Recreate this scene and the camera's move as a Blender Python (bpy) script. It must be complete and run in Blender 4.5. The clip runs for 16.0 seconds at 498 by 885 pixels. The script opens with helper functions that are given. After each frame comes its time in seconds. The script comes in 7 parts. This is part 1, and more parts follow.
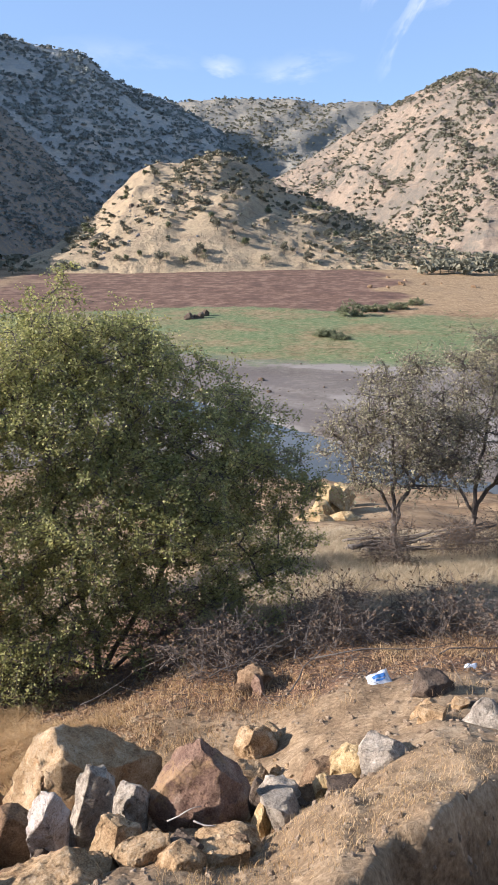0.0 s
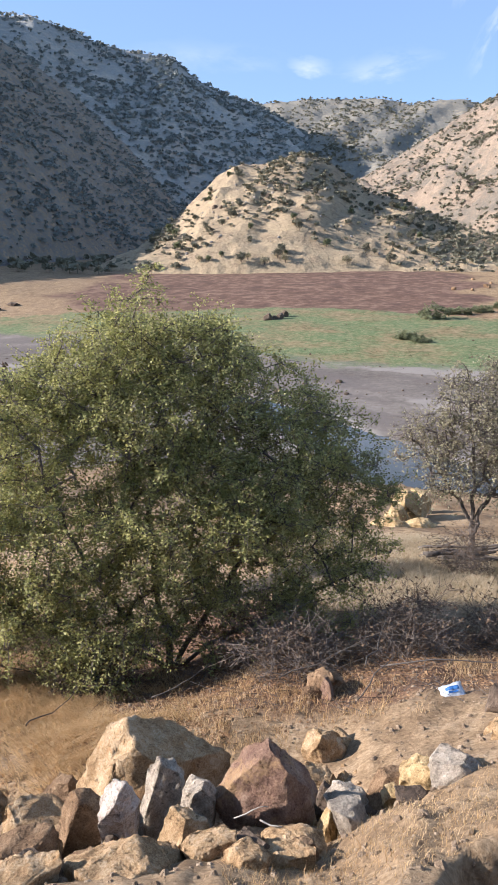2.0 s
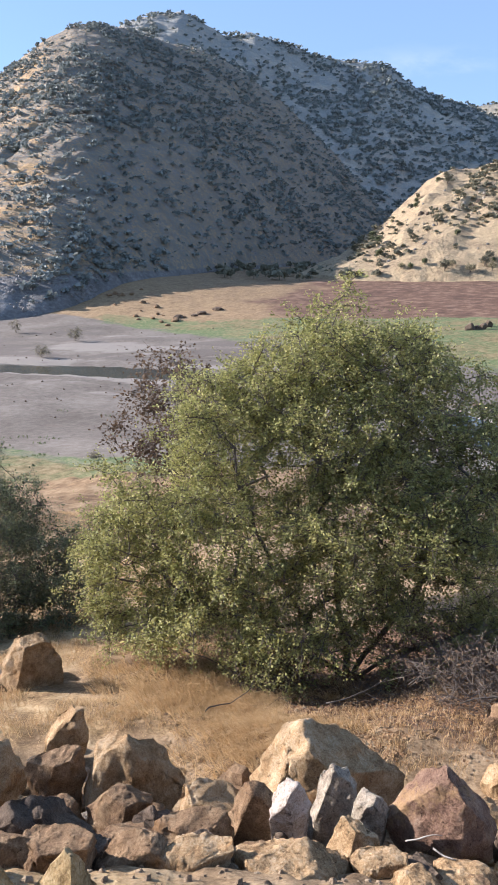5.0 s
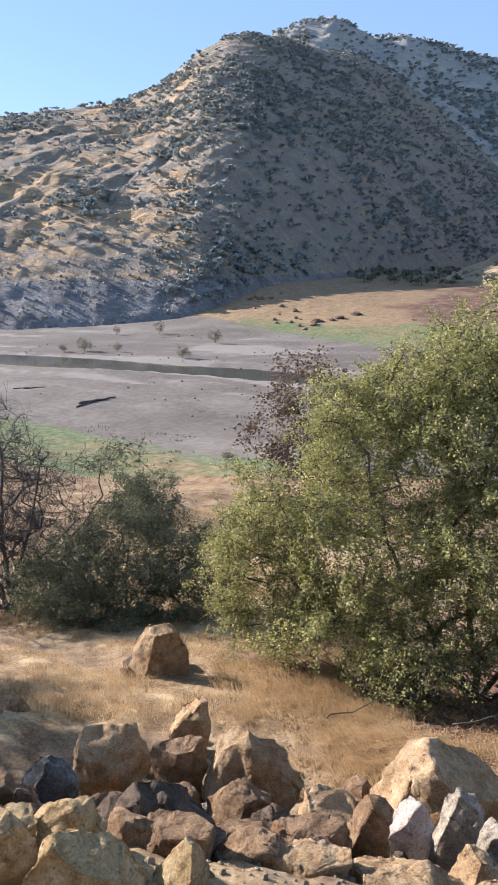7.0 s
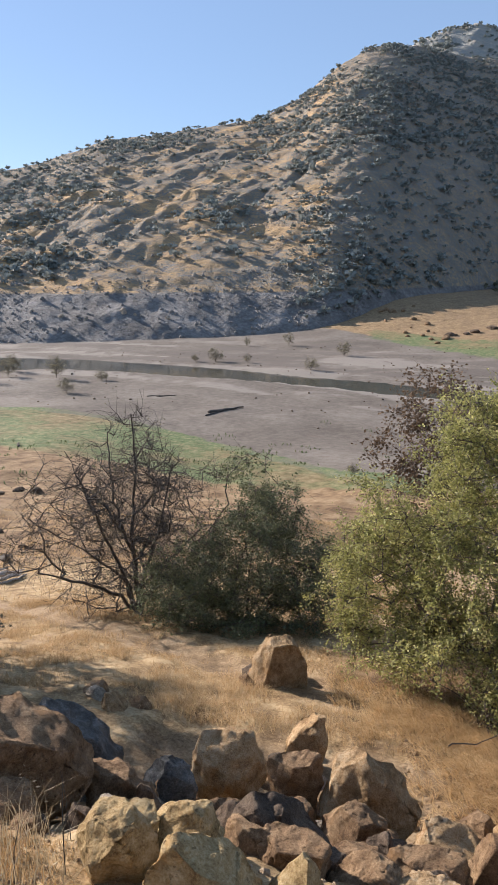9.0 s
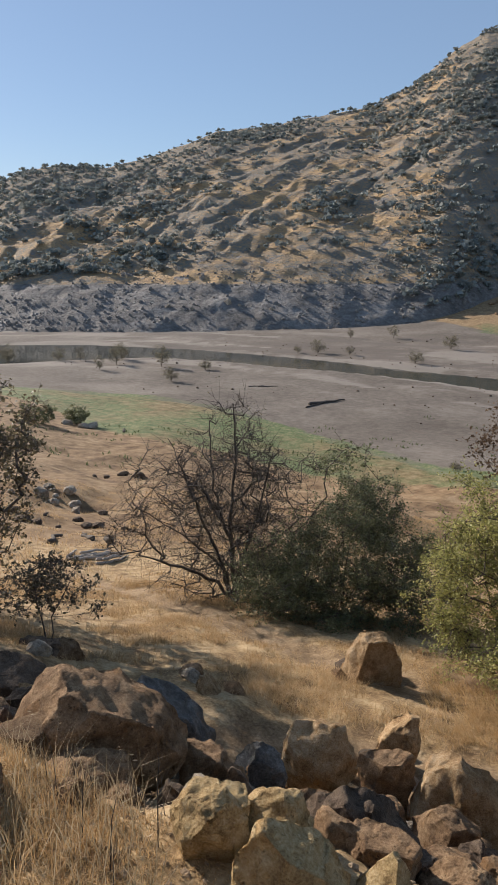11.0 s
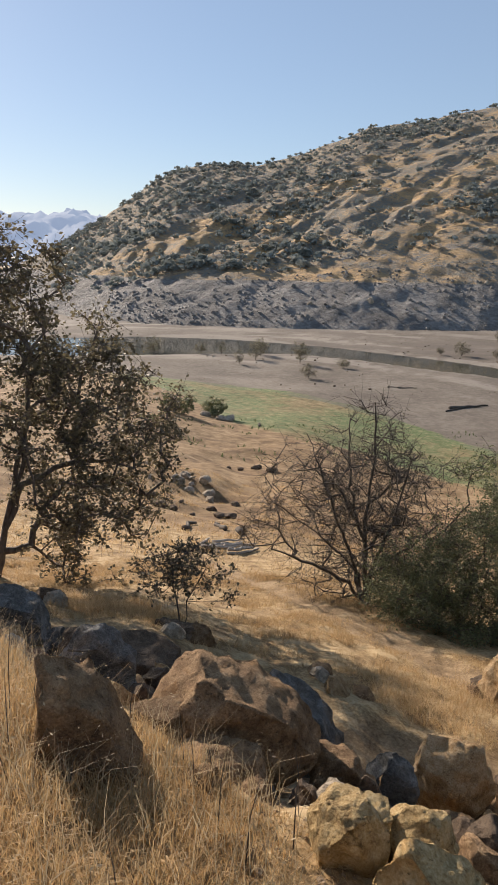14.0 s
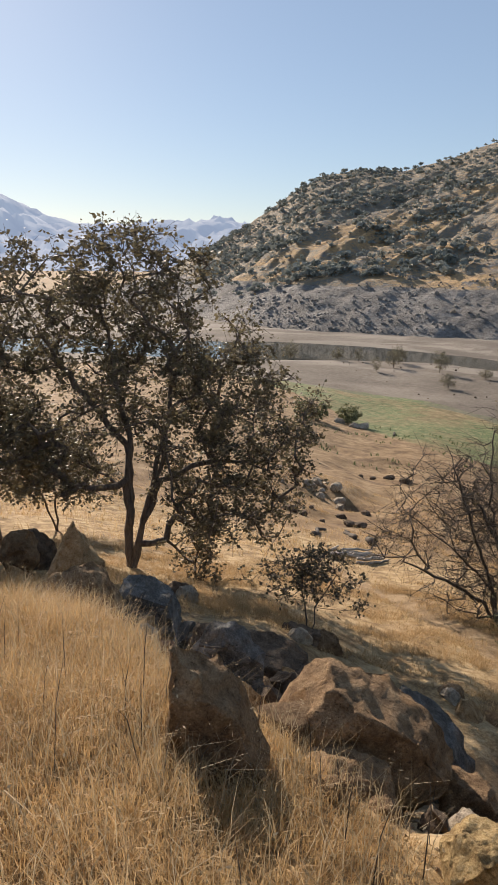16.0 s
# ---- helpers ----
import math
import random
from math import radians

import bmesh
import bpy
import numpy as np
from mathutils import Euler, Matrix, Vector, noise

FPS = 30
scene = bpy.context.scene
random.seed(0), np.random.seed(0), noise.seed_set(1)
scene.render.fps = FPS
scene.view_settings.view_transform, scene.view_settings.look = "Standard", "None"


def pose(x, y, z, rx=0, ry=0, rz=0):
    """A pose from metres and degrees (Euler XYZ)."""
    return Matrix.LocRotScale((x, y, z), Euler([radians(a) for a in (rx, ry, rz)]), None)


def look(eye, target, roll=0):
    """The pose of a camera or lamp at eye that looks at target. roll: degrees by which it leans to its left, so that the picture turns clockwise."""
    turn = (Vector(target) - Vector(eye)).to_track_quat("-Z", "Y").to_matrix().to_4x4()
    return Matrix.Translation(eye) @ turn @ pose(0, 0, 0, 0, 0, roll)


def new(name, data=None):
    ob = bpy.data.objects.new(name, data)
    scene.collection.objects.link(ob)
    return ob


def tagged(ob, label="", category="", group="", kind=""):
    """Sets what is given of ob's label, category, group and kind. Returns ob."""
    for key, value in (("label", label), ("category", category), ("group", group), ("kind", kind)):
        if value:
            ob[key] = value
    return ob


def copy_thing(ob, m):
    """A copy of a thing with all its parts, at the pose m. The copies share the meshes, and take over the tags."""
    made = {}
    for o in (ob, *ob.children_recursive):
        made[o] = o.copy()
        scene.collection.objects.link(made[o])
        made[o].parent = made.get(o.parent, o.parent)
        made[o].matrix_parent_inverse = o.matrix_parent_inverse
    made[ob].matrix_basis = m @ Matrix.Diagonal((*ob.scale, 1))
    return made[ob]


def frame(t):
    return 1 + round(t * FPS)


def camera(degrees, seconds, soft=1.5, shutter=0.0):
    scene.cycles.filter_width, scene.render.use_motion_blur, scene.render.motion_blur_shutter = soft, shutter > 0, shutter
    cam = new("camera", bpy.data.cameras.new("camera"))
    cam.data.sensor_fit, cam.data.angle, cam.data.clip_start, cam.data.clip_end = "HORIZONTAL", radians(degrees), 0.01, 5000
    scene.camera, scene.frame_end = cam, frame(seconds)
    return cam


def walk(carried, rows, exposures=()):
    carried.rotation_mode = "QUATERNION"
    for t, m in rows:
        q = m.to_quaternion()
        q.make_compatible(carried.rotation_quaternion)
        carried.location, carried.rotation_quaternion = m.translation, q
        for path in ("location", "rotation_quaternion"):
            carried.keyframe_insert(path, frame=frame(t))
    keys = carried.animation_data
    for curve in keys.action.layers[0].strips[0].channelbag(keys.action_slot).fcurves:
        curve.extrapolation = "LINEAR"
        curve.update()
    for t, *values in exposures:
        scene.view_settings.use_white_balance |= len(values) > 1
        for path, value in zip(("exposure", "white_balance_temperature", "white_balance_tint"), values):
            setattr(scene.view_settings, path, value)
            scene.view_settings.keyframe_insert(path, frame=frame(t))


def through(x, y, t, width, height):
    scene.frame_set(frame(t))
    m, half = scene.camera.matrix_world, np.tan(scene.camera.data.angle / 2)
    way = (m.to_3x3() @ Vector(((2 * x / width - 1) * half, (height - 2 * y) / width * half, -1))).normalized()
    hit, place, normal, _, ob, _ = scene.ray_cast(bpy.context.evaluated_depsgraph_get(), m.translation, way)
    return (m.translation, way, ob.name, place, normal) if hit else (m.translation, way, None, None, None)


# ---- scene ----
cam = camera(37.84, 16.0, 0.9)

# one handheld pan from right to left, standing at the top of the bank
PATH = [
    (0.0, pose(0.000, 0.000, -0.000) @ pose(0, 0, 0, 74.50, 0, 0.00) @ pose(0, 0, 0, 0, 0, -0.00)),
    (0.5, pose(-0.003, 0.000, -0.000) @ pose(0, 0, 0, 74.49, 0, 1.46) @ pose(0, 0, 0, 0, 0, 0.01)),
    (1.0, pose(0.000, -0.010, 0.007) @ pose(0, 0, 0, 74.44, 0, 2.96) @ pose(0, 0, 0, 0, 0, -0.08)),
    (1.5, pose(-0.003, -0.006, 0.006) @ pose(0, 0, 0, 74.50, 0, 4.52) @ pose(0, 0, 0, 0, 0, -0.09)),
    (2.0, pose(-0.010, -0.010, 0.008) @ pose(0, 0, 0, 74.57, 0, 6.17) @ pose(0, 0, 0, 0, 0, 0.06)),
    (2.5, pose(-0.014, -0.006, 0.004) @ pose(0, 0, 0, 74.70, 0, 8.28) @ pose(0, 0, 0, 0, 0, 0.02)),
    (3.0, pose(-0.016, -0.014, 0.011) @ pose(0, 0, 0, 74.81, 0, 10.72) @ pose(0, 0, 0, 0, 0, 0.05)),
    (3.5, pose(-0.021, -0.015, 0.012) @ pose(0, 0, 0, 74.87, 0, 13.31) @ pose(0, 0, 0, 0, 0, 0.02)),
    (4.0, pose(-0.027, -0.014, 0.007) @ pose(0, 0, 0, 74.94, 0, 15.93) @ pose(0, 0, 0, 0, 0, 0.01)),
    (4.5, pose(-0.035, -0.017, 0.008) @ pose(0, 0, 0, 75.03, 0, 18.68) @ pose(0, 0, 0, 0, 0, -0.05)),
    (7.0, pose(-0.067, -0.023, 0.001) @ pose(0, 0, 0, 75.45, 0, 32.22) @ pose(0, 0, 0, 0, 0, -0.05)),
    (7.5, pose(-0.072, -0.024, 0.005) @ pose(0, 0, 0, 75.60, 0, 34.58) @ pose(0, 0, 0, 0, 0, -0.07)),
    (8.0, pose(-0.071, -0.041, 0.014) @ pose(0, 0, 0, 75.81, 0, 37.29) @ pose(0, 0, 0, 0, 0, -0.14)),
    (8.5, pose(-0.071, -0.055, 0.023) @ pose(0, 0, 0, 76.09, 0, 39.94) @ pose(0, 0, 0, 0, 0, -0.22)),
    (9.0, pose(-0.076, -0.052, 0.023) @ pose(0, 0, 0, 76.41, 0, 42.35) @ pose(0, 0, 0, 0, 0, -0.31)),
    (11.5, pose(-0.084, -0.069, 0.022) @ pose(0, 0, 0, 75.54, 0, 52.37) @ pose(0, 0, 0, 0, 0, -0.30)),
    (12.0, pose(-0.089, -0.075, 0.018) @ pose(0, 0, 0, 75.44, 0, 54.33) @ pose(0, 0, 0, 0, 0, -0.29)),
    (12.5, pose(-0.113, -0.079, 0.013) @ pose(0, 0, 0, 75.50, 0, 56.03) @ pose(0, 0, 0, 0, 0, -0.23)),
    (13.0, pose(-0.161, -0.084, -0.003) @ pose(0, 0, 0, 75.63, 0, 57.65) @ pose(0, 0, 0, 0, 0, -0.05)),
    (13.5, pose(-0.194, -0.089, -0.013) @ pose(0, 0, 0, 75.65, 0, 59.27) @ pose(0, 0, 0, 0, 0, 0.20)),
    (14.0, pose(-0.221, -0.094, -0.027) @ pose(0, 0, 0, 75.59, 0, 61.22) @ pose(0, 0, 0, 0, 0, 0.43)),
    (14.5, pose(-0.244, -0.099, -0.038) @ pose(0, 0, 0, 75.50, 0, 63.71) @ pose(0, 0, 0, 0, 0, 0.62)),
    (15.0, pose(-0.259, -0.105, -0.042) @ pose(0, 0, 0, 75.38, 0, 66.41) @ pose(0, 0, 0, 0, 0, 0.76)),
    (15.5, pose(-0.277, -0.108, -0.051) @ pose(0, 0, 0, 75.46, 0, 69.21) @ pose(0, 0, 0, 0, 0, 0.76)),
    (16.0, pose(-0.287, -0.116, -0.057) @ pose(0, 0, 0, 75.97, 0, 71.95) @ pose(0, 0, 0, 0, 0, 0.60)),
]
EXPOSURES = [(0.0, 1.28, 5700, 17), (3.5, 1.38, 5650, 17), (7.0, 1.36, 5700, 17), (9.0, 1.02, 6050, 16), (11.5, 0.58, 6300, 14), (12.0, 0.60, 6400, 14), (12.5, 0.72, 6500, 15), (14.5, 0.74, 6750, 15), (16.0, 0.67, 6850, 15)]
walk(cam, PATH, EXPOSURES)

# ---- light: low hazy sun from the left, clear sky with thin high cloud ----
SUN_AZ, SUN_EL = 95.0, 24.0        # degrees to the left of +y, degrees above the horizon
sun_way = Vector((-math.sin(radians(SUN_AZ)) * math.cos(radians(SUN_EL)),
                  math.cos(radians(SUN_AZ)) * math.cos(radians(SUN_EL)), math.sin(radians(SUN_EL))))
sun = new("sun", bpy.data.lights.new("sun", "SUN"))
sun.data.energy, sun.data.angle, sun.data.color = 5.0, radians(0.6), (1.0, 0.89, 0.74)
sun.matrix_world = look((0, 0, 0), -sun_way) @ pose(0, 0, 0)

world = bpy.data.worlds.new("sky")
scene.world = world
world.use_nodes = True
wt = world.node_tree
wt.nodes.clear()


def wnode(kind, **values):
    n = wt.nodes.new(kind)
    for key, value in values.items():
        n.inputs[key].default_value = value
    return n


sky = wt.nodes.new("ShaderNodeTexSky")
sky.sky_type, sky.sun_disc = "NISHITA", False
sky.sun_elevation, sky.sun_rotation = radians(SUN_EL), radians(-SUN_AZ)
sky.altitude, sky.air_density, sky.dust_density, sky.ozone_density = 300, 1.0, 0.25, 3.0
way = wt.nodes.new("ShaderNodeTexCoord")


def sky_streak(direction_az, direction_el, lean, length, width, scale, seed, strength):
    """A wisp of high cloud round one direction of the sky: an elongated soft patch broken by noise."""
    m = pose(0, 0, 0, 0, lean, 0) @ pose(0, 0, 0, -direction_el, 0, 0) @ pose(0, 0, 0, 0, 0, -direction_az)
    mp = wt.nodes.new("ShaderNodeMapping")
    mp.vector_type = "POINT"
    mp.inputs["Rotation"].default_value = m.to_euler()
    wt.links.new(way.outputs["Generated"], mp.inputs["Vector"])
    sep = wt.nodes.new("ShaderNodeSeparateXYZ")
    wt.links.new(mp.outputs["Vector"], sep.inputs[0])

    def math_node(op, a, b=None):
        n = wt.nodes.new("ShaderNodeMath")
        n.operation = op
        for k, v in enumerate((a, b)):
            if v is None:
                continue
            if isinstance(v, (int, float)):
                n.inputs[k].default_value = v
            else:
                wt.links.new(v, n.inputs[k])
        return n.outputs[0]

    nz = wnode("ShaderNodeTexNoise", Scale=scale, Detail=6.0, Roughness=0.62)
    mv = wt.nodes.new("ShaderNodeMapping")
    mv.inputs["Location"].default_value = (seed, seed * 0.3, 0)
    mv.inputs["Scale"].default_value = (0.35, 1, 1)
    wt.links.new(mp.outputs["Vector"], mv.inputs["Vector"])
    wt.links.new(mv.outputs["Vector"], nz.inputs["Vector"])
    off = math_node("MULTIPLY", math_node("SUBTRACT", nz.outputs["Fac"], 0.5), 0.05)
    a = math_node("POWER", math_node("DIVIDE", sep.outputs["X"], length), 2.0)
    b = math_node("POWER", math_node("DIVIDE", math_node("ADD", sep.outputs["Z"], off), width), 2.0)
    body = math_node("SUBTRACT", 1.0, math_node("SQRT", math_node("ADD", a, b)))
    body = math_node("MULTIPLY", math_node("MAXIMUM", body, 0.0), math_node("GREATER_THAN", sep.outputs["Y"], 0.0))
    fibre = math_node("MULTIPLY", math_node("MAXIMUM", math_node("SUBTRACT", nz.outputs["Fac"], 0.40), 0.0), 6.0)
    return math_node("MULTIPLY", math_node("MULTIPLY", body, fibre), strength), math_node


cover = None
for spec in ((-11.0, 14.6, 62, 0.075, 0.012, 40.0, 3.0, 0.5), (-9.2, 17.5, 58, 0.05, 0.016, 40.0, 4.0, 0.45), (-13.5, 16.0, 20, 0.05, 0.016, 30.0, 9.0, 0.35),
             (-3.5, 11.9, 6, 0.075, 0.017, 34.0, 1.0, 0.33), (1.8, 12.2, -10, 0.03, 0.012, 36.0, 7.0, 0.35),
             (9.0, 12.6, -4, 0.11, 0.018, 24.0, 5.0, 0.22)):
    part_cover, mnode = sky_streak(*spec)
    cover = part_cover if cover is None else mnode("ADD", cover, part_cover)
mix = wt.nodes.new("ShaderNodeMix")
mix.data_type = "RGBA"
mix.clamp_factor = True
wt.links.new(cover, mix.inputs["Factor"])
hazy = wt.nodes.new("ShaderNodeMix")        # thin even haze over the clear sky
hazy.data_type = "RGBA"
hazy.inputs["Factor"].default_value = 0.5
hazy.inputs["B"].default_value = (2.42, 3.3, 4.35, 1)
wt.links.new(sky.outputs["Color"], hazy.inputs["A"])
wt.links.new(hazy.outputs["Result"], mix.inputs["A"])
mix.inputs["B"].default_value = (5.6, 5.7, 6.0, 1)
back = wnode("ShaderNodeBackground", Strength=0.08)
wt.links.new(mix.outputs["Result"], back.inputs["Color"])
wout = wt.nodes.new("ShaderNodeOutputWorld")
wt.links.new(back.outputs[0], wout.inputs["Surface"])

# ---- materials ----
class Mat:
    """A small builder for node materials."""

    def __init__(self, name, rough=0.85):
        self.m = bpy.data.materials.new(name)
        self.m.use_nodes = True
        self.t = self.m.node_tree
        self.b = self.t.nodes["Principled BSDF"]
        self.b.inputs["Roughness"].default_value = rough
        self.b.inputs["Specular IOR Level"].default_value = 0.25
        self.geo = self.t.nodes.new("ShaderNodeNewGeometry")
        self.obj = self.t.nodes.new("ShaderNodeTexCoord")

    def put(self, socket, value):
        if isinstance(value, (int, float)):
            socket.default_value = value
        elif isinstance(value, tuple):
            socket.default_value = (*value, 1) if len(value) == 3 and len(socket.default_value) == 4 else value
        else:
            self.t.links.new(value, socket)

    def math(self, op, a, b=0.0, c=None):
        n = self.t.nodes.new("ShaderNodeMath")
        n.operation = op
        self.put(n.inputs[0], a), self.put(n.inputs[1], b)
        if c is not None:
            self.put(n.inputs[2], c)
        return n.outputs[0]

    def place(self, scale=(1, 1, 1), local=False):
        n = self.t.nodes.new("ShaderNodeMapping")
        n.inputs["Scale"].default_value = scale
        self.t.links.new(self.obj.outputs["Object"] if local else self.geo.outputs["Position"], n.inputs["Vector"])
        return n.outputs["Vector"]

    def noise(self, scale, detail=5.0, rough=0.6, vec=None, distortion=0.0):
        n = self.t.nodes.new("ShaderNodeTexNoise")
        n.inputs["Scale"].default_value, n.inputs["Detail"].default_value = scale, detail
        n.inputs["Roughness"].default_value, n.inputs["Distortion"].default_value = rough, distortion
        self.t.links.new(vec or self.geo.outputs["Position"], n.inputs["Vector"])
        return n.outputs["Fac"]

    def voronoi(self, scale, feature="F1", vec=None, out="Distance"):
        n = self.t.nodes.new("ShaderNodeTexVoronoi")
        n.feature = feature
        n.inputs["Scale"].default_value = scale
        self.t.links.new(vec or self.geo.outputs["Position"], n.inputs["Vector"])
        return n.outputs[out]

    def ramp(self, fac, *stops):
        n = self.t.nodes.new("ShaderNodeValToRGB")
        el = n.color_ramp.elements
        while len(el) < len(stops):
            el.new(0.5)
        for e, (p, c) in zip(el, stops):
            e.position, e.color = p, (*c, 1) if isinstance(c, tuple) else (c, c, c, 1)
        self.put(n.inputs[0], fac)
        return n.outputs["Color"]

    def step(self, fac, lo, hi):
        n = self.t.nodes.new("ShaderNodeMapRange")
        n.interpolation_type = "SMOOTHSTEP"
        self.put(n.inputs["Value"], fac)
        n.inputs["From Min"].default_value, n.inputs["From Max"].default_value = lo, hi
        return n.outputs["Result"]

    def mix(self, fac, a, b, blend="MIX"):
        n = self.t.nodes.new("ShaderNodeMix")
        n.data_type, n.blend_type = "RGBA", blend
        self.put(n.inputs["Factor"], fac), self.put(n.inputs["A"], a), self.put(n.inputs["B"], b)
        return n.outputs["Result"]

    def attr(self, name):
        n = self.t.nodes.new("ShaderNodeAttribute")
        n.attribute_name = name
        return n.outputs["Fac"]

    def sep(self, vec):
        n = self.t.nodes.new("ShaderNodeSeparateXYZ")
        self.t.links.new(vec, n.inputs[0])
        return n.outputs

    def random(self):
        n = self.t.nodes.new("ShaderNodeObjectInfo")
        return n.outputs["Random"]

    def island(self):
        return self.geo.outputs["Random Per Island"]

    def bump(self, height, strength=0.5, distance=0.02, after=None):
        n = self.t.nodes.new("ShaderNodeBump")
        n.inputs["Strength"].default_value, n.inputs["Distance"].default_value = strength, distance
        self.put(n.inputs["Height"], height)
        if after is not None:
            self.t.links.new(after, n.inputs["Normal"])
        return n.outputs["Normal"]

    def done(self, colour, normal=None):
        self.put(self.b.inputs["Base Color"], colour)
        if normal is not None:
            self.t.links.new(normal, self.b.inputs["Normal"])
        return self.m


def leaf_material(name, dark, mid, light, through=0.32, rough=0.5):
    """Leaves: colour differs from leaf to leaf and in clumps; some light passes through."""
    k = Mat(name, rough)
    clump = k.noise(1.1, 3.0)
    fac = k.math("ADD", k.math("MULTIPLY", k.island(), 0.4), k.math("MULTIPLY", clump, 0.75))
    colour = k.ramp(fac, (0.22, dark), (0.58, mid), (0.92, light))
    k.done(colour)
    tr = k.t.nodes.new("ShaderNodeBsdfTranslucent")
    k.put(tr.inputs["Color"], colour)
    mx = k.t.nodes.new("ShaderNodeMixShader")
    mx.inputs[0].default_value = through
    out = k.t.nodes["Material Output"]
    k.t.links.new(k.b.outputs[0], mx.inputs[1]), k.t.links.new(tr.outputs[0], mx.inputs[2])
    k.t.links.new(mx.outputs[0], out.inputs["Surface"])
    return k.m


def rock_material(name, dark, mid, light, stain, patch=0.5):
    """Broken stone: mottled body, rust stain in patches, sandy grain, pits and fine cracks."""
    k = Mat(name, 0.92)
    at = k.place((1, 1, 1), True)
    big = k.noise(3.0, 5.0, 0.6, at)
    mid_n = k.noise(13.0, 6.0, 0.7, at, 0.3)
    grain = k.noise(95.0, 4.0, 0.7, at)
    fac = k.math("ADD", k.math("MULTIPLY", big, 0.34), k.math("ADD", k.math("MULTIPLY", mid_n, 0.36), k.math("MULTIPLY", grain, 0.30)))
    colour = k.ramp(fac, (0.40, dark), (0.5, mid), (0.60, light))
    spots = k.step(k.noise(4.6, 6.0, 0.72, at, 0.5), patch, patch + 0.12)
    colour = k.mix(k.math("MULTIPLY", spots, 0.7), colour, stain)
    pits = k.step(k.noise(42.0, 4.0, 0.65, at), 0.60, 0.70)
    colour = k.mix(k.math("MULTIPLY", pits, 0.65), colour, tuple(c * 0.55 for c in dark))
    tone = k.math("ADD", k.math("MULTIPLY", k.random(), 0.35), 0.78)
    colour = k.mix(1.0, colour, k.ramp(tone, (0.0, 0.0), (1.0, 1.0)), "MULTIPLY")
    n1 = k.bump(k.noise(7.0, 8.0, 0.72, at), 1.0, 0.035)
    n2 = k.bump(k.math("SUBTRACT", mid_n, k.math("MULTIPLY", pits, 0.35)), 1.0, 0.028, n1)
    return k.done(colour, k.bump(grain, 0.8, 0.004, n2))


def bark_material(name, dark, light):
    k = Mat(name, 0.95)
    v = k.place((1, 1, 0.25))
    n = k.noise(24.0, 6.0, 0.7, v)
    return k.done(k.ramp(n, (0.3, dark), (0.7, light)), k.bump(n, 0.8, 0.01))


ROCK_TAN = rock_material("stone_tan", (0.19, 0.11, 0.05), (0.40, 0.265, 0.135), (0.57, 0.43, 0.27), (0.33, 0.17, 0.06), 0.55)
ROCK_YELLOW = rock_material("stone_yellow", (0.22, 0.135, 0.055), (0.43, 0.305, 0.145), (0.60, 0.47, 0.28), (0.38, 0.22, 0.08), 0.55)
ROCK_BROWN = rock_material("stone_brown", (0.105, 0.062, 0.033), (0.235, 0.148, 0.08), (0.38, 0.265, 0.155), (0.26, 0.145, 0.062), 0.54)
ROCK_RED = rock_material("stone_maroon", (0.12, 0.066, 0.045), (0.27, 0.165, 0.11), (0.42, 0.30, 0.205), (0.40, 0.255, 0.12), 0.50)
ROCK_GREY = rock_material("stone_grey", (0.17, 0.135, 0.10), (0.36, 0.30, 0.225), (0.54, 0.47, 0.37), (0.28, 0.19, 0.11), 0.6)
ROCK_WHITE = rock_material("stone_white", (0.34, 0.265, 0.20), (0.62, 0.53, 0.44), (0.80, 0.73, 0.65), (0.42, 0.27, 0.19), 0.6)
ROCK_BLUE = rock_material("stone_blue_grey", (0.07, 0.066, 0.06), (0.165, 0.157, 0.143), (0.32, 0.31, 0.29), (0.18, 0.135, 0.09), 0.58)
# also gives some pile rocks the darkness of the shade they lie in
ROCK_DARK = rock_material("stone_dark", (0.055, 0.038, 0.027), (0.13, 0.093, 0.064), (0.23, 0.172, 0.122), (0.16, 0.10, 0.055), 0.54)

OAK_LEAF = leaf_material("oak_leaf", (0.14, 0.145, 0.05), (0.325, 0.318, 0.107), (0.60, 0.55, 0.225), 0.42)
SHRUB_LEAF = leaf_material("shrub_leaf", (0.08, 0.095, 0.05), (0.17, 0.185, 0.095), (0.30, 0.30, 0.15))
BLUE_OAK_LEAF = leaf_material("blue_oak_leaf", (0.07, 0.06, 0.04), (0.14, 0.118, 0.072), (0.24, 0.20, 0.115), 0.35)
BROWN_LEAF = leaf_material("dry_leaf", (0.13, 0.115, 0.065), (0.26, 0.235, 0.14), (0.42, 0.38, 0.24), 0.25, 0.8)
RUST_LEAF = leaf_material("rust_leaf", (0.07, 0.045, 0.028), (0.135, 0.09, 0.055), (0.22, 0.15, 0.09), 0.25, 0.8)
LITTER_LEAF = leaf_material("litter_leaf", (0.10, 0.055, 0.028), (0.24, 0.14, 0.068), (0.42, 0.28, 0.15), 0.15, 0.8)
# leaves of the far hills are greyed and paled to stand in for haze
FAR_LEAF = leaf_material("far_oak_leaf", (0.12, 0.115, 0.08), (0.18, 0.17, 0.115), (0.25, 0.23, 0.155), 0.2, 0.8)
HAZED_LEAF = leaf_material("hazed_chaparral_leaf", (0.18, 0.20, 0.185), (0.25, 0.27, 0.25), (0.33, 0.345, 0.30), 0.2, 0.8)
BARK = bark_material("oak_bark", (0.06, 0.048, 0.04), (0.19, 0.155, 0.125))
DEAD_BARK = bark_material("dead_bark", (0.05, 0.043, 0.037), (0.145, 0.125, 0.105))
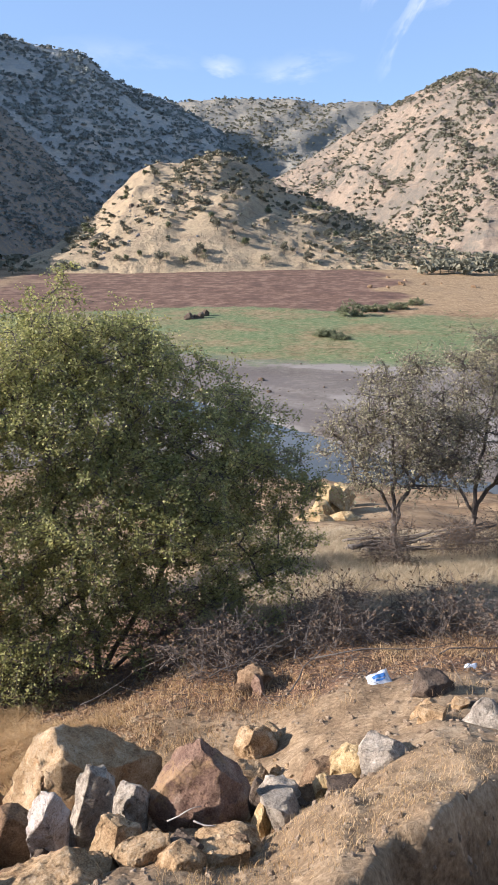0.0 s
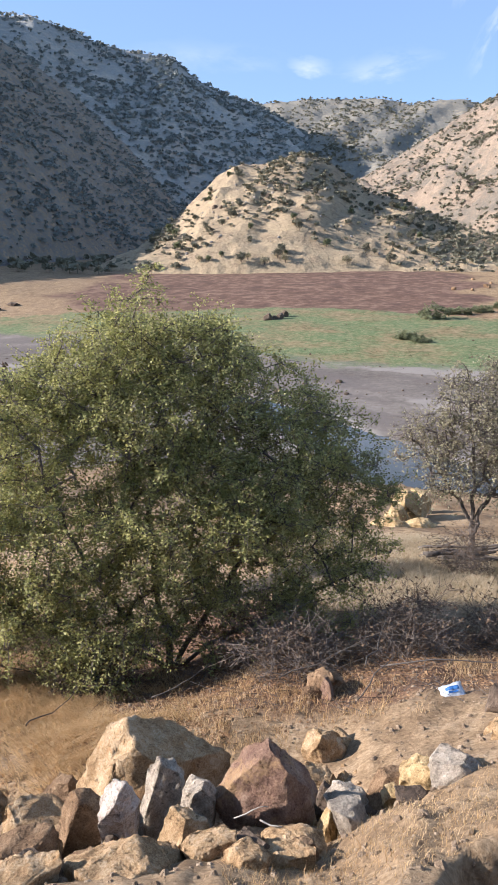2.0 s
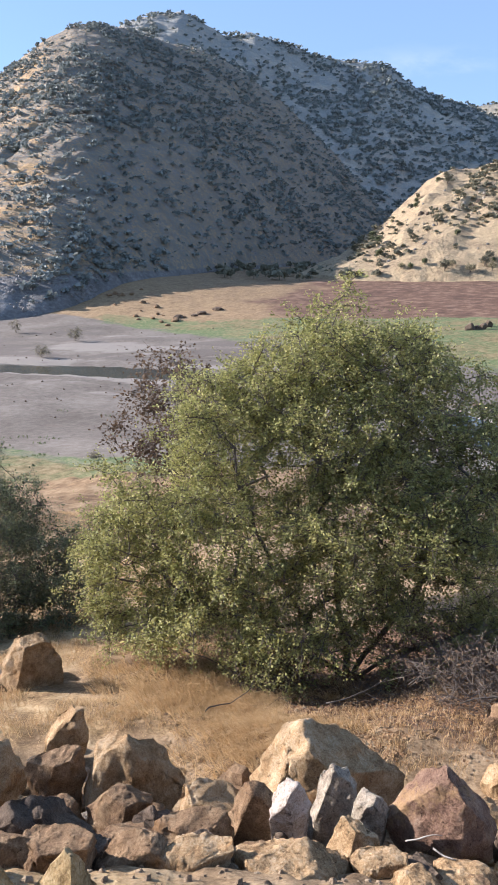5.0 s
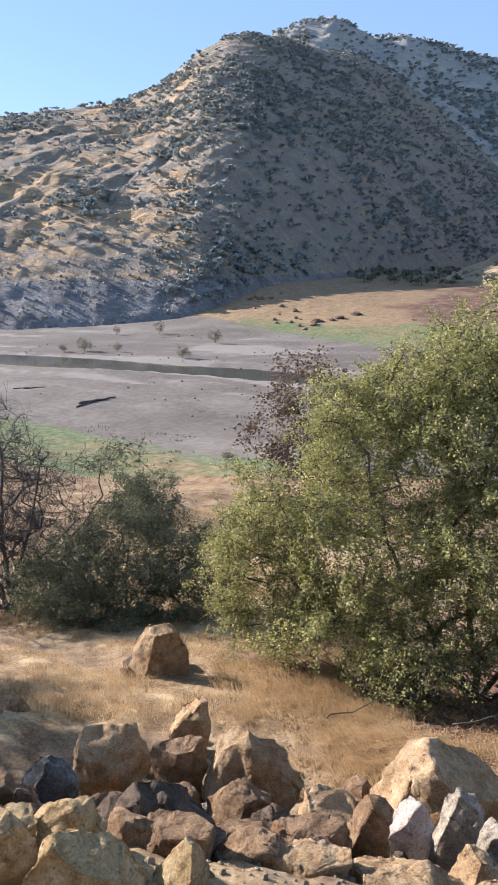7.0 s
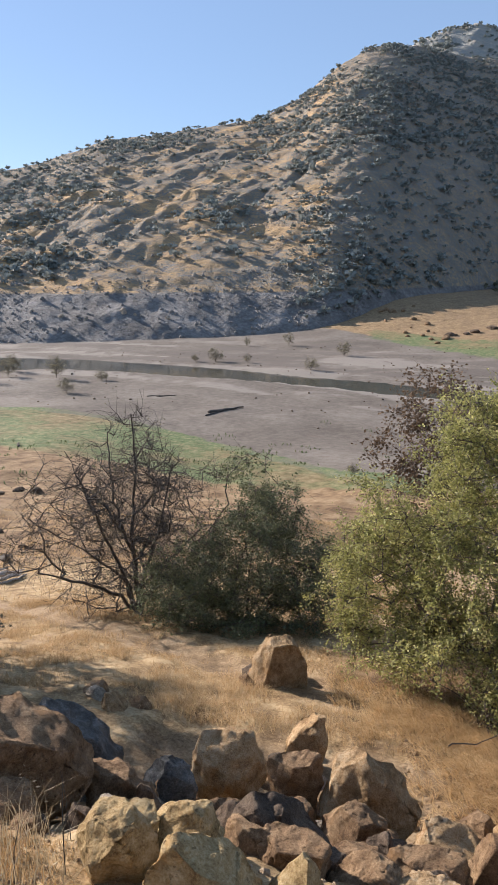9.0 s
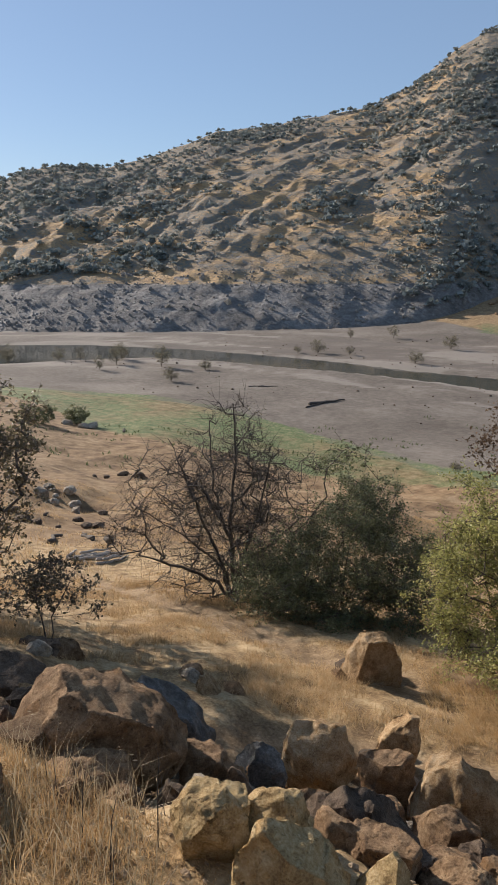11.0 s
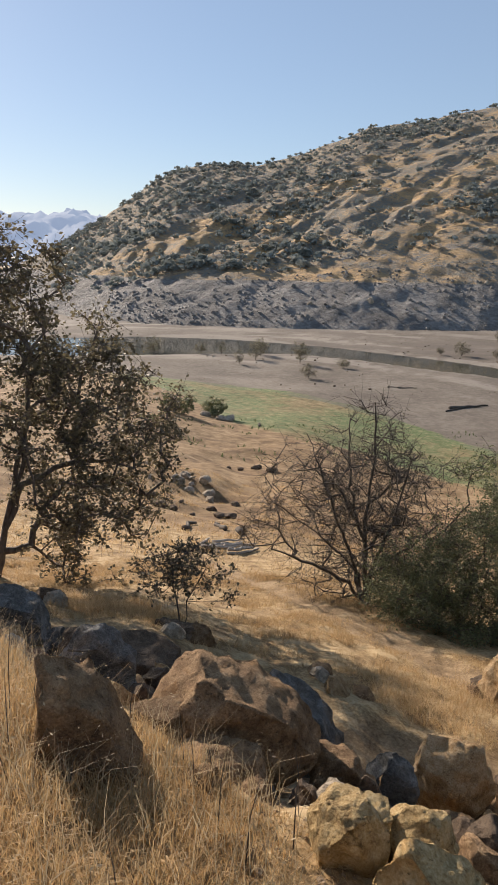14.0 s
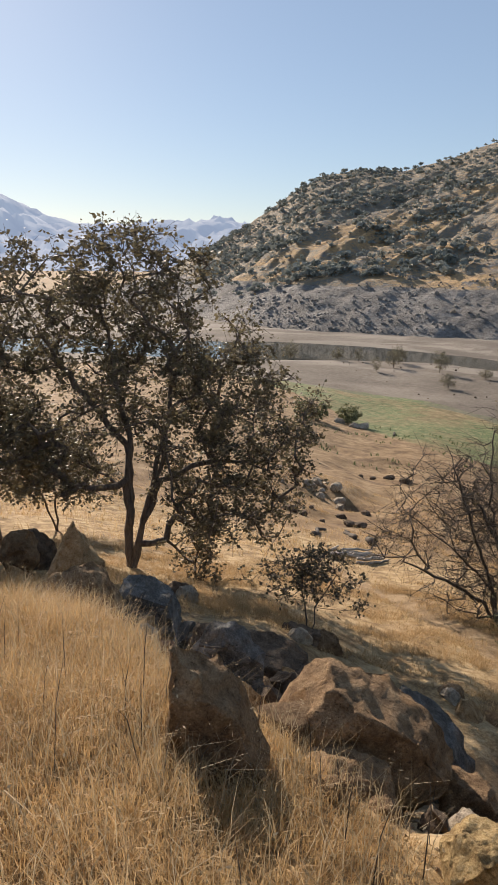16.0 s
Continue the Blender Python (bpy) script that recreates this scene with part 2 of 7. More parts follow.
GREY_WOOD = bark_material("weathered_wood", (0.22, 0.19, 0.16), (0.46, 0.42, 0.37))
DRY_GRASS = leaf_material("dry_grass", (0.29, 0.178, 0.08), (0.50, 0.34, 0.166), (0.68, 0.52, 0.31), 0.4, 0.6)
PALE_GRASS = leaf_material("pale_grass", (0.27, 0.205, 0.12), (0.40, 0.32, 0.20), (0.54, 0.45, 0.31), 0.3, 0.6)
MEADOW_GRASS = leaf_material("meadow_grass", (0.29, 0.185, 0.088), (0.46, 0.32, 0.165), (0.62, 0.47, 0.28), 0.35, 0.6)

# ---- noise and the lie of the land ----
def value_noise(x, y, seed=0):
    """Smooth lattice noise in -1..1 for arrays."""
    xi, yi = np.floor(x).astype(np.int64), np.floor(y).astype(np.int64)
    fx, fy = x - xi, y - yi
    fx, fy = fx * fx * (3 - 2 * fx), fy * fy * (3 - 2 * fy)

    def h(a, b):
        n = (a * 374761393 + b * 668265263 + seed * 974634777) & 0x7FFFFFFF
        n = ((n ^ (n >> 13)) * 1274126177) & 0x7FFFFFFF
        return ((n ^ (n >> 16)) & 0xFFFF) / 32767.5 - 1
    return (h(xi, yi) * (1 - fx) * (1 - fy) + h(xi + 1, yi) * fx * (1 - fy)
            + h(xi, yi + 1) * (1 - fx) * fy + h(xi + 1, yi + 1) * fx * fy)


def fbm(x, y, octaves=4, seed=0, gain=0.5):
    total, amp = 0, 1.0
    for k in range(octaves):
        total = total + amp * value_noise(x * 2 ** k, y * 2 ** k, seed + k * 17)
        amp *= gain
    return total


# Slopes of the bank and the lake bed: for each compass direction (degrees to the left of +y)
# steps outwards as (degrees below the eye, metres away).
SLOPES = {
    -75: "60:0.95 47:1.6 38:2.2 30:3 20:5 10:11 5:30 3:90 2:400 1:900",
    -20: "60:0.95 47:1.72 41.5:2.45 36:3.7 34:4.7 30.5:6.4 27:9 24:12.5 21.5:18 20:32 18.5:65 17:92 14.5:110 12:130 9:170 5.5:250 3.5:340 1.9:430 1.2:620",
    -10: "60:0.95 47:1.8 43:2.45 40:3.1 37:4.0 34.5:5.0 31:6.6 28:8.9 24.5:12.5 22.2:17 20.3:30 18.9:62 17.6:90 14.6:109 12:131 9:171 6.5:220 4.9:275 2.2:400 1.8:440 1.2:620",
    0: "60:0.95 48:2.0 45:2.7 42:3.35 39:4.1 36:5.1 33:6.5 29:8.5 25.5:12 23:16 20.7:28 19.2:60 18.2:88 14.8:108 12:132 9:172 7.9:192 4.9:275 2.2:400 1.8:440 1.2:620",
    15: "60:0.95 47:2.0 42.5:2.9 39:4.0 36:5.4 33.8:7.4 31:9.5 27:13 23:18 20:40 18:75 15:105 11:145 8.5:187 7:218 5.3:270 2.5:400 1.8:450 1.2:620",
    30: "60:0.95 49:1.75 45:2.3 42.7:2.95 40.3:4.1 36.5:5.7 33:7.4 30:9.3 27:12 24:17 20:40 17:82 13:121 9.6:167 8:200 6:265 4.5:310 2.3:370 1.8:430 1.2:600",
    45: "60:0.95 49:1.75 43.8:2.35 41.5:2.8 40:3.9 37:5.4 34:6.7 31:8.4 28:11 25:15 20:40 17:85 13:121 8:199 6:268 5.6:286 5.2:300 3.2:480",
    60: "60:0.95 48:1.85 42.5:2.4 39.8:2.85 38.3:4.0 34.5:5.6 31:7.3 28:9.8 25:14 22:22 18:45 14:88 11.5:128 9.5:167 6.5:246 5.6:287 5.2:300 3:500",
    75: "60:0.95 47:1.8 40:2.5 34:3.45 30:4.8 27.3:7 25.9:9.5 24.2:12 22:16 18:30 14:60 11:100 9:155 7:228 5:318 3.5:450",
    88: "60:0.95 45:1.65 38:2.3 32:3.2 27.3:4.5 24:6.4 23.4:9 22.4:12 20.6:16 17.4:25 14:45 11:85 8:175 6.4:250 4:390 2.6:600",
    115: "60:0.95 40:1.9 30:2.8 20:4.8 14:8 11:14 9:30 8:60 6:140 4:330 2.5:620",
    150: "60:0.95 25:3.6 12:8 5:20 2:50 1:110 0.6:300 0.5:900",
}
LOG_R = np.linspace(math.log(0.5), math.log(4200), 420)


def slope_rows():
    rows = []
    for az, text in sorted(SLOPES.items()):
        pts = [tuple(float(v) for v in p.split(":")) for p in text.split()]
        lr = np.array([math.log(r) for _, r in pts])
        z = np.array([-r * math.tan(radians(e)) for e, r in pts])
        lr = np.concatenate(([math.log(0.5)], lr, [math.log(4200)]))
        z = np.concatenate(([z[0]], z, [z[-1]]))
        row = np.interp(LOG_R, lr, z)
        box = np.ones(7) / 7
        row = np.convolve(np.pad(row, 3, mode="edge"), box, "valid")
        rows.append((az, row))
    last = rows[-1][1]
    rows.append((180, last)), rows.insert(0, (-180, last)), rows.insert(1, (-120, last))
    return np.array([a for a, _ in rows], float), np.array([r for _, r in rows])


ROW_AZ, ROW_Z = slope_rows()
# the stream on the lake bed: direction, distance, half width
STREAM_AZ = np.array([-40, -12, -3.6, 4, 12, 20, 29, 38, 48.5, 58, 64, 70, 76, 84, 92, 104.0])
STREAM_R = np.array([70, 84, 98, 122, 145, 160, 172, 185, 208, 232, 238, 240, 240, 250, 265, 280.0])
STREAM_W = np.array([9, 9, 9.5, 8, 6, 5.5, 6, 7, 10, 12, 18, 25, 24, 22, 22, 22.0])
WATER_Z = -28.55


def ground_z(x, y, rough=True):
    x, y = np.asarray(x, float), np.asarray(y, float)
    r = np.hypot(x, y) + 1e-6
    az = np.degrees(np.arctan2(-x, y))
    k = np.clip(np.searchsorted(ROW_AZ, az) - 1, 0, len(ROW_AZ) - 2)
    f = (az - ROW_AZ[k]) / (ROW_AZ[k + 1] - ROW_AZ[k])
    f = f * f * (3 - 2 * f)
    u = np.clip((np.log(r) - LOG_R[0]) / (LOG_R[1] - LOG_R[0]), 0, len(LOG_R) - 1.001)
    j = u.astype(int)
    g = u - j
    z0 = ROW_Z[k, j] * (1 - g) + ROW_Z[k, j + 1] * g
    z1 = ROW_Z[k + 1, j] * (1 - g) + ROW_Z[k + 1, j + 1] * g
    z = z0 * (1 - f) + z1 * f
    if rough:
        near = np.clip(r / 6, 0.15, 1)
        z = z + 0.025 * near * fbm(x * 0.6, y * 0.6, 3, 5) + 0.024 * fbm(x * 3.1, y * 3.1, 3, 9) + 0.016 * np.clip(9 / r, 0, 1) * fbm(x * 11, y * 11, 2, 13)
        fall = np.clip((r - 14) / 20, 0, 1) * np.clip((100 - r) / 20, 0, 1)
        z = z + fall * 0.55 * fbm(x / 6, y / 6, 3, 21)
        z = z + np.clip((r - 80) / 60, 0, 1) * 0.22 * fbm(x / 14, y / 14, 3, 31)
        # the hollow at the foot of the bank in which the rock pile lies
        line = np.interp(az, [-14, 0, 15, 30, 45, 60, 70, 80, 95], [4.4, 4.3, 3.9, 4.5, 4.9, 5.2, 5.2, 6.0, 7.5])
        z = z - np.interp(az, [-5, 10, 55, 65, 85], [0.15, 0.36, 0.4, 0.55, 0.5]) * np.exp(-((r - line) / 1.05) ** 2) * np.clip((az + 16) / 10, 0, 1) * np.clip((100 - az) / 10, 0, 1)
        z = z - 0.27 * np.exp(-((r - 3.1) / 0.42) ** 2) * np.clip((az - 9) / 6, 0, 1) * np.clip((45 - az) / 6, 0, 1)
        z = z - 0.16 * np.exp(-((r - 3.6) / 0.5) ** 2) * np.clip((az + 13) / 4, 0, 1) * np.clip((6 - az) / 5, 0, 1)
        # the foot path worn into the grass, and the rill by the shoulder
        px, py = path_line(az)
        z = z - 0.06 * np.exp(-((r - px) / py) ** 2) * np.clip((az - 18) / 6, 0, 1)
        # a washed-out gully with a steep bank on its sunny side
        along = (x - 0.17) * 0.70 + (y - 1.95) * 0.71
        side = (x - 0.17) * 0.71 - (y - 1.95) * 0.70 + 0.07 * fbm(x * 2.5, y * 2.5, 3, 61)
        wall = np.clip(side / 0.24, 0, 1)
        cut = wall * wall * (3 - 2 * wall) * np.clip((1.05 - side) / 0.6, 0, 1)
        z = z - 0.5 * cut * np.clip((along + 0.35) / 0.5, 0, 1) * np.clip((2.6 - along) / 0.8, 0, 1)
    mid = np.interp(az, STREAM_AZ, STREAM_R)
    half = np.interp(az, STREAM_AZ, STREAM_W)
    inside = np.clip((half * 1.35 - np.abs(r - mid)) / (half * 0.5), 0, 1)
    z = z * (1 - inside) + inside * np.minimum(z, WATER_Z - 0.5)
    return z


def path_line(az):
    """Distance and half width of the trodden path."""
    r = np.interp(az, [10, 22, 28, 34, 42, 50, 58, 64, 72, 90], [5.8, 6.2, 7.0, 7.6, 8.4, 9.8, 12.2, 15.0, 22, 40])
    return r, 0.28 + 0.012 * r


def gz(x, y):
    return float(ground_z(np.array([x]), np.array([y]))[0])


def mesh_object(name, verts, faces, material, parent=None, smooth=False):
    me = bpy.data.meshes.new(name)
    me.from_pydata([tuple(v) for v in verts] if not isinstance(verts, np.ndarray) else verts.tolist(), [],
                   faces if not isinstance(faces, np.ndarray) else faces.tolist())
    me.update()
    if material is not None:
        me.materials.append(material)
    if smooth:
        me.polygons.foreach_set("use_smooth", np.ones(len(me.polygons), bool))
    ob = new(name, me)
    if parent is not None:
        ob.parent = parent
    return ob


def float_attr(ob, name, values):
    a = ob.data.attributes.new(name, "FLOAT", "POINT")
    a.data.foreach_set("value", np.asarray(values, np.float32).ravel())


def grid_faces(nu, nv, wrap=False):
    i = np.arange(nu if wrap else nu - 1)[:, None]
    j = np.arange(nv - 1)[None, :]
    i2 = (i + 1) % nu
    return np.stack([i * nv + j, i2 * nv + j, i2 * nv + j + 1, i * nv + j + 1], -1).reshape(-1, 4)


def ground_material():
    """Bare earth, dry turf, cracked mud, weeds and red drawdown soil, each where its mask lies."""
    k = Mat("lake_bed_and_bank", 0.95)
    fine, mid_n, big = k.noise(30.0, 8.0, 0.7), k.noise(2.6, 6.0, 0.65), k.noise(0.11, 6.0, 0.6)
    far = k.noise(0.7, 6.0, 0.7)
    dirt = k.ramp(k.math("ADD", k.math("MULTIPLY", fine, 0.5), k.math("MULTIPLY", mid_n, 0.5)),
                  (0.38, (0.115, 0.073, 0.038)), (0.5, (0.24, 0.163, 0.09)), (0.62, (0.38, 0.28, 0.17)))
    turf = k.ramp(k.math("ADD", k.math("MULTIPLY", fine, 0.4), k.math("MULTIPLY", mid_n, 0.6)),
                  (0.41, (0.15, 0.093, 0.044)), (0.5, (0.305, 0.208, 0.104)), (0.59, (0.45, 0.335, 0.19)))
    litter = k.ramp(k.noise(42.0, 5.0, 0.7), (0.35, (0.06, 0.035, 0.022)), (0.55, (0.15, 0.085, 0.048)), (0.7, (0.33, 0.2, 0.11)))
    streak = k.noise(0.32, 7.0, 0.68, k.place((1, 0.5, 4)))
    orange = k.ramp(k.math("ADD", k.math("MULTIPLY", far, 0.55), k.math("MULTIPLY", streak, 0.45)),
                    (0.40, (0.11, 0.066, 0.033)), (0.5, (0.215, 0.138, 0.07)), (0.60, (0.31, 0.22, 0.125)))
    mud = k.ramp(k.math("ADD", k.math("MULTIPLY", k.noise(0.05, 6.0, 0.6), 0.6), k.math("MULTIPLY", k.noise(0.8, 6.0, 0.75), 0.4)),
                 (0.38, (0.10, 0.083, 0.066)), (0.5, (0.148, 0.125, 0.102)), (0.62, (0.205, 0.178, 0.147)))
    shelf = k.attr("shelf")                     # old water lines along the stream
    mud = k.mix(k.math("MULTIPLY", k.step(shelf, 0.55, 0.72), 0.75), mud, (0.26, 0.23, 0.195))
    mud = k.mix(k.math("MULTIPLY", k.math("SUBTRACT", 1.0, k.step(shelf, 0.26, 0.42)), 0.7), mud, (0.12, 0.10, 0.085))
    crust = k.step(k.noise(0.35, 6.0, 0.7, k.place((0.6, 1.6, 1))), 0.57, 0.66)
    mud = k.mix(k.math("MULTIPLY", crust, 0.45), mud, (0.13, 0.095, 0.075))
    weed = k.ramp(k.math("ADD", k.math("MULTIPLY", far, 0.5), k.math("MULTIPLY", k.noise(3.0, 5.0, 0.7), 0.5)),
                  (0.38, (0.045, 0.08, 0.03)), (0.5, (0.11, 0.145, 0.055)), (0.62, (0.25, 0.23, 0.12)))
    red = k.ramp(k.math("ADD", k.math("MULTIPLY", k.noise(0.22, 7.0, 0.72), 0.6), k.math("MULTIPLY", big, 0.4)),
                 (0.38, (0.075, 0.042, 0.027)), (0.5, (0.125, 0.07, 0.044)), (0.62, (0.20, 0.125, 0.082)))

    def soft(mask, scale, amount):
        wob = k.math("MULTIPLY", k.math("SUBTRACT", k.noise(scale, 6.0, 0.7), 0.5), amount)
        return k.step(k.math("ADD", k.attr(mask), wob), 0.35, 0.65)

    colour = k.mix(soft("turf", 1.7, 1.3), dirt, turf)
    colour = k.mix(soft("litter", 1.3, 1.1), colour, litter)
    colour = k.mix(soft("orange", 0.5, 0.8), colour, orange)
    colour = k.mix(soft("red", 0.09, 0.7), colour, red)
    colour = k.mix(soft("mud", 0.12, 0.7), colour, mud)
    patchy = k.step(k.math("ADD", k.noise(0.045, 5.0, 0.7), k.math("MULTIPLY", k.noise(0.6, 4.0, 0.7), 0.35)), 0.50, 0.78)
    colour = k.mix(k.math("MULTIPLY", soft("weed", 0.16, 1.5), k.math("ADD", 0.28, k.math("MULTIPLY", patchy, 0.72))), colour, weed)
    n1 = k.bump(k.noise(7.0, 6.0, 0.7), 0.8, 0.035)
    return k.done(colour, k.bump(fine, 0.9, 0.011, n1))


def build_ground():
    az = np.concatenate([np.arange(-180, -34, 4.0), np.arange(-34, 100, 0.33), np.arange(100, 180, 4.0)])
    lr = np.concatenate([np.linspace(math.log(0.5), math.log(1.2), 10)[:-1], np.linspace(math.log(1.2), math.log(600), 330), np.linspace(math.log(640), math.log(4000), 24)])
    A, L = np.meshgrid(np.radians(az), lr, indexing="ij")
    R = np.exp(L)
    X, Y = -np.sin(A) * R, np.cos(A) * R
    Z = ground_z(X, Y)
    verts = np.stack([X, Y, Z], -1).reshape(-1, 3)
    nu, nv = A.shape
    verts = np.vstack([verts, [[0, 0, float(Z[:, 0].mean())]]])
    faces = grid_faces(nu, nv, True)[:, ::-1].tolist()
    faces += [[i * nv, len(verts) - 1, ((i + 1) % nu) * nv] for i in range(nu)]
    ob = mesh_object("ground", verts, faces, ground_material(), smooth=True)
    ad = np.degrees(A)
    x, y, r = X, Y, R

    def edge(v, at, width):
        return np.clip((v - at) / width + 0.5, 0, 1)

    mud0 = np.interp(ad, [-34, 0, 15, 25, 30, 35, 42, 48.6, 55, 60, 70, 80, 95], [80, 86, 86, 84, 85, 89, 103, 121, 136, 147, 158, 185, 200])
    mud1 = np.interp(ad, [-34, -20, 0, 15, 22, 30, 40, 60], [165, 172, 172, 215, 228, 272, 330, 600])
    mud = edge(r, mud0, 6) * edge(-r, -mud1, 14)
    weed_near = edge(r, np.interp(ad, [20, 30, 42, 50, 58, 63, 66, 72], [76, 77, 85, 90, 92, 104, 128, 150]), 8) * edge(-r, -mud0 - 4, 6) * np.clip((ad - 22) / 8, 0, 1) * np.clip((75 - ad) / 6, 0, 1)
    g1 = np.interp(ad, [-34, -10, 0, 15, 25, 32, 40], [238, 255, 272, 276, 275, 300, 300])
    weed_far = edge(r, mud1 - 6, 14) * edge(-r, -g1, 16) * np.clip((38 - ad) / 8, 0, 1) * np.clip(1 - (np.abs(ad - 14) < 3) * 0.25, 0, 1)
    red = edge(r, g1 - 2, 20) * np.clip((26 + 4 * fbm(x / 20, y / 20, 2, 3) - ad) / 14.0, 0, 1) * np.clip((ad + 14 + 2 * fbm(x / 20, y / 20, 2, 8)) / 6, 0, 1) * edge(-r, -408, 12)
    orange = edge(r, np.interp(ad, [-34, 0, 30, 45, 60, 75, 95], [22, 24, 28, 24, 22, 24, 30]), 8) * (r < 2000) * (1 - 0.5 * edge(r, 250, 40))
    # second patch: litter, widened to darken the ground where the oak's shade belongs
    litter = np.exp(-(((x + 2.0) / 2.9) ** 2 + ((y - 8.4) / 2.4) ** 2)) * 1.3 + 1.2 * np.exp(-(((x - 1.2) / 2.5) ** 2 + ((y - 7.2) / 1.7) ** 2))
    px, py = path_line(ad)
    turf = 0.3 + 0.5 * edge(ad, 26, 14) + 0.28 * fbm(x * 0.5, y * 0.5, 3, 77)
    turf = turf - 0.9 * np.exp(-((r - px) / (py * 1.4)) ** 2) * edge(ad, 18, 6)
    turf = turf + 0.5 * edge(r, 9, 2) * edge(-ad, 0, 6)
    turf = turf - 0.6 * np.exp(-((r - np.interp(ad, [0, 15, 30, 45, 60, 80], [4.3, 3.9, 4.5, 4.9, 5.2, 6])) / 1.3) ** 2)
    off = r - np.interp(ad, STREAM_AZ, STREAM_R)
    shelf = 0.5 + (0.55 * fbm(off / 9 + 0.6 * fbm(x / 40, y / 40, 2, 12), ad / 11, 3, 52) + 0.2 * fbm(off / 3.5, ad / 6, 2, 58)) * np.clip(1.2 - np.abs(off - 25) / 75, 0.15, 1)
    for nm, v in (("shelf", shelf), ("turf", turf), ("litter", litter), ("orange", orange), ("mud", mud), ("weed", np.maximum(weed_near, weed_far)), ("red", red)):
        float_attr(ob, nm, np.append(np.clip(v, 0, 1).ravel(), 0))
    return tagged(ob, "dry bank falling to a drained lake bed of cracked mud and weeds", "ground", kind="structure")


ground = build_ground()


def build_water():
    k = Mat("stream_water", 0.07)
    k.b.inputs["IOR"].default_value = 1.33
    k.b.inputs["Specular IOR Level"].default_value = 0.5
    rip = k.noise(1.6, 3.0, 0.5, k.place((1, 1, 1)))
    mat = k.done(k.ramp(k.noise(0.06, 3.0), (0.4, (0.055, 0.055, 0.045)), (0.65, (0.09, 0.085, 0.065))), k.bump(rip, 0.12, 0.05))
    az = np.linspace(-40, 104, 260)
    mid, half = np.interp(az, STREAM_AZ, STREAM_R), np.interp(az, STREAM_AZ, STREAM_W) * 1.5
    cols = np.linspace(-1, 1, 7)
    r = mid[:, None] + half[:, None] * cols[None, :]
    a = np.radians(az)[:, None] + 0 * r
    v = np.stack([-np.sin(a) * r, np.cos(a) * r, np.full_like(r, WATER_Z)], -1).reshape(-1, 3)
    ob = mesh_object("water", v, grid_faces(len(az), 7)[:, ::-1], mat)
    return tagged(ob, "shallow dark stream winding across the lake bed", "water", kind="structure")


build_water()


# ---- hills ----
class Hill:
    """A hillside swept round the viewpoint's compass: foot line, crest line, gullies running down, and a back slope."""

    def __init__(self, az, el, crest_r, foot_r, foot_z, bulge=1.0, gully=10.0, gully_size=60.0, seed=0, lean=0.6, rough=1.0, bench=(0.0, 20.0)):
        self.az, self.crest_r, self.foot_r, self.foot_z = (np.array(v, float) for v in (az, crest_r, foot_r, foot_z))
        self.crest_z = self.crest_r * np.tan(np.radians(np.array(el, float)))
        self.bulge, self.gully, self.size, self.seed, self.lean, self.rough = bulge, gully, gully_size, seed, lean, rough
        self.bench = bench

    def at(self, az, v):
        """Point at direction az (degrees) and v from 0 at the foot to 1 at the crest; beyond 1 is the back."""
        az, v = np.asarray(az, float), np.asarray(v, float)
        rc, rf = np.interp(az, self.az, self.crest_r), np.interp(az, self.az, self.foot_r)
        zc, zf = np.interp(az, self.az, self.crest_z), np.interp(az, self.az, self.foot_z)
        w = np.clip(v, 0, 1)
        r = rf + (rc - rf) * v
        z = zf + (zc - zf) * w ** self.bulge - np.clip(v - 1, 0, None) * (zc - zf + 40) * 1.6
        x, y = -np.sin(np.radians(az)) * r, np.cos(np.radians(az)) * r
        across = np.radians(az) * (rc + rf) * 0.5 + self.lean * (r - rf)
        env = np.clip(w * (1.02 - w) * 4, 0, 1) ** 0.8 * np.clip((w - 0.05) / 0.22, 0.12, 1)
        g = 1 - np.abs(fbm(across / self.size, r / (self.size * 4.5), 3, self.seed)) * 1.6
        z = z + self.gully * env * g * np.clip((zc - zf) / 60, 0.15, 1)
        z = z + self.rough * (0.25 + env) * fbm(x / 26, y / 26, 4, self.seed + 50)
        z = z + self.rough * 0.75 * fbm(x / 8, y / 8, 3, self.seed + 90)
        rise, run = self.bench                     # worn benches along the contour
        z = z + rise * env * np.sin(6.283 * (z / run + 0.55 * fbm(x / 90, y / 90, 3, self.seed + 7)))
        return x, y, z

    def build(self, name, material, nu, nv, label, shade_thicket=None):
        az = np.linspace(self.az.min(), self.az.max(), nu)
        v = np.concatenate([np.linspace(-0.08, 1.0, nv), np.linspace(1.03, 1.5, 8)])
        A, V = np.meshgrid(az, v, indexing="ij")
        x, y, z = self.at(A, V)
        z = np.where(V < 0, z - 6 * np.clip(-V / 0.08, 0, 1), z)
        ob = mesh_object(name, np.stack([x, y, z], -1).reshape(-1, 3), grid_faces(*A.shape)[:, ::-1], material, smooth=True)
        float_attr(ob, "shade_thicket", shade_thicket(A, V) if shade_thicket else 0 * A)
        return tagged(ob, label, "hill", kind="structure")


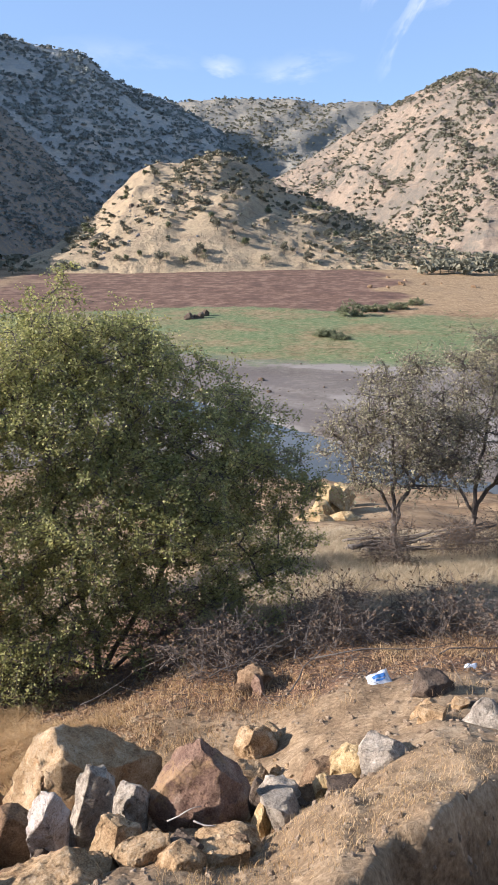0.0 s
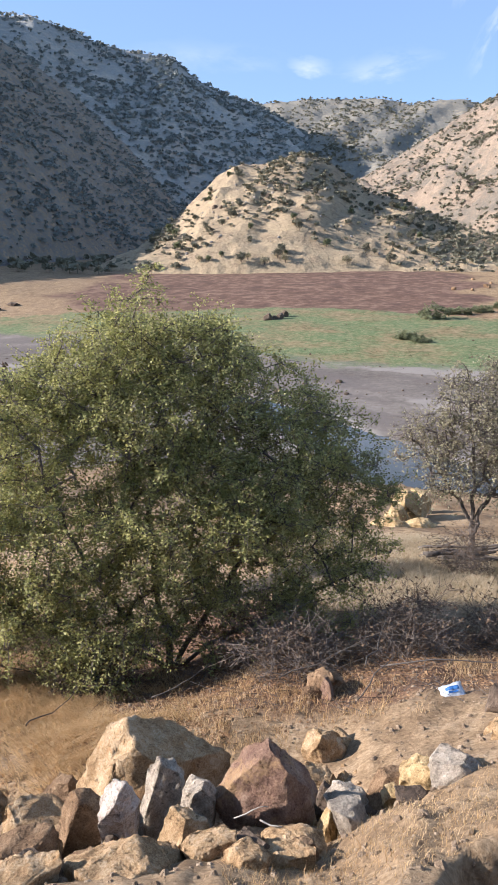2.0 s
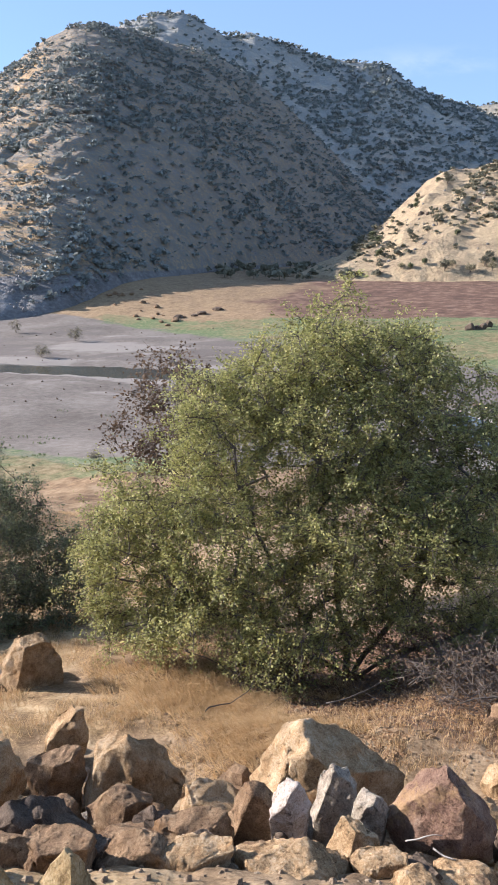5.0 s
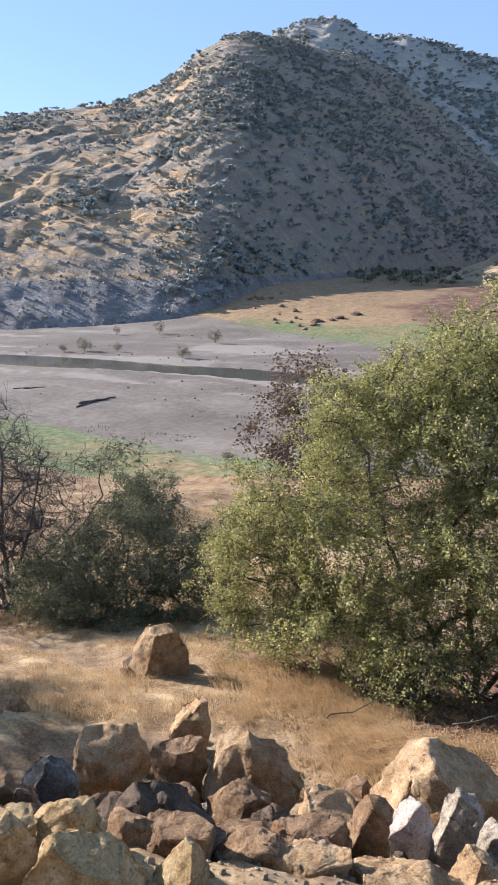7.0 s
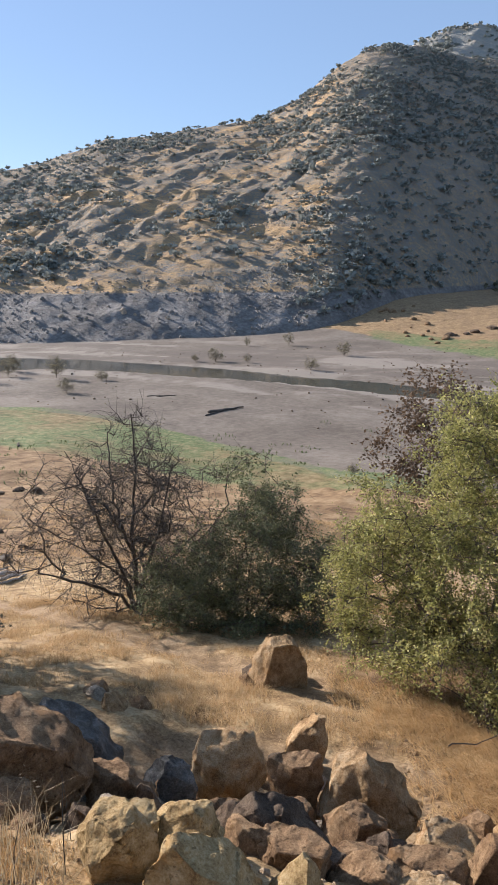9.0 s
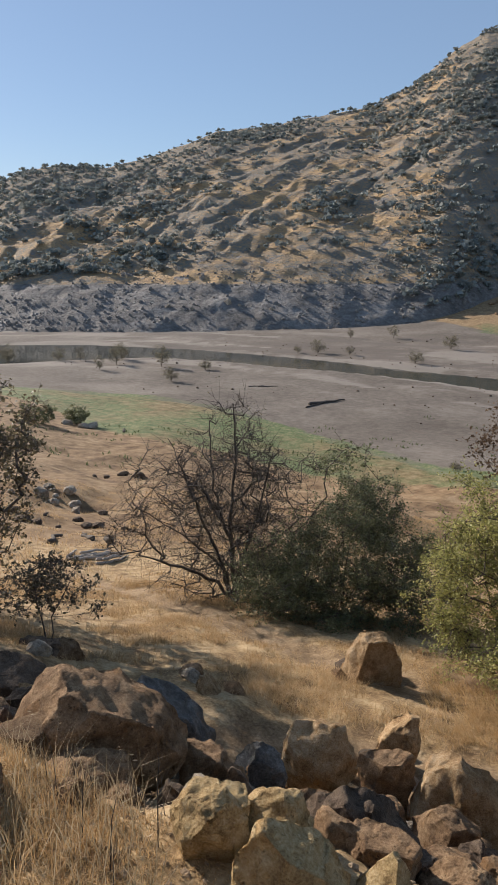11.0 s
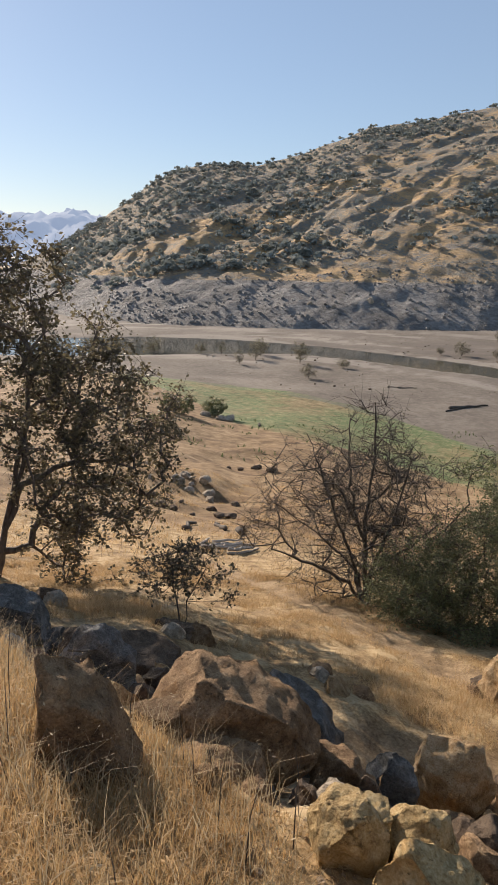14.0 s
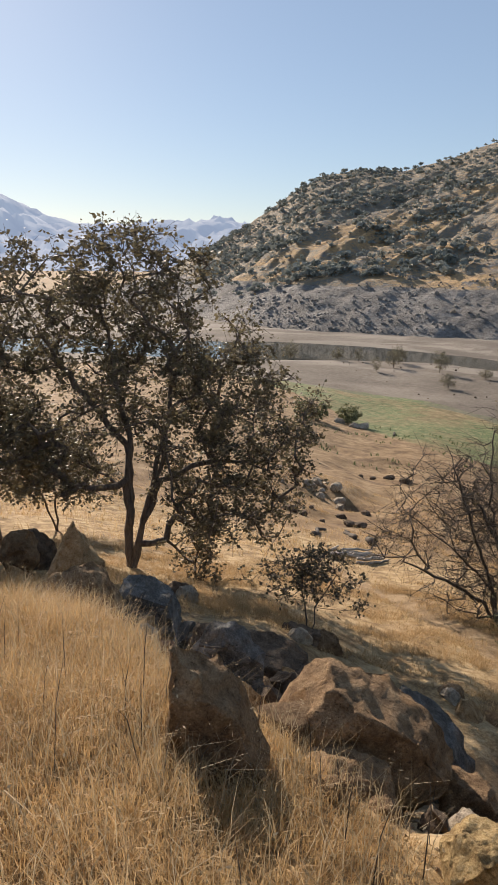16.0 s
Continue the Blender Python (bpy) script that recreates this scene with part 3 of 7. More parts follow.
def hill_material(name, grass, soil, brush, cover, tide=None, outcrop=0.64):
    """Dry grass slopes broken by bare soil, low brush and rock; below the high-water line the rock is washed pale."""
    k = Mat(name, 0.95)
    big, mid_n, small = k.noise(0.018, 6.0, 0.6), k.noise(0.09, 7.0, 0.7), k.noise(0.55, 6.0, 0.75)
    fac = k.math("ADD", k.math("MULTIPLY", mid_n, 0.5), k.math("MULTIPLY", small, 0.5))
    base = k.ramp(fac, (0.40, soil), (0.5, grass), (0.6, tuple(min(1, c * 1.25) for c in grass)))
    # the mask thickens brush and also darkens slopes that lie in shade
    thick = k.math("ADD", k.math("ADD", k.math("MULTIPLY", big, 0.55), k.math("MULTIPLY", mid_n, 0.45)), k.math("MULTIPLY", k.attr("shade_thicket"), 0.32))
    band = k.noise(0.07, 6.0, 0.68, k.place((0.4, 0.4, 2.4)), 0.4)   # scrub banded along the contours, in place of shade between the lit benches
    thick = k.math("ADD", thick, k.math("MULTIPLY", k.math("SUBTRACT", band, 0.5), 0.55))
    scrub = k.math("MULTIPLY", k.step(thick, cover, cover + 0.09), k.step(small, 0.36, 0.56))
    colour = k.mix(k.math("MULTIPLY", scrub, 0.9), base, brush)
    rock = k.step(k.noise(0.13, 7.0, 0.75, None, 0.6), outcrop, outcrop + 0.06)
    stone = k.ramp(k.noise(1.1, 5.0, 0.8), (0.35, (0.13, 0.123, 0.115)), (0.6, (0.28, 0.265, 0.245)))
    colour = k.mix(rock, colour, stone)
    height = k.math("ADD", k.math("MULTIPLY", small, 1.0), k.math("MULTIPLY", mid_n, 2.0))
    if tide is not None:
        zpos = k.math("ADD", k.sep(k.geo.outputs["Position"])[2], k.math("MULTIPLY", k.math("SUBTRACT", k.noise(0.06, 4.0), 0.5), 1.6))
        under = k.math("SUBTRACT", 1.0, k.step(zpos, tide - 0.5, tide + 0.5))
        washed = k.ramp(k.math("ADD", k.math("MULTIPLY", k.noise(0.06, 6.0, 0.7), 0.4), k.math("MULTIPLY", k.noise(0.4, 8.0, 0.8, k.place((1, 1, 1.5)), 0.5), 0.6)),
                        (0.38, (0.10, 0.094, 0.087)), (0.49, (0.195, 0.184, 0.17)), (0.60, (0.32, 0.305, 0.285)))
        lines = k.noise(0.9, 3.0, 0.6, k.place((0.02, 0.02, 1.0)))
        washed = k.mix(k.math("MULTIPLY", k.step(lines, 0.52, 0.6), 0.22), washed, (0.12, 0.11, 0.10))
        colour = k.mix(under, colour, washed)
    return k.done(colour, k.bump(height, 1.0, 1.2))


hill_far = Hill((-24, -16, -10.1, -9.1, -7.3, -5.3, -3.2, -1.2, 1.7, 3.7, 5.5, 9, 16), (9, 9.2, 9.32, 9.6, 9.5, 9.35, 9.81, 9.75, 9.82, 9.63, 9.42, 9.0, 8.5),
                [2300] * 13, [1250] * 13, [10] * 13, 1.2, 26, 150, 11, 0.3, 4)
# brush colour covers most of this ridge to stand in for its shade
hill_far.build("hill_far_ridge", hill_material("hill_cover_far", (0.33, 0.275, 0.19), (0.22, 0.18, 0.13), (0.15, 0.16, 0.145), 0.36), 170, 70, "far wooded ridge closing the valley under open sky")
hill_dark = Hill((-1, 2, 5.5, 7.7, 9.7, 11.4, 12.5, 14.9, 17.1, 18.2, 21.3, 23.4, 25.5, 26.3, 28.1, 30.3, 34, 40, 46),
                 (5, 7.5, 9.42, 10.1, 10.93, 12.26, 12.55, 12.7, 13.2, 13.68, 14.45, 14.4, 15.5, 15.64, 15.5, 14.9, 12.5, 9, 6),
                 (1980, 1950, 1910, 1880, 1850, 1830, 1810, 1780, 1750, 1730, 1690, 1660, 1630, 1620, 1600, 1570, 1520, 1450, 1400),
                 (1250, 1200, 1150, 1120, 1090, 1070, 1050, 1020, 1000, 990, 960, 940, 920, 915, 900, 890, 870, 850, 830), [-2] * 19, 0.95, 18, 110, 23, 0.2, 3.0, (1.6, 30.0))
# grass and brush lightened well past their own tone, haze put into the colour
HAZED_COVER = hill_material("hill_cover_hazed", (0.43, 0.385, 0.31), (0.33, 0.30, 0.25), (0.26, 0.275, 0.26), 0.42)
hill_dark.build("hill_shaded_mountain", HAZED_COVER, 240, 110, "steep shaded mountain, its grey-green brush paled for haze")
hill_spur = Hill((9, 12.1, 15, 19, 22.9, 25, 27.4, 30.2, 32.2, 33.8, 35.9, 38.3, 41.2, 44.4, 49.5, 52.6, 57.4, 60.8, 64.3, 66.8, 68.4, 70.9, 73, 75.2, 80, 90),
                 (0.5, 3.2, 6.6, 10.2, 12.7, 13.51, 13.91, 14.64, 14.88, 14.64, 13.59, 11.8, 10.48, 10.02, 9.2, 8.93, 7.23, 6.45, 6.5, 6.05, 5.26, 3.48, 2.1, 0.8, -1.4, -3.6),
                 (1020, 1020, 1020, 1010, 990, 975, 950, 905, 870, 840, 810, 780, 760, 750, 740, 735, 720, 715, 715, 715, 715, 710, 700, 690, 660, 600),
                 (780, 740, 670, 575, 490, 445, 405, 370, 345, 328, 312, 305, 300, 295, 290, 288, 288, 290, 295, 300, 305, 315, 330, 350, 400, 460),
                 (-14, -14, -14, -14, -15, -17, -19, -21, -23, -25, -27, -28, -28.3, -28.4, -28.4, -28.4, -28.4, -28.4, -28.4, -28.4, -28.4, -28.4, -28.4, -28.4, -28.4, -28.4), 0.9, 2.4, 20, 37, 0.55, 1.0, (0.7, 16.0))
# shaded right flank and upper left slope are painted darker as brush
hill_spur.build("hill_spur", hill_material("hill_cover_spur", (0.47, 0.315, 0.16), (0.21, 0.165, 0.12), (0.17, 0.182, 0.168), 0.44, -11.0, 0.555), 460, 190,
                "rocky mountain spur with pale washed rock below the high-water line", lambda a, v: np.maximum(np.clip((37 - a) / 8, 0, 1), 0.75 * np.clip((v - np.interp(a, [38, 43.6, 49.8, 57.3, 67, 75], [1.1, 0.95, 0.74, 0.56, 0.38, 0.25])) / 0.07, 0, 1)))
hill_right = Hill((-30, -24, -17.3, -15.4, -13.9, -12, -10.1, -7.4, -4.9, -2.5, 0.5, 4), (9.5, 10.2, 10.77, 11.04, 10.77, 9.97, 8.96, 7.36, 5.87, 4.6, 3.0, 1.0),
                  (1150, 1170, 1200, 1210, 1220, 1230, 1240, 1250, 1260, 1280, 1300, 1330), (520, 530, 560, 600, 640, 690, 740, 800, 860, 920, 980, 1050),
                  (-10, -9, -8, -7, -6, -5, -4, -3, -2, 0, 0, 0), 0.85, 24, 100, 53, -0.4, 3)
hill_right.build("hill_golden_slope", hill_material("hill_cover_gold", (0.25, 0.192, 0.135), (0.17, 0.13, 0.095), (0.12, 0.112, 0.09), 0.46), 200, 110,
                 "broad golden grass mountainside dotted with oaks")
hill_mid = Hill((-19, -16, -13.4, -10.9, -8.4, -5, -2.5, 0, 2.1, 5.5, 7.1, 8.6, 11.4, 14.1, 16, 18),
                (-1.6, -0.9, -0.11, 0.69, 1.51, 2.93, 3.73, 5.5, 6.27, 5.48, 5.46, 4.67, 1.89, -0.11, -1.1, -1.9),
                (470, 500, 530, 560, 580, 590, 590, 585, 580, 570, 565, 560, 530, 490, 460, 440), (420, 415, 412, 410, 408, 406, 404, 402, 400, 400, 400, 402, 408, 415, 425, 430),
                [-15.5] * 16, 0.8, 4.5, 42, 71, 0.25, 1.2)
hill_mid.build("hill_golden_knoll", hill_material("hill_cover_knoll", (0.36, 0.275, 0.165), (0.235, 0.175, 0.11), (0.13, 0.118, 0.083), 0.55, None, 0.66), 260, 90,
               "rounded golden grass knoll with scattered oaks and outcrops")
hill_haze = Hill((60, 70, 72.2, 74.1, 76.4, 78.1, 82, 85.6, 87.9, 90.2, 96, 104, 115), (0.5, 1.8, 2.38, 2.89, 2.21, 2.31, 2.2, 2.58, 3.31, 4.2, 5.0, 4.6, 3.0),
                 [3200] * 13, [1900] * 13, [-20] * 13, 1.0, 60, 220, 91, 0.3, 12)
# the range's haze is a blue emission over a nearly black surface
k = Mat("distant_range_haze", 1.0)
haze_glow = k.ramp(k.noise(0.004, 5.0, 0.6), (0.4, (0.16, 0.21, 0.30)), (0.6, (0.185, 0.24, 0.33)))
k.put(k.b.inputs["Emission Color"], haze_glow)
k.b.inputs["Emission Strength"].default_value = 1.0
hill_haze.build("backdrop", k.done((0.03, 0.035, 0.04)), 120, 40, "mountain range far beyond the lake, glowing pale blue in place of haze")

# ---- builders ----
import itertools


def part(name, bm, material, parent, label="", smooth=True):
    """Links a bmesh as one mesh object under a thing or a part."""
    me = bpy.data.meshes.new(name)
    bm.to_mesh(me)
    bm.free()
    me.materials.append(material)
    if smooth:
        me.polygons.foreach_set("use_smooth", np.ones(len(me.polygons), bool))
    ob = new(name, me)
    ob.parent = parent
    return tagged(ob, label)


def plane_corners(planes):
    """The corners of the solid that the half-spaces behind all planes (point, outward normal) share."""
    n = np.array([q.normalized() for _, q in planes])
    c = np.array([q.normalized().dot(p) for p, q in planes])
    tri = np.array(list(itertools.combinations(range(len(planes)), 3)))
    m = n[tri]
    ok = np.abs(np.linalg.det(m)) > 0.02
    m, k = m[ok], c[tri[ok]]
    x = np.linalg.solve(m, k[..., None])[..., 0]
    x = x[(x @ n.T <= c + 1e-5).all(1)]
    kept = []
    for p in x:
        if all(np.abs(p - q).max() > 0.03 for q in kept):
            kept.append(p)
    return kept


# Cleavage planes of the larger rocks: a point of the plane and its outward normal, in a box from -1 to 1
# (x along the face, y into the bank, z up).
CUTS = {
    "tan_dome": "-.25 0 1 .62 -.05 .78 | .25 -.6 .2 .75 -.65 .1 | -.3 -.75 .2 -.42 -.85 .35 | -.85 0 0 -.9 -.2 .35 | -.5 0 .85 -.55 -.2 .8 | 0 .9 .3 0 .9 .45",
    "leaning_slab": "-.75 0 -.5 -.88 -.1 .42 | .8 0 .4 .95 -.25 -.2 | .3 0 .95 .25 -.1 .95 | 0 -.55 0 -.25 -.95 .2 | .6 0 .8 .7 0 .6",
    "maroon_peak": "0 -.1 1 -.78 -.1 .62 | .03 -.1 1 .76 .05 .64 | -.1 -.45 .3 -.42 -.85 .32 | .5 -.6 0 .6 -.75 .25 | .9 0 -.2 .95 -.1 .2 | 0 .5 .5 .1 .8 .5",
    "pyramid": "-.1 -.1 1 .75 -.1 .65 | -.12 -.1 1 -.6 -.1 .8 | -.85 0 .1 -.95 -.1 .3 | -.2 -.65 .2 -.4 -.8 .45 | .3 -.55 -.1 .55 -.8 .2 | 0 .5 .4 .1 .85 .5",
    "wedge_block": "0 0 .95 -.05 -.1 1 | -.9 0 .6 -.9 -.2 -.35 | .9 0 .5 .95 -.1 -.12 | 0 -.8 0 .15 -1 .05 | -.6 -.5 .5 -.6 -.6 .4",
    "jagged": ".35 0 .95 -.7 -.2 .7 | .95 0 0 1 -.1 .05 | 0 -.65 0 -.35 -.9 .25 | -.5 0 .1 -.8 -.1 .5 | .6 .3 .9 .3 .4 .9",
    "long_wedge": "-.5 0 1 .6 0 .8 | -.55 0 1 -.6 -.2 .7 | 0 -.4 0 .35 -.92 -.1 | -.5 -.5 .3 -.5 -.8 .3 | .9 0 -.5 .9 0 .2",
    "great_dome": "-.25 0 .98 .6 -.05 .78 | -.3 0 1 -.85 -.1 .5 | -.72 -.5 0 -.82 -.52 .25 | 0 -.75 .2 .16 -1 .02 | .9 0 -.3 .9 -.2 .35 | .5 -.7 -.1 .5 -.85 .02",
    "dark_slope": "-.6 0 1 -.8 -.1 .55 | -.5 0 1 .55 -.1 .82 | 0 -.65 0 .1 -.97 .15 | .7 0 -.2 .85 -.1 .4 | -.6 -.5 0 -.6 -.75 .25",
    "round_slab": "-.75 0 1 .52 -.15 .82 | .3 0 .3 .9 -.1 .5 | 0 -.72 0 .15 -1 .05 | -.95 0 0 -1 -.1 .1 | -.3 -.55 .65 .2 -.6 .8 | .75 0 -.4 1 -.1 .1",
    "tilted_slab": "-.3 0 .9 -.62 -.3 .72 | .2 0 .9 .6 -.3 .7 | 0 -.65 0 .3 -.95 .1 | .9 0 0 1 -.1 0",
    "flat_slab": "0 0 .6 .28 -.2 .95 | 0 -.75 0 -.1 -1 .1 | -.9 0 .2 -.9 -.3 .3 | .9 0 -.2 .9 -.2 .25 | .3 .6 .5 .2 .7 .6",
    "lone_hollow": ".15 -.45 0 .48 -.87 0 | -.7 -.2 .1 -.82 -.48 .32 | 0 0 .95 .1 -.1 1 | .9 0 .2 .9 .1 .35 | -.5 0 .8 -.6 -.1 .8 | .6 0 .8 .6 0 .8",
}


def stone_mesh(kind, w, d, h, seed, apex=0.0, fine=3, sink=0.0):
    """A broken stone: a block cut by flat cleavage planes, worn at the edges and roughened; sink: how far its foot reaches below its base."""
    rng = random.Random(seed * 7 + 3)
    jit = lambda a: rng.uniform(-a, a)
    cuts = []                                     # (point on the plane, outward normal)
    if kind in CUTS:
        for text in CUTS[kind].split("|"):
            q = [float(v) for v in text.split()]
            cuts.append((Vector(q[:3]), Vector(q[3:])))
        for side in (-1, 1):                      # the back narrows
            cuts.append((Vector((side * 0.6, 0.45, 0)), Vector((side * 0.7, 0.72, 0.22))))
        cuts.append((Vector((0, 0.55, 0.6)), Vector((0, 0.8, 0.55))))
        for k in range(3):                        # a few broken corners
            n = Vector((jit(1), -abs(jit(1)), jit(0.8))).normalized()
            cuts.append((n * rng.uniform(0.95, 1.15), n))
    elif kind == "peak":
        top = Vector((apex, 0.1, 0.98))
        for side, rise in (((-0.95, -0.45), 0.5), ((0.95, -0.35), 0.42), ((0.9, 0.45), 0.45), ((-0.85, 0.5), 0.45)):
            n = Vector((side[0] + jit(0.2), side[1] + jit(0.2), rise + jit(0.15)))
            cuts.append((top + Vector((side[0] * 0.13 + jit(0.06), side[1] * 0.2, jit(0.05))), n))
        cuts.append((top - Vector((0, 0, 0.06)), Vector((jit(0.5), jit(0.4), 1))))
        for a in (35, 130, 215, 320):
            a = radians(a + jit(22))
            n = Vector((math.cos(a), math.sin(a), 0.25 + jit(0.25)))
            cuts.append((n.normalized() * rng.uniform(0.82, 1.0), n))
    elif kind == "slab":
        lean = Vector((apex + jit(0.12), jit(0.25), 1))
        cuts.append((Vector((0, 0, 0.72)), lean))
        for a in (20, 75, 140, 200, 265, 320):
            a = radians(a + jit(20))
            n = Vector((math.cos(a), math.sin(a), jit(0.35)))
            cuts.append((n.normalized() * rng.uniform(0.78, 1.0), n))
        cuts.append((Vector((-0.2 + jit(0.2), -0.55, 0.35)), Vector((-0.55 + jit(0.3), -0.7, 0.65))))
    elif kind == "block":
        for n in ((-0.85, -0.6, 0.6), (0.75, -0.6, 0.4), (apex - 0.2, -0.1, 1), (0.5, 0.8, 0.5), (-0.8, 0.5, 0.6), (0.9, 0.1, 0.7), (-0.2, -0.9, -0.2), (-0.9, -0.1, 0.2), (0.1, 0.3, 0.95)):
            n = Vector(n) + Vector((jit(0.3), jit(0.3), jit(0.25)))
            cuts.append((n.normalized() * rng.uniform(0.74, 0.98) * (0.8 if not cuts else 1), n))
    else:
        for k in range(24):
            n = Vector((rng.gauss(0, 1), rng.gauss(0, 1), rng.gauss(0.15, 1))).normalized()
            cuts.append((Vector((apex * max(n.z, 0), 0, 0)) + n * rng.uniform(0.8, 0.98), n))
    sway = 3 if kind in CUTS else 9
    turn_by = Euler((radians(jit(sway)), radians(jit(sway)), radians(jit(20) if kind != "peak" and kind not in CUTS else jit(5)))).to_matrix()
    planes = [(Vector(n) * 1.0, Vector(n)) for n in ((1, 0, 0), (-1, 0, 0), (0, 1, 0), (0, -1, 0), (0, 0, 1), (0, 0, -1))] + cuts
    pts = [turn_by @ Vector(p) for p in plane_corners(planes)]
    lo = [min(p[i] for p in pts) for i in range(3)]
    hi = [max(p[i] for p in pts) for i in range(3)]
    bm = bmesh.new()
    for p in pts:
        q = [(p[i] - lo[i]) / (hi[i] - lo[i]) for i in range(3)]
        bm.verts.new(((q[0] - 0.5) * w, (q[1] - 0.5) * d, q[2] * h))
    size = (w * d * h) ** (1 / 3)
    hull = bmesh.ops.convex_hull(bm, input=bm.verts)
    bmesh.ops.delete(bm, geom=[g for g in set(hull["geom_interior"]) | set(hull["geom_unused"]) if isinstance(g, bmesh.types.BMVert)], context="VERTS")
    bmesh.ops.dissolve_limit(bm, angle_limit=radians(8), verts=bm.verts, edges=bm.edges)
    bmesh.ops.bevel(bm, geom=bm.edges[:], offset=(0.022 if kind == "round" else 0.009) * size, segments=1, affect="EDGES", profile=0.5)
    bmesh.ops.triangulate(bm, faces=bm.faces)
    for k in range(fine):
        limit = size * (0.3, 0.13, 0.062)[k]
        bmesh.ops.subdivide_edges(bm, edges=[e for e in bm.edges if e.calc_length() > limit], cuts=1, use_grid_fill=True)
        bmesh.ops.triangulate(bm, faces=bm.faces)
    bm.normal_update()
    shift = Vector((seed * 3.7, seed * 1.3, seed * 2.1))
    moves = []
    for v in bm.verts:
        p = v.co / size
        dents = noise.fractal(p * 1.6 + shift, 0.9, 2.1, 3) * 0.04 + noise.fractal(p * 6 + shift, 0.7, 2.0, 4) * 0.042
        ledge = noise.noise(Vector((p.x * 0.9 + p.z * 0.4, p.y * 0.9, p.z * 5)) + shift) * 0.016
        chip = -0.15 * max(0.0, noise.noise(p * 2.6 - shift) - 0.3)
        moves.append(v.normal * size * (dents + ledge + chip))
    for v, m in zip(bm.verts, moves):
        v.co += m
        if sink > 0 and v.co.z < 0.35 * h:
            low = 1 - max(v.co.z, 0) / (0.35 * h)
            v.co = Vector((v.co.x * (1 - 0.4 * low), v.co.y * (1 - 0.4 * low), v.co.z - sink * low))
    for e in bm.edges:
        e.smooth = not (len(e.link_faces) == 2 and e.calc_face_angle(0) > radians(32))
    return bm


PILE = []


def boulder(kind, x, y, z, w, d, h, rz, material, seed, label, apex=0.0, name="boulder", group="rock pile on the bank"):
    fine = 3 if group == "rock pile on the bank" and w > 0.2 else 2
    under = max(0.0, z - gz(x, y) + 0.09) if group == "rock pile on the bank" else 0.0
    me_ob = part(name, stone_mesh(kind, w, d, h, seed, apex, fine, under), material, None)
    me_ob.matrix_world = pose(x, y, z, 0, 0, rz)
    if group == "rock pile on the bank":
        PILE.append((x, y, z, w, d, h))
    return tagged(me_ob, label, "rock", group)


class Plant:
    """A woody plant grown towards points of its crown: limbs thicken where branches join, twigs carry the leaves."""

    def __init__(self, base, seed):
        self.rng = np.random.default_rng(seed)
        self.pos, self.up = [np.array(base, float)], [-1]

    def stem(self, points, start=0):
        """A limb through the given points, from an existing node; returns its last node."""
        at = start
        for p in points:
            p = np.array(p, float)
            a = self.pos[at]
            n = max(1, int(np.linalg.norm(p - a) / 0.18))
            for i in range(1, n + 1):
                q = a + (p - a) * i / n + self.rng.normal(0, 0.018, 3)
                self.pos.append(q), self.up.append(at)
                at = len(self.pos) - 1
        return at

    def grow(self, targets, step=0.2, wander=0.05, rise=0.12, reach=0.9):
        root = self.pos[0]
        order = np.argsort(np.linalg.norm(targets - root, axis=1))
        for k in order:
            t = targets[k]
            have = np.array(self.pos)
            dist = np.linalg.norm(have - t, axis=1) + 0.25 * np.maximum(0, have[:, 2] - t[2])
            dist = dist + (np.arange(len(have)) == 0) * 0.8
            at = int(np.argmin(dist))
            a = have[at]
            n = max(1, int(np.linalg.norm(t - a) / step))
            bend = self.rng.normal(0, wander, 3) * n + np.array([0, 0, rise * n * 0.25])
            for i in range(1, n + 1):
                f = i / n
                q = a + (t - a) * f + bend * 0.35 * math.sin(math.pi * f) + self.rng.normal(0, wander * 0.25, 3)
                self.pos.append(q), self.up.append(at)
                at = len(self.pos) - 1
        return self

    def radii(self, tip, power=2.3):
        n = len(self.pos)
        acc = np.zeros(n)
        for i in range(n - 1, 0, -1):
            if acc[i] == 0:
                acc[i] = tip ** power
            acc[self.up[i]] += acc[i]
        return acc ** (1 / power)

    def tubes(self, r, sides=5, limit=None):
        """Tapered tubes along every node."""
        verts, faces = [], []
        ring = [(math.cos(6.283 * k / sides), math.sin(6.283 * k / sides)) for k in range(sides)]
        for i in range(1, len(self.pos)):
            a, b = self.pos[self.up[i]], self.pos[i]
            ra, rb = min(r[self.up[i]], r[i] * 1.35), r[i]
            if self.up[i] == 0:
                ra = r[i] * 1.25
            d = b - a
            ln = np.linalg.norm(d)
            if ln < 1e-6:
                continue
            d /= ln
            u = np.cross(d, (0.31, 0.2, 0.93) if abs(d[2]) < 0.9 else (1, 0, 0))
            u /= np.linalg.norm(u)
            v = np.cross(d, u)
            s = len(verts)
            ns = sides if rb > 0.012 else 3
            for (q, rad) in ((a - d * ra * 0.3, ra), (b, rb)):
                for k in range(ns):
                    c_, s_ = math.cos(6.283 * k / ns), math.sin(6.283 * k / ns)
                    verts.append(q + (u * c_ + v * s_) * rad)
            for k in range(ns):
                faces.append((s + k, s + (k + 1) % ns, s + ns + (k + 1) % ns, s + ns + k))
        return np.array(verts), faces


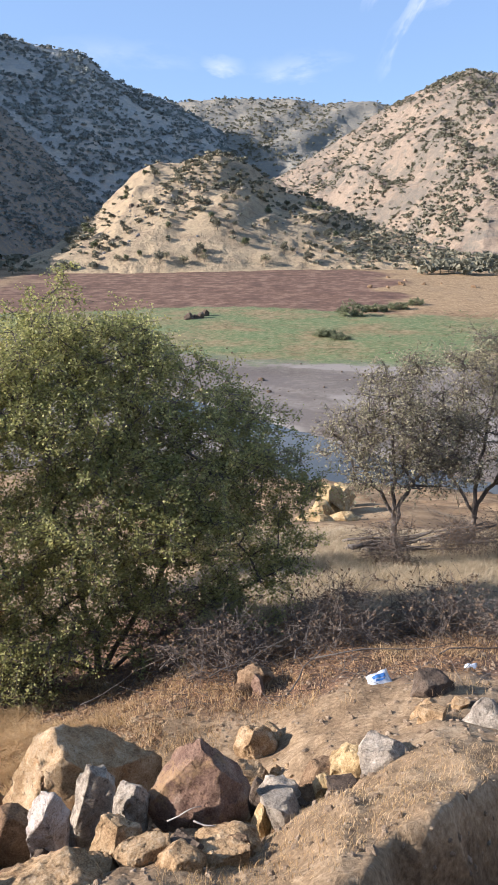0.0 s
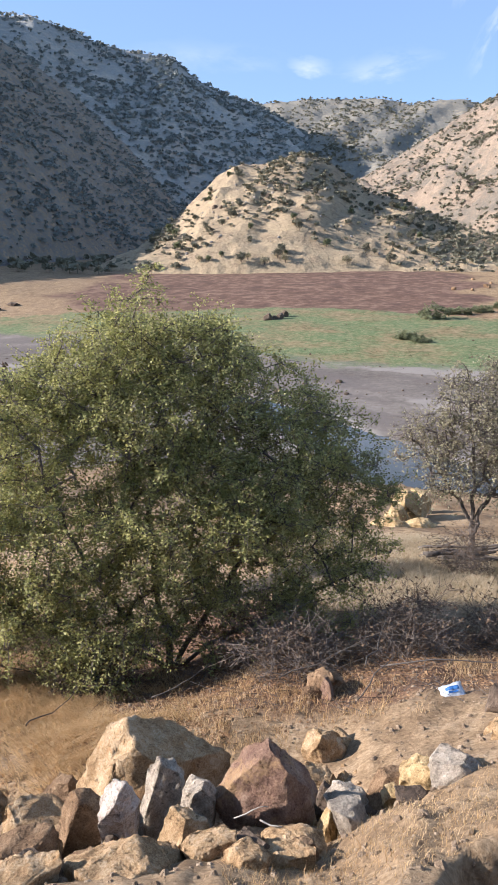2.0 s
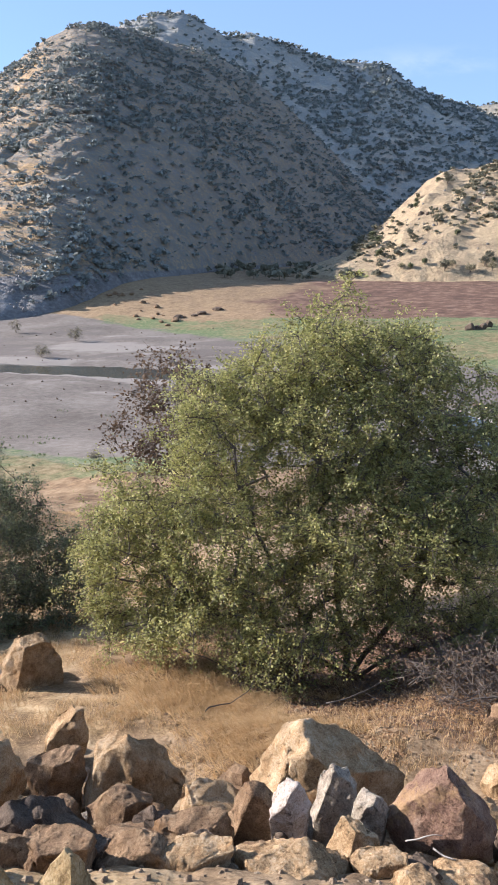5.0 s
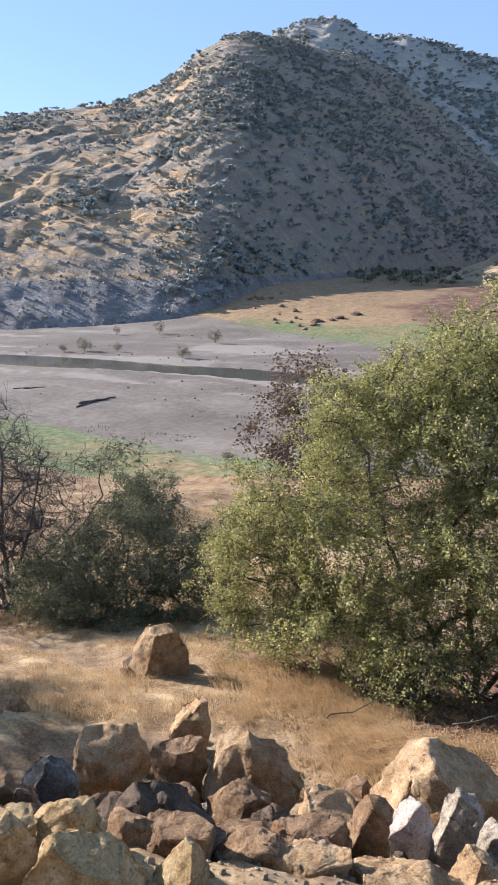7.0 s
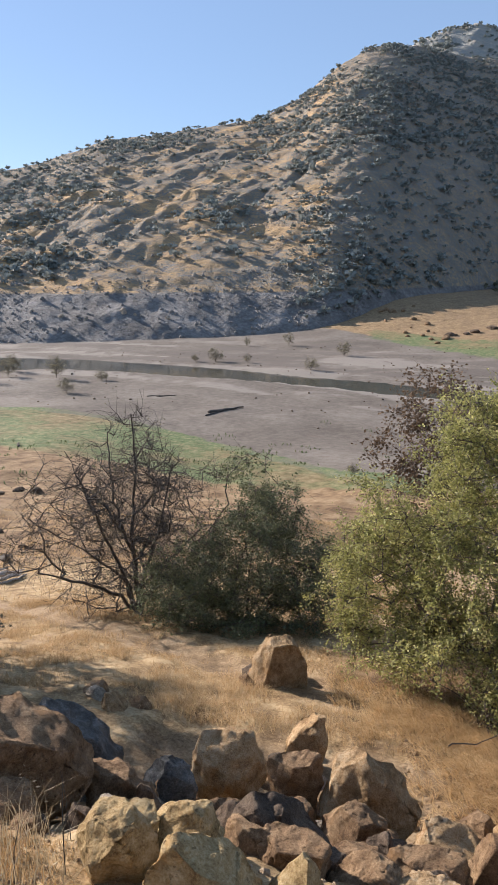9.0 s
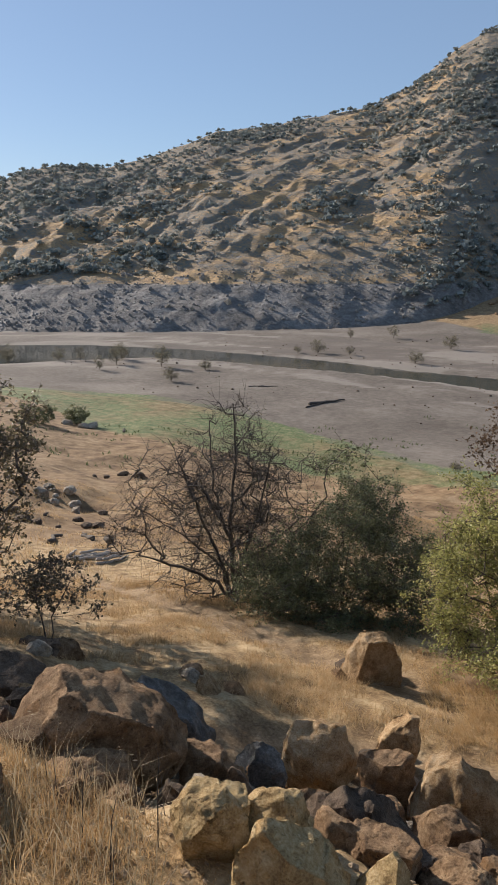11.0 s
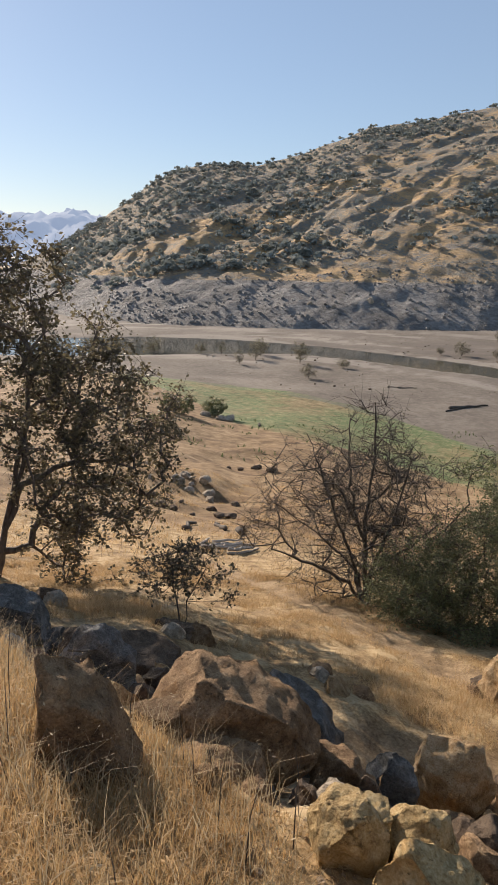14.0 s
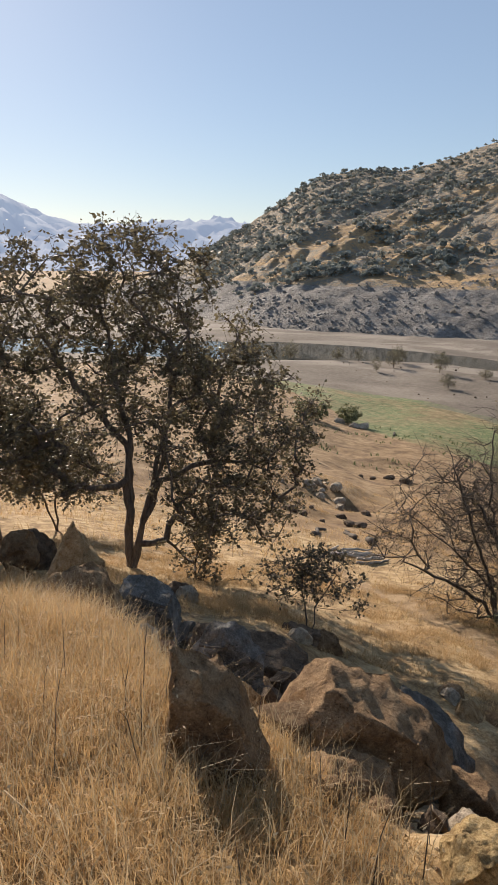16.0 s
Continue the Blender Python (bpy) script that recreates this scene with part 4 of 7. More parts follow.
def leaf_cards(points, size, rng, length=1.6, droop=0.0, spread=0.35, level=0.0):
    """Small pointed leaves, one four-cornered blade each, folded along the midrib; points: their places; level: how far the blades lie flat."""
    n = len(points)
    a = rng.normal(0, 1, (n, 3))
    a[:, 2] = a[:, 2] * 0.6 - droop
    a /= np.linalg.norm(a, axis=1, keepdims=True)
    b = np.cross(a, rng.normal(0, 1, (n, 3)) + np.array([0, 0, level]))
    b /= np.linalg.norm(b, axis=1, keepdims=True) + 1e-9
    c = np.cross(a, b)
    s = size * rng.uniform(1 - spread, 1 + spread, (n, 1))
    tip, base = points + a * s * length * 0.5, points - a * s * length * 0.5
    l, r = points + b * s * 0.5 + c * s * 0.12, points - b * s * 0.5 + c * s * 0.12
    verts = np.stack([base, l, tip, r], 1).reshape(-1, 3)
    return verts, np.arange(4 * n).reshape(-1, 4)


def twigs(points, origins, radius):
    """Thin three-sided twigs from origins to points."""
    d = points - origins
    d /= np.linalg.norm(d, axis=1, keepdims=True) + 1e-9
    u = np.cross(d, np.array([0.3, 0.2, 0.93]))
    u /= np.linalg.norm(u, axis=1, keepdims=True) + 1e-9
    v = np.cross(d, u)
    ring = [(1, 0), (-0.5, 0.87), (-0.5, -0.87)]
    parts_ = [origins + (u * c + v * s) * radius for c, s in ring] + [points + (u * c + v * s) * radius * 0.35 for c, s in ring]
    verts = np.stack(parts_, 1).reshape(-1, 3)
    n = len(points)
    f = np.array([[0, 1, 4, 3], [1, 2, 5, 4], [2, 0, 3, 5]])
    return verts, (np.arange(n)[:, None, None] * 6 + f[None]).reshape(-1, 4)


def crown_points(blobs, count, rng, hollow=0.35):
    """Points spread through overlapping lobes (x, y, z, rx, ry, rz), fewer near the middle of each."""
    vol = np.array([b[3] * b[4] * b[5] for b in blobs])
    pick_ = rng.choice(len(blobs), count, p=vol / vol.sum())
    B = np.array(blobs)[pick_]
    v = rng.normal(0, 1, (count, 3))
    v /= np.linalg.norm(v, axis=1, keepdims=True)
    rad = (hollow ** 3 + rng.random((count, 1)) * (1 - hollow ** 3)) ** (1 / 3)
    return B[:, :3] + v * rad * B[:, 3:]


def woody(name, base, stems, blobs, seed, label, category, limbs=300, leaves=100, leaf_size=0.03, clump=0.26, leaf_mat=None, bark=None, tip=0.0045,
          twig_count=5, twig_len=0.28, droop=0.15, wander=0.05, hollow=0.35, group="", bare=0.0, gaps=0.0, level=0.8):
    """A tree or shrub as one thing with trunk, fine branching and foliage as parts. stems: lists of points from the base.
    Leaves sit along the forked twigs; gaps thins the crown in patches."""
    root = new(name)
    root.location = base
    p = Plant((0, 0, -0.12), seed)
    for s in stems:
        p.stem(s)
    targets = crown_points(blobs, limbs, p.rng, hollow)
    if gaps:
        open_ = np.array([noise.noise(Vector(q) * 1.5 + Vector((seed, 0, 0))) for q in targets])
        targets = targets[open_ > gaps - 0.45]
    p.grow(targets, wander=wander)
    v, f = p.tubes(p.radii(tip))
    mesh_object("trunk", v, f, bark or BARK, root, smooth=True)
    rng = p.rng
    o = np.repeat(targets, twig_count, 0)
    mids = o + rng.normal(0, 1, o.shape) * twig_len * np.array([0.36, 0.36, 0.3])
    fork = np.repeat(mids, 2, 0)
    ends = fork + np.repeat(mids - o, 2, 0) * 0.7 + rng.normal(0, 1, fork.shape) * twig_len * 0.28 + np.array([0, 0, -droop * twig_len * 0.5])
    va, fa = twigs(mids, o, 0.0032 + tip * 0.3)
    vb, fb = twigs(ends, fork, 0.0022 + tip * 0.16)
    v, f = np.vstack([va, vb]), np.vstack([fa, fb + len(va)])
    mesh_object("fine_branching", v, f, bark or BARK, root)
    if leaves:
        leafy = np.repeat(rng.random(len(targets)) > bare, twig_count * 2)
        start, stop = fork[leafy], ends[leafy]
        per = max(1, round(leaves / (twig_count * 2)))
        start, stop = np.repeat(start, per, 0), np.repeat(stop, per, 0)
        u = rng.uniform(-0.35, 1.15, (len(start), 1))
        at = start + (stop - start) * u + rng.normal(0, 1, start.shape) * clump * 0.2
        v, f = leaf_cards(at, leaf_size, rng, droop=droop, level=level)
        mesh_object("foliage", v, f, leaf_mat, root)
    return tagged(root, label, category, group)


def blades(points, height, width, rng, lean=0.35, wind=(0.0, 0.0)):
    """Grass blades: narrow bent strips that end in a point, standing on points; height may differ from blade to blade."""
    n = len(points)
    h = np.broadcast_to(np.asarray(height, float).reshape(-1, 1), (n, 1)) * rng.uniform(0.55, 1.15, (n, 1))
    a = rng.uniform(0, 6.283, n)
    side = np.stack([np.cos(a), np.sin(a), 0 * a], 1) * width * 0.5
    tilt = rng.normal(0, lean, (n, 2)) + np.array(wind)
    bend = np.concatenate([tilt, np.zeros((n, 1))], 1) * h
    up = np.array([0, 0, 1.0])
    m = points + bend * 0.32 + up * h * 0.55
    tip = points + bend + up * h * np.clip(1 - 0.35 * np.linalg.norm(tilt, axis=1, keepdims=True), 0.35, 1)
    verts = np.stack([points - side, points + side, m + side * 0.7, m - side * 0.7, tip], 1).reshape(-1, 3)
    k = np.arange(n)[:, None] * 5
    quads, tris = k + np.array([0, 1, 2, 3]), k + np.array([3, 2, 4])
    return verts, quads.tolist() + tris.tolist()

# ---- rock pile ----
boulder("tan_dome", -0.98, 3.68, -3.52, 1.0, 0.68, 0.76, 15, ROCK_TAN, 1, "large tan boulder with a pale weathered face and rust stain", -0.35)
boulder("block", -0.98, 2.92, -2.89, 0.22, 0.18, 0.33, 18, ROCK_WHITE, 2, "small white boulder with pinkish patches among larger rocks")
boulder("leaning_slab", -0.83, 3.10, -3.06, 0.29, 0.20, 0.50, 15, ROCK_GREY, 3, "upright grey-tan slab leaning against a larger boulder", 0.3)
boulder("block", -0.66, 3.30, -3.13, 0.26, 0.20, 0.29, 11, ROCK_GREY, 4, "squat grey stone wedged between boulders")
boulder("block", -0.62, 2.79, -2.84, 0.28, 0.22, 0.25, 12, ROCK_TAN, 5, "blocky tan stone at the edge of the rock pile")
boulder("maroon_peak", -0.28, 3.38, -3.22, 0.60, 0.48, 0.58, 5, ROCK_RED, 6, "pointed maroon boulder with a flat broken face", -0.05)
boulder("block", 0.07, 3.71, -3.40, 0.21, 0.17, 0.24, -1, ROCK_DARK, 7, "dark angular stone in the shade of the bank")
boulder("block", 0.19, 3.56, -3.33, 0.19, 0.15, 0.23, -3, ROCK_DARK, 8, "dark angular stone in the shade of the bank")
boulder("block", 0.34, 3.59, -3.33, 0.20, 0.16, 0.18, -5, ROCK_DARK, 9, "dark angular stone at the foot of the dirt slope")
boulder("peak", 0.07, 3.16, -3.05, 0.15, 0.12, 0.24, -1, ROCK_YELLOW, 10, "small pointed yellowish stone on rubble")
boulder("round", -0.09, 2.85, -2.87, 0.34, 0.27, 0.15, 2, ROCK_TAN, 11, "low tan stone half buried in rubble")
boulder("block", -0.42, 2.82, -2.88, 0.17, 0.13, 0.14, 8, ROCK_TAN, 12, "small tan stone half buried in rubble")
boulder("block", -0.29, 2.69, -2.82, 0.09, 0.07, 0.15, 6, ROCK_WHITE, 13, "small pale broken stone on rubble")
boulder("block", 0.06, 4.65, -3.77, 0.38, 0.30, 0.30, -1, ROCK_TAN, 14, "orange-tan block in the leaf litter under the oak")
boulder("flat_slab", -0.00, 4.13, -3.58, 0.30, 0.21, 0.21, -0, ROCK_TAN, 15, "flat orange-tan block beside the dirt slope")
boulder("peak", 0.09, 5.76, -4.16, 0.23, 0.18, 0.39, -1, ROCK_RED, 16, "reddish stone standing in dry brush")
boulder("block", 0.61, 3.62, -3.15, 0.30, 0.24, 0.30, -10, ROCK_YELLOW, 17, "orange and yellow broken rock set in the dirt")
boulder("block", 0.44, 3.47, -3.07, 0.16, 0.13, 0.15, -7, ROCK_YELLOW, 18, "low orange broken rock set in the dirt")
boulder("block", 1.50, 4.47, -3.31, 0.13, 0.10, 0.17, -19, ROCK_TAN, 19, "small tan stone on the dirt slope")
boulder("block", 1.28, 4.20, -3.26, 0.19, 0.15, 0.21, -17, ROCK_YELLOW, 20, "tan stone half buried in the dirt slope")
boulder("block", 1.56, 4.18, -3.13, 0.18, 0.14, 0.13, -20, ROCK_TAN, 21, "small tan stone on the dirt slope")
boulder("block", 1.32, 4.80, -3.43, 0.09, 0.08, 0.12, -15, ROCK_BROWN, 22, "small brown stone on the dirt slope")
boulder("wedge_block", -1.46, 2.77, -3.15, 0.44, 0.35, 0.35, 27, ROCK_BROWN, 23, "brown angular boulder in the middle of the pile")
boulder("leaning_slab", -1.27, 3.04, -3.25, 0.36, 0.29, 0.49, 22, ROCK_BROWN, 24, "brown tilted boulder in the pile", 0.3)
boulder("flat_slab", -1.56, 3.23, -3.35, 0.47, 0.33, 0.34, 25, ROCK_TAN, 25, "flat-topped tan boulder in the pile", 0.4)
boulder("block", -1.58, 3.73, -3.54, 0.28, 0.23, 0.28, 23, ROCK_BROWN, 26, "brown stone behind the pile")
boulder("block", -1.68, 2.52, -2.97, 0.41, 0.32, 0.18, 33, ROCK_BROWN, 27, "low brown boulder in the pile")
boulder("round", -1.14, 2.47, -2.84, 0.38, 0.31, 0.16, 24, ROCK_BROWN, 28, "low brown stone at the top edge of the pile")
boulder("block", -0.98, 2.63, -2.85, 0.14, 0.11, 0.15, 20, ROCK_WHITE, 29, "small white stone at the top edge of the pile")
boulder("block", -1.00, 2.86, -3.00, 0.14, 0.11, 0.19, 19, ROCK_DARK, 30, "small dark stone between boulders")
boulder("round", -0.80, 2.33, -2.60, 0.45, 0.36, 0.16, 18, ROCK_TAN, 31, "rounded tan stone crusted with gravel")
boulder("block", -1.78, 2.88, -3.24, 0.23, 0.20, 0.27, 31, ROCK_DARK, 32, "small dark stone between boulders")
boulder("lone_hollow", -5.16, 6.03, -5.05, 0.72, 0.58, 0.74, 40, ROCK_TAN, 33, "lone tan boulder with a dark hollow face beside the path", -0.2)
boulder("jagged", -3.52, 4.42, -4.28, 0.43, 0.34, 0.51, 38, ROCK_TAN, 34, "jagged tan boulder at the back of the pile", 0.35)
boulder("wedge_block", -2.98, 3.61, -4.13, 0.42, 0.30, 0.66, 39, ROCK_BROWN, 35, "upright brown slab in the pile")
boulder("pyramid", -2.45, 3.81, -4.05, 0.76, 0.60, 0.75, 32, ROCK_TAN, 36, "pyramid-shaped brown-tan boulder with a shaded side", 0.05)
boulder("block", -2.07, 3.05, -3.43, 0.38, 0.30, 0.36, 33, ROCK_BROWN, 37, "rounded brown boulder in the pile")
boulder("block", -2.46, 2.96, -3.56, 0.34, 0.28, 0.40, 39, ROCK_BROWN, 38, "brown boulder in the pile")
boulder("slab", -2.83, 3.11, -3.73, 0.26, 0.18, 0.30, 41, ROCK_TAN, 39, "small tan slab between boulders")
boulder("round", -3.62, 3.61, -4.34, 0.65, 0.52, 0.78, 44, ROCK_TAN, 40, "rough tan boulder at the back of the pile")
boulder("tilted_slab", -3.44, 2.78, -3.74, 0.42, 0.34, 0.48, 50, ROCK_BLUE, 41, "blue-grey boulder with a pale broken face")
boulder("round", -3.41, 2.51, -3.60, 0.25, 0.20, 0.35, 53, ROCK_BROWN, 42, "rounded brown boulder in the pile")
boulder("block", -1.93, 1.61, -2.37, 0.31, 0.25, 0.33, 49, ROCK_YELLOW, 43, "yellow-tan boulder with a scaly crust on the pile")
boulder("dark_slope", -1.61, 1.41, -2.27, 0.48, 0.33, 0.40, 47, ROCK_YELLOW, 44, "large yellow-tan boulder with a scaly crust by the grass edge", 0.3)
boulder("slab", -2.03, 1.37, -2.29, 0.27, 0.19, 0.29, 54, ROCK_YELLOW, 45, "flat yellow-tan boulder by the grass edge", 0.1)
# dark stone here takes the place of shade on the right-facing side
boulder("long_wedge", -1.91, 2.17, -2.89, 0.58, 0.47, 0.58, 40, ROCK_DARK, 46, "maroon wedge of rock, coloured dark for its shade, behind a yellow boulder", -0.55)
boulder("peak", -1.42, 1.67, -2.30, 0.24, 0.19, 0.28, 39, ROCK_YELLOW, 47, "pointed yellow rock at the edge of the bank")
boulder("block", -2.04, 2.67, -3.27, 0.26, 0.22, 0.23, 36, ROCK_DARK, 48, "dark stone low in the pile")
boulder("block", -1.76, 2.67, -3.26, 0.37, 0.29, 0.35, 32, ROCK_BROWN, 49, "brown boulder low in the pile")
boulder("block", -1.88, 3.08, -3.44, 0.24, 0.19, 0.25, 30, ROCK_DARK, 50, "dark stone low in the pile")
boulder("great_dome", -3.51, 1.60, -3.06, 1.2, 0.8, 0.84, 64, ROCK_BROWN, 51, "great smooth brown boulder leaning out of the pile", -0.4)
boulder("dark_slope", -4.67, 2.86, -4.32, 0.90, 0.72, 0.94, 57, ROCK_BLUE, 52, "dark blue-grey boulder with a lit upper edge", -0.4)
boulder("jagged", -5.73, 4.08, -4.80, 0.51, 0.40, 0.36, 53, ROCK_BROWN, 53, "low jagged brown stone on the grass", 0.5)
boulder("block", -2.03, 1.32, -2.20, 0.34, 0.27, 0.24, 54, ROCK_YELLOW, 54, "yellow-tan boulder at the edge of the grass", -0.1)
boulder("round", -1.88, 1.56, -2.24, 0.26, 0.21, 0.24, 47, ROCK_YELLOW, 55, "rounded yellow boulder at the edge of the grass")
boulder("round", -3.19, 2.18, -3.28, 0.43, 0.35, 0.41, 54, ROCK_BROWN, 56, "rounded brown boulder in the pile")
boulder("block", -2.89, 2.14, -3.10, 0.18, 0.14, 0.31, 51, ROCK_DARK, 57, "dark grey stone between boulders")
boulder("round_slab", -2.90, 0.61, -2.37, 0.48, 0.33, 0.78, 75, ROCK_BROWN, 58, "large rough brown boulder bordered by tall dry grass", 1.0)
boulder("tilted_slab", -4.61, 1.13, -3.14, 0.54, 0.38, 0.69, 74, ROCK_BLUE, 59, "dark tilted slab with a pale upper face", 0.2)
# dark stone along here stands in for shade over this end of the pile
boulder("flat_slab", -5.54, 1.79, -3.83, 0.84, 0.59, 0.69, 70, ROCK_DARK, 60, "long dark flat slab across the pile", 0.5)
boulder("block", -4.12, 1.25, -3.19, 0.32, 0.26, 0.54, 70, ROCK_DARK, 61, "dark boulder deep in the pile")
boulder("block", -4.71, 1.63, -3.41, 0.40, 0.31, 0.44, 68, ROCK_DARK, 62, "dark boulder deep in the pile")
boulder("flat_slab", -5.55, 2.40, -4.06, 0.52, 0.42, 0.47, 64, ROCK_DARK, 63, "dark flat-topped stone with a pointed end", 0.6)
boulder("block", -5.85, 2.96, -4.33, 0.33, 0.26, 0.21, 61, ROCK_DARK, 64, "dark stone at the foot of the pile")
boulder("flat_slab", -6.99, 1.00, -3.79, 0.74, 0.52, 0.66, 81, ROCK_BLUE, 65, "long dark grey slab at the end of the pile", 0.5)
boulder("round", -6.24, 0.28, -3.35, 0.78, 0.63, 0.73, 86, ROCK_BROWN, 66, "rounded brown boulder behind the tall grass")
boulder("maroon_peak", -7.68, 0.37, -3.74, 0.65, 0.52, 1.02, 86, ROCK_TAN, 67, "pointed tan boulder at the end of the pile", -0.1)
boulder("round", -5.63, 0.73, -3.28, 0.39, 0.31, 0.33, 81, ROCK_BROWN, 68, "brown boulder at the grass edge")
boulder("block", -5.05, 0.81, -3.02, 0.32, 0.25, 0.27, 79, ROCK_RED, 69, "low reddish stone at the grass edge")
boulder("block", -6.27, 1.25, -3.66, 0.31, 0.25, 0.39, 77, ROCK_BLUE, 70, "blue-grey stone in the pile")
boulder("block", -5.69, 1.29, -3.44, 0.34, 0.27, 0.43, 75, ROCK_DARK, 71, "dark stone in the pile")
boulder("slab", -6.97, 2.72, -4.23, 0.50, 0.35, 0.28, 67, ROCK_DARK, 72, "flat dark stone lying in the grass under a sapling", 0.3)
boulder("round", -3.08, 1.22, -2.70, 0.67, 0.54, 0.27, 64, ROCK_BROWN, 73, "low gravelly stone half buried beside the grass")
boulder("block", -2.70, 1.61, -2.75, 0.20, 0.16, 0.26, 54, ROCK_DARK, 74, "dark stone between boulders")
boulder("round", -5.02, 1.79, -3.36, 0.15, 0.12, 0.21, 68, ROCK_TAN, 75, "small rounded stone lying on a slab")
boulder("round", -8.70, 1.70, -4.60, 0.54, 0.43, 0.57, 78, ROCK_DARK, 76, "dark boulder under the oak")
boulder("round", -9.04, -0.21, -3.89, 0.46, 0.36, 0.64, 91, ROCK_BROWN, 77, "brown boulder behind the tall grass")
boulder("block", -10.56, 0.03, -4.54, 0.57, 0.46, 0.76, 89, ROCK_DARK, 78, "dark stone under the oak")

# the near edge of the pile, towards the camera's bank
for i, (az, r, w, h, m, what) in enumerate(((40.5, 2.62, 0.34, 0.26, ROCK_BROWN, "brown"), (37.0, 2.74, 0.30, 0.24, ROCK_DARK, "dark"), (34.0, 2.58, 0.33, 0.22, ROCK_BROWN, "brown"), (31.0, 2.76, 0.28, 0.25, ROCK_BROWN, "brown"),
                                            (28.2, 2.55, 0.34, 0.20, ROCK_TAN, "tan"), (25.6, 2.80, 0.27, 0.24, ROCK_BROWN, "brown"), (22.6, 2.60, 0.30, 0.17, ROCK_BROWN, "brown"), (15.0, 2.58, 0.24, 0.16, ROCK_TAN, "tan"),
                                            (10.5, 2.62, 0.26, 0.17, ROCK_TAN, "tan"), (6.8, 2.48, 0.22, 0.13, ROCK_TAN, "tan"), (43.5, 2.85, 0.30, 0.26, ROCK_DARK, "dark"), (46.5, 3.05, 0.32, 0.24, ROCK_BROWN, "brown"),
                                            (2.6, 2.62, 0.24, 0.14, ROCK_TAN, "tan"), (35.5, 3.15, 0.30, 0.30, ROCK_DARK, "dark"), (29.5, 3.2, 0.32, 0.30, ROCK_BROWN, "brown"), (20.5, 2.95, 0.24, 0.2, ROCK_DARK, "dark"))):
    x, y = -math.sin(radians(az)) * r, math.cos(radians(az)) * r
    boulder(("wedge_block", "block", "jagged", "flat_slab")[i % 4], x, y, gz(x, y) - 0.05, w, w * 0.8, h, az + (i * 37 % 30) - 15, m, 200 + i, what + " broken rock at the near edge of the pile")

# smaller stones lodged between the boulders
fill_rng = random.Random(31)
lodged = []
for k in range(420):
    x, y, z, w, d, h = PILE[fill_rng.randrange(len(PILE))]
    a = fill_rng.uniform(0, 6.283)
    s = fill_rng.uniform(0.10, 0.34)
    x, y = x + math.cos(a) * (w * 0.5 + s * 0.2), y + math.sin(a) * (d * 0.5 + s * 0.2)
    if math.hypot(x, y) < 2.6 or math.hypot(x, y) > 9 or any(math.hypot(x - p, y - q) < 0.4 * (s + t) for p, q, t in lodged):
        continue
    if s > 0.24 and math.hypot(x, y) < 3.5:
        continue
    lodged.append((x, y, s))
    boulder(("block", "slab", "block", "peak")[k % 4], x, y, gz(x, y) - s * 0.22, s * fill_rng.uniform(0.9, 1.4), s, s * fill_rng.uniform(0.6, 1.0), fill_rng.uniform(0, 360),
            (ROCK_BROWN, ROCK_TAN, ROCK_DARK, ROCK_BROWN, ROCK_GREY)[k % 5], 300 + k,
            ("small brown stone lodged between boulders", "small tan stone lodged between boulders", "small dark stone lodged between boulders", "small brown stone lodged between boulders", "small grey-tan stone lodged between boulders")[k % 5],
            group="stones between the boulders")

# ---- trees and shrubs ----
def on_ground(az, r, sink=0.0):
    x, y = -math.sin(radians(az)) * r, math.cos(radians(az)) * r
    return (x, y, gz(x, y) - sink)


def facing(az, across, away, up):
    """An offset given across, away from and above the viewpoint's side of a plant."""
    a = radians(az)
    return (math.cos(a) * across - math.sin(a) * away, math.sin(a) * across + math.cos(a) * away, up)


def lobes(az, rows):
    return [(*facing(az, *row[:3]), *row[3:]) for row in rows]


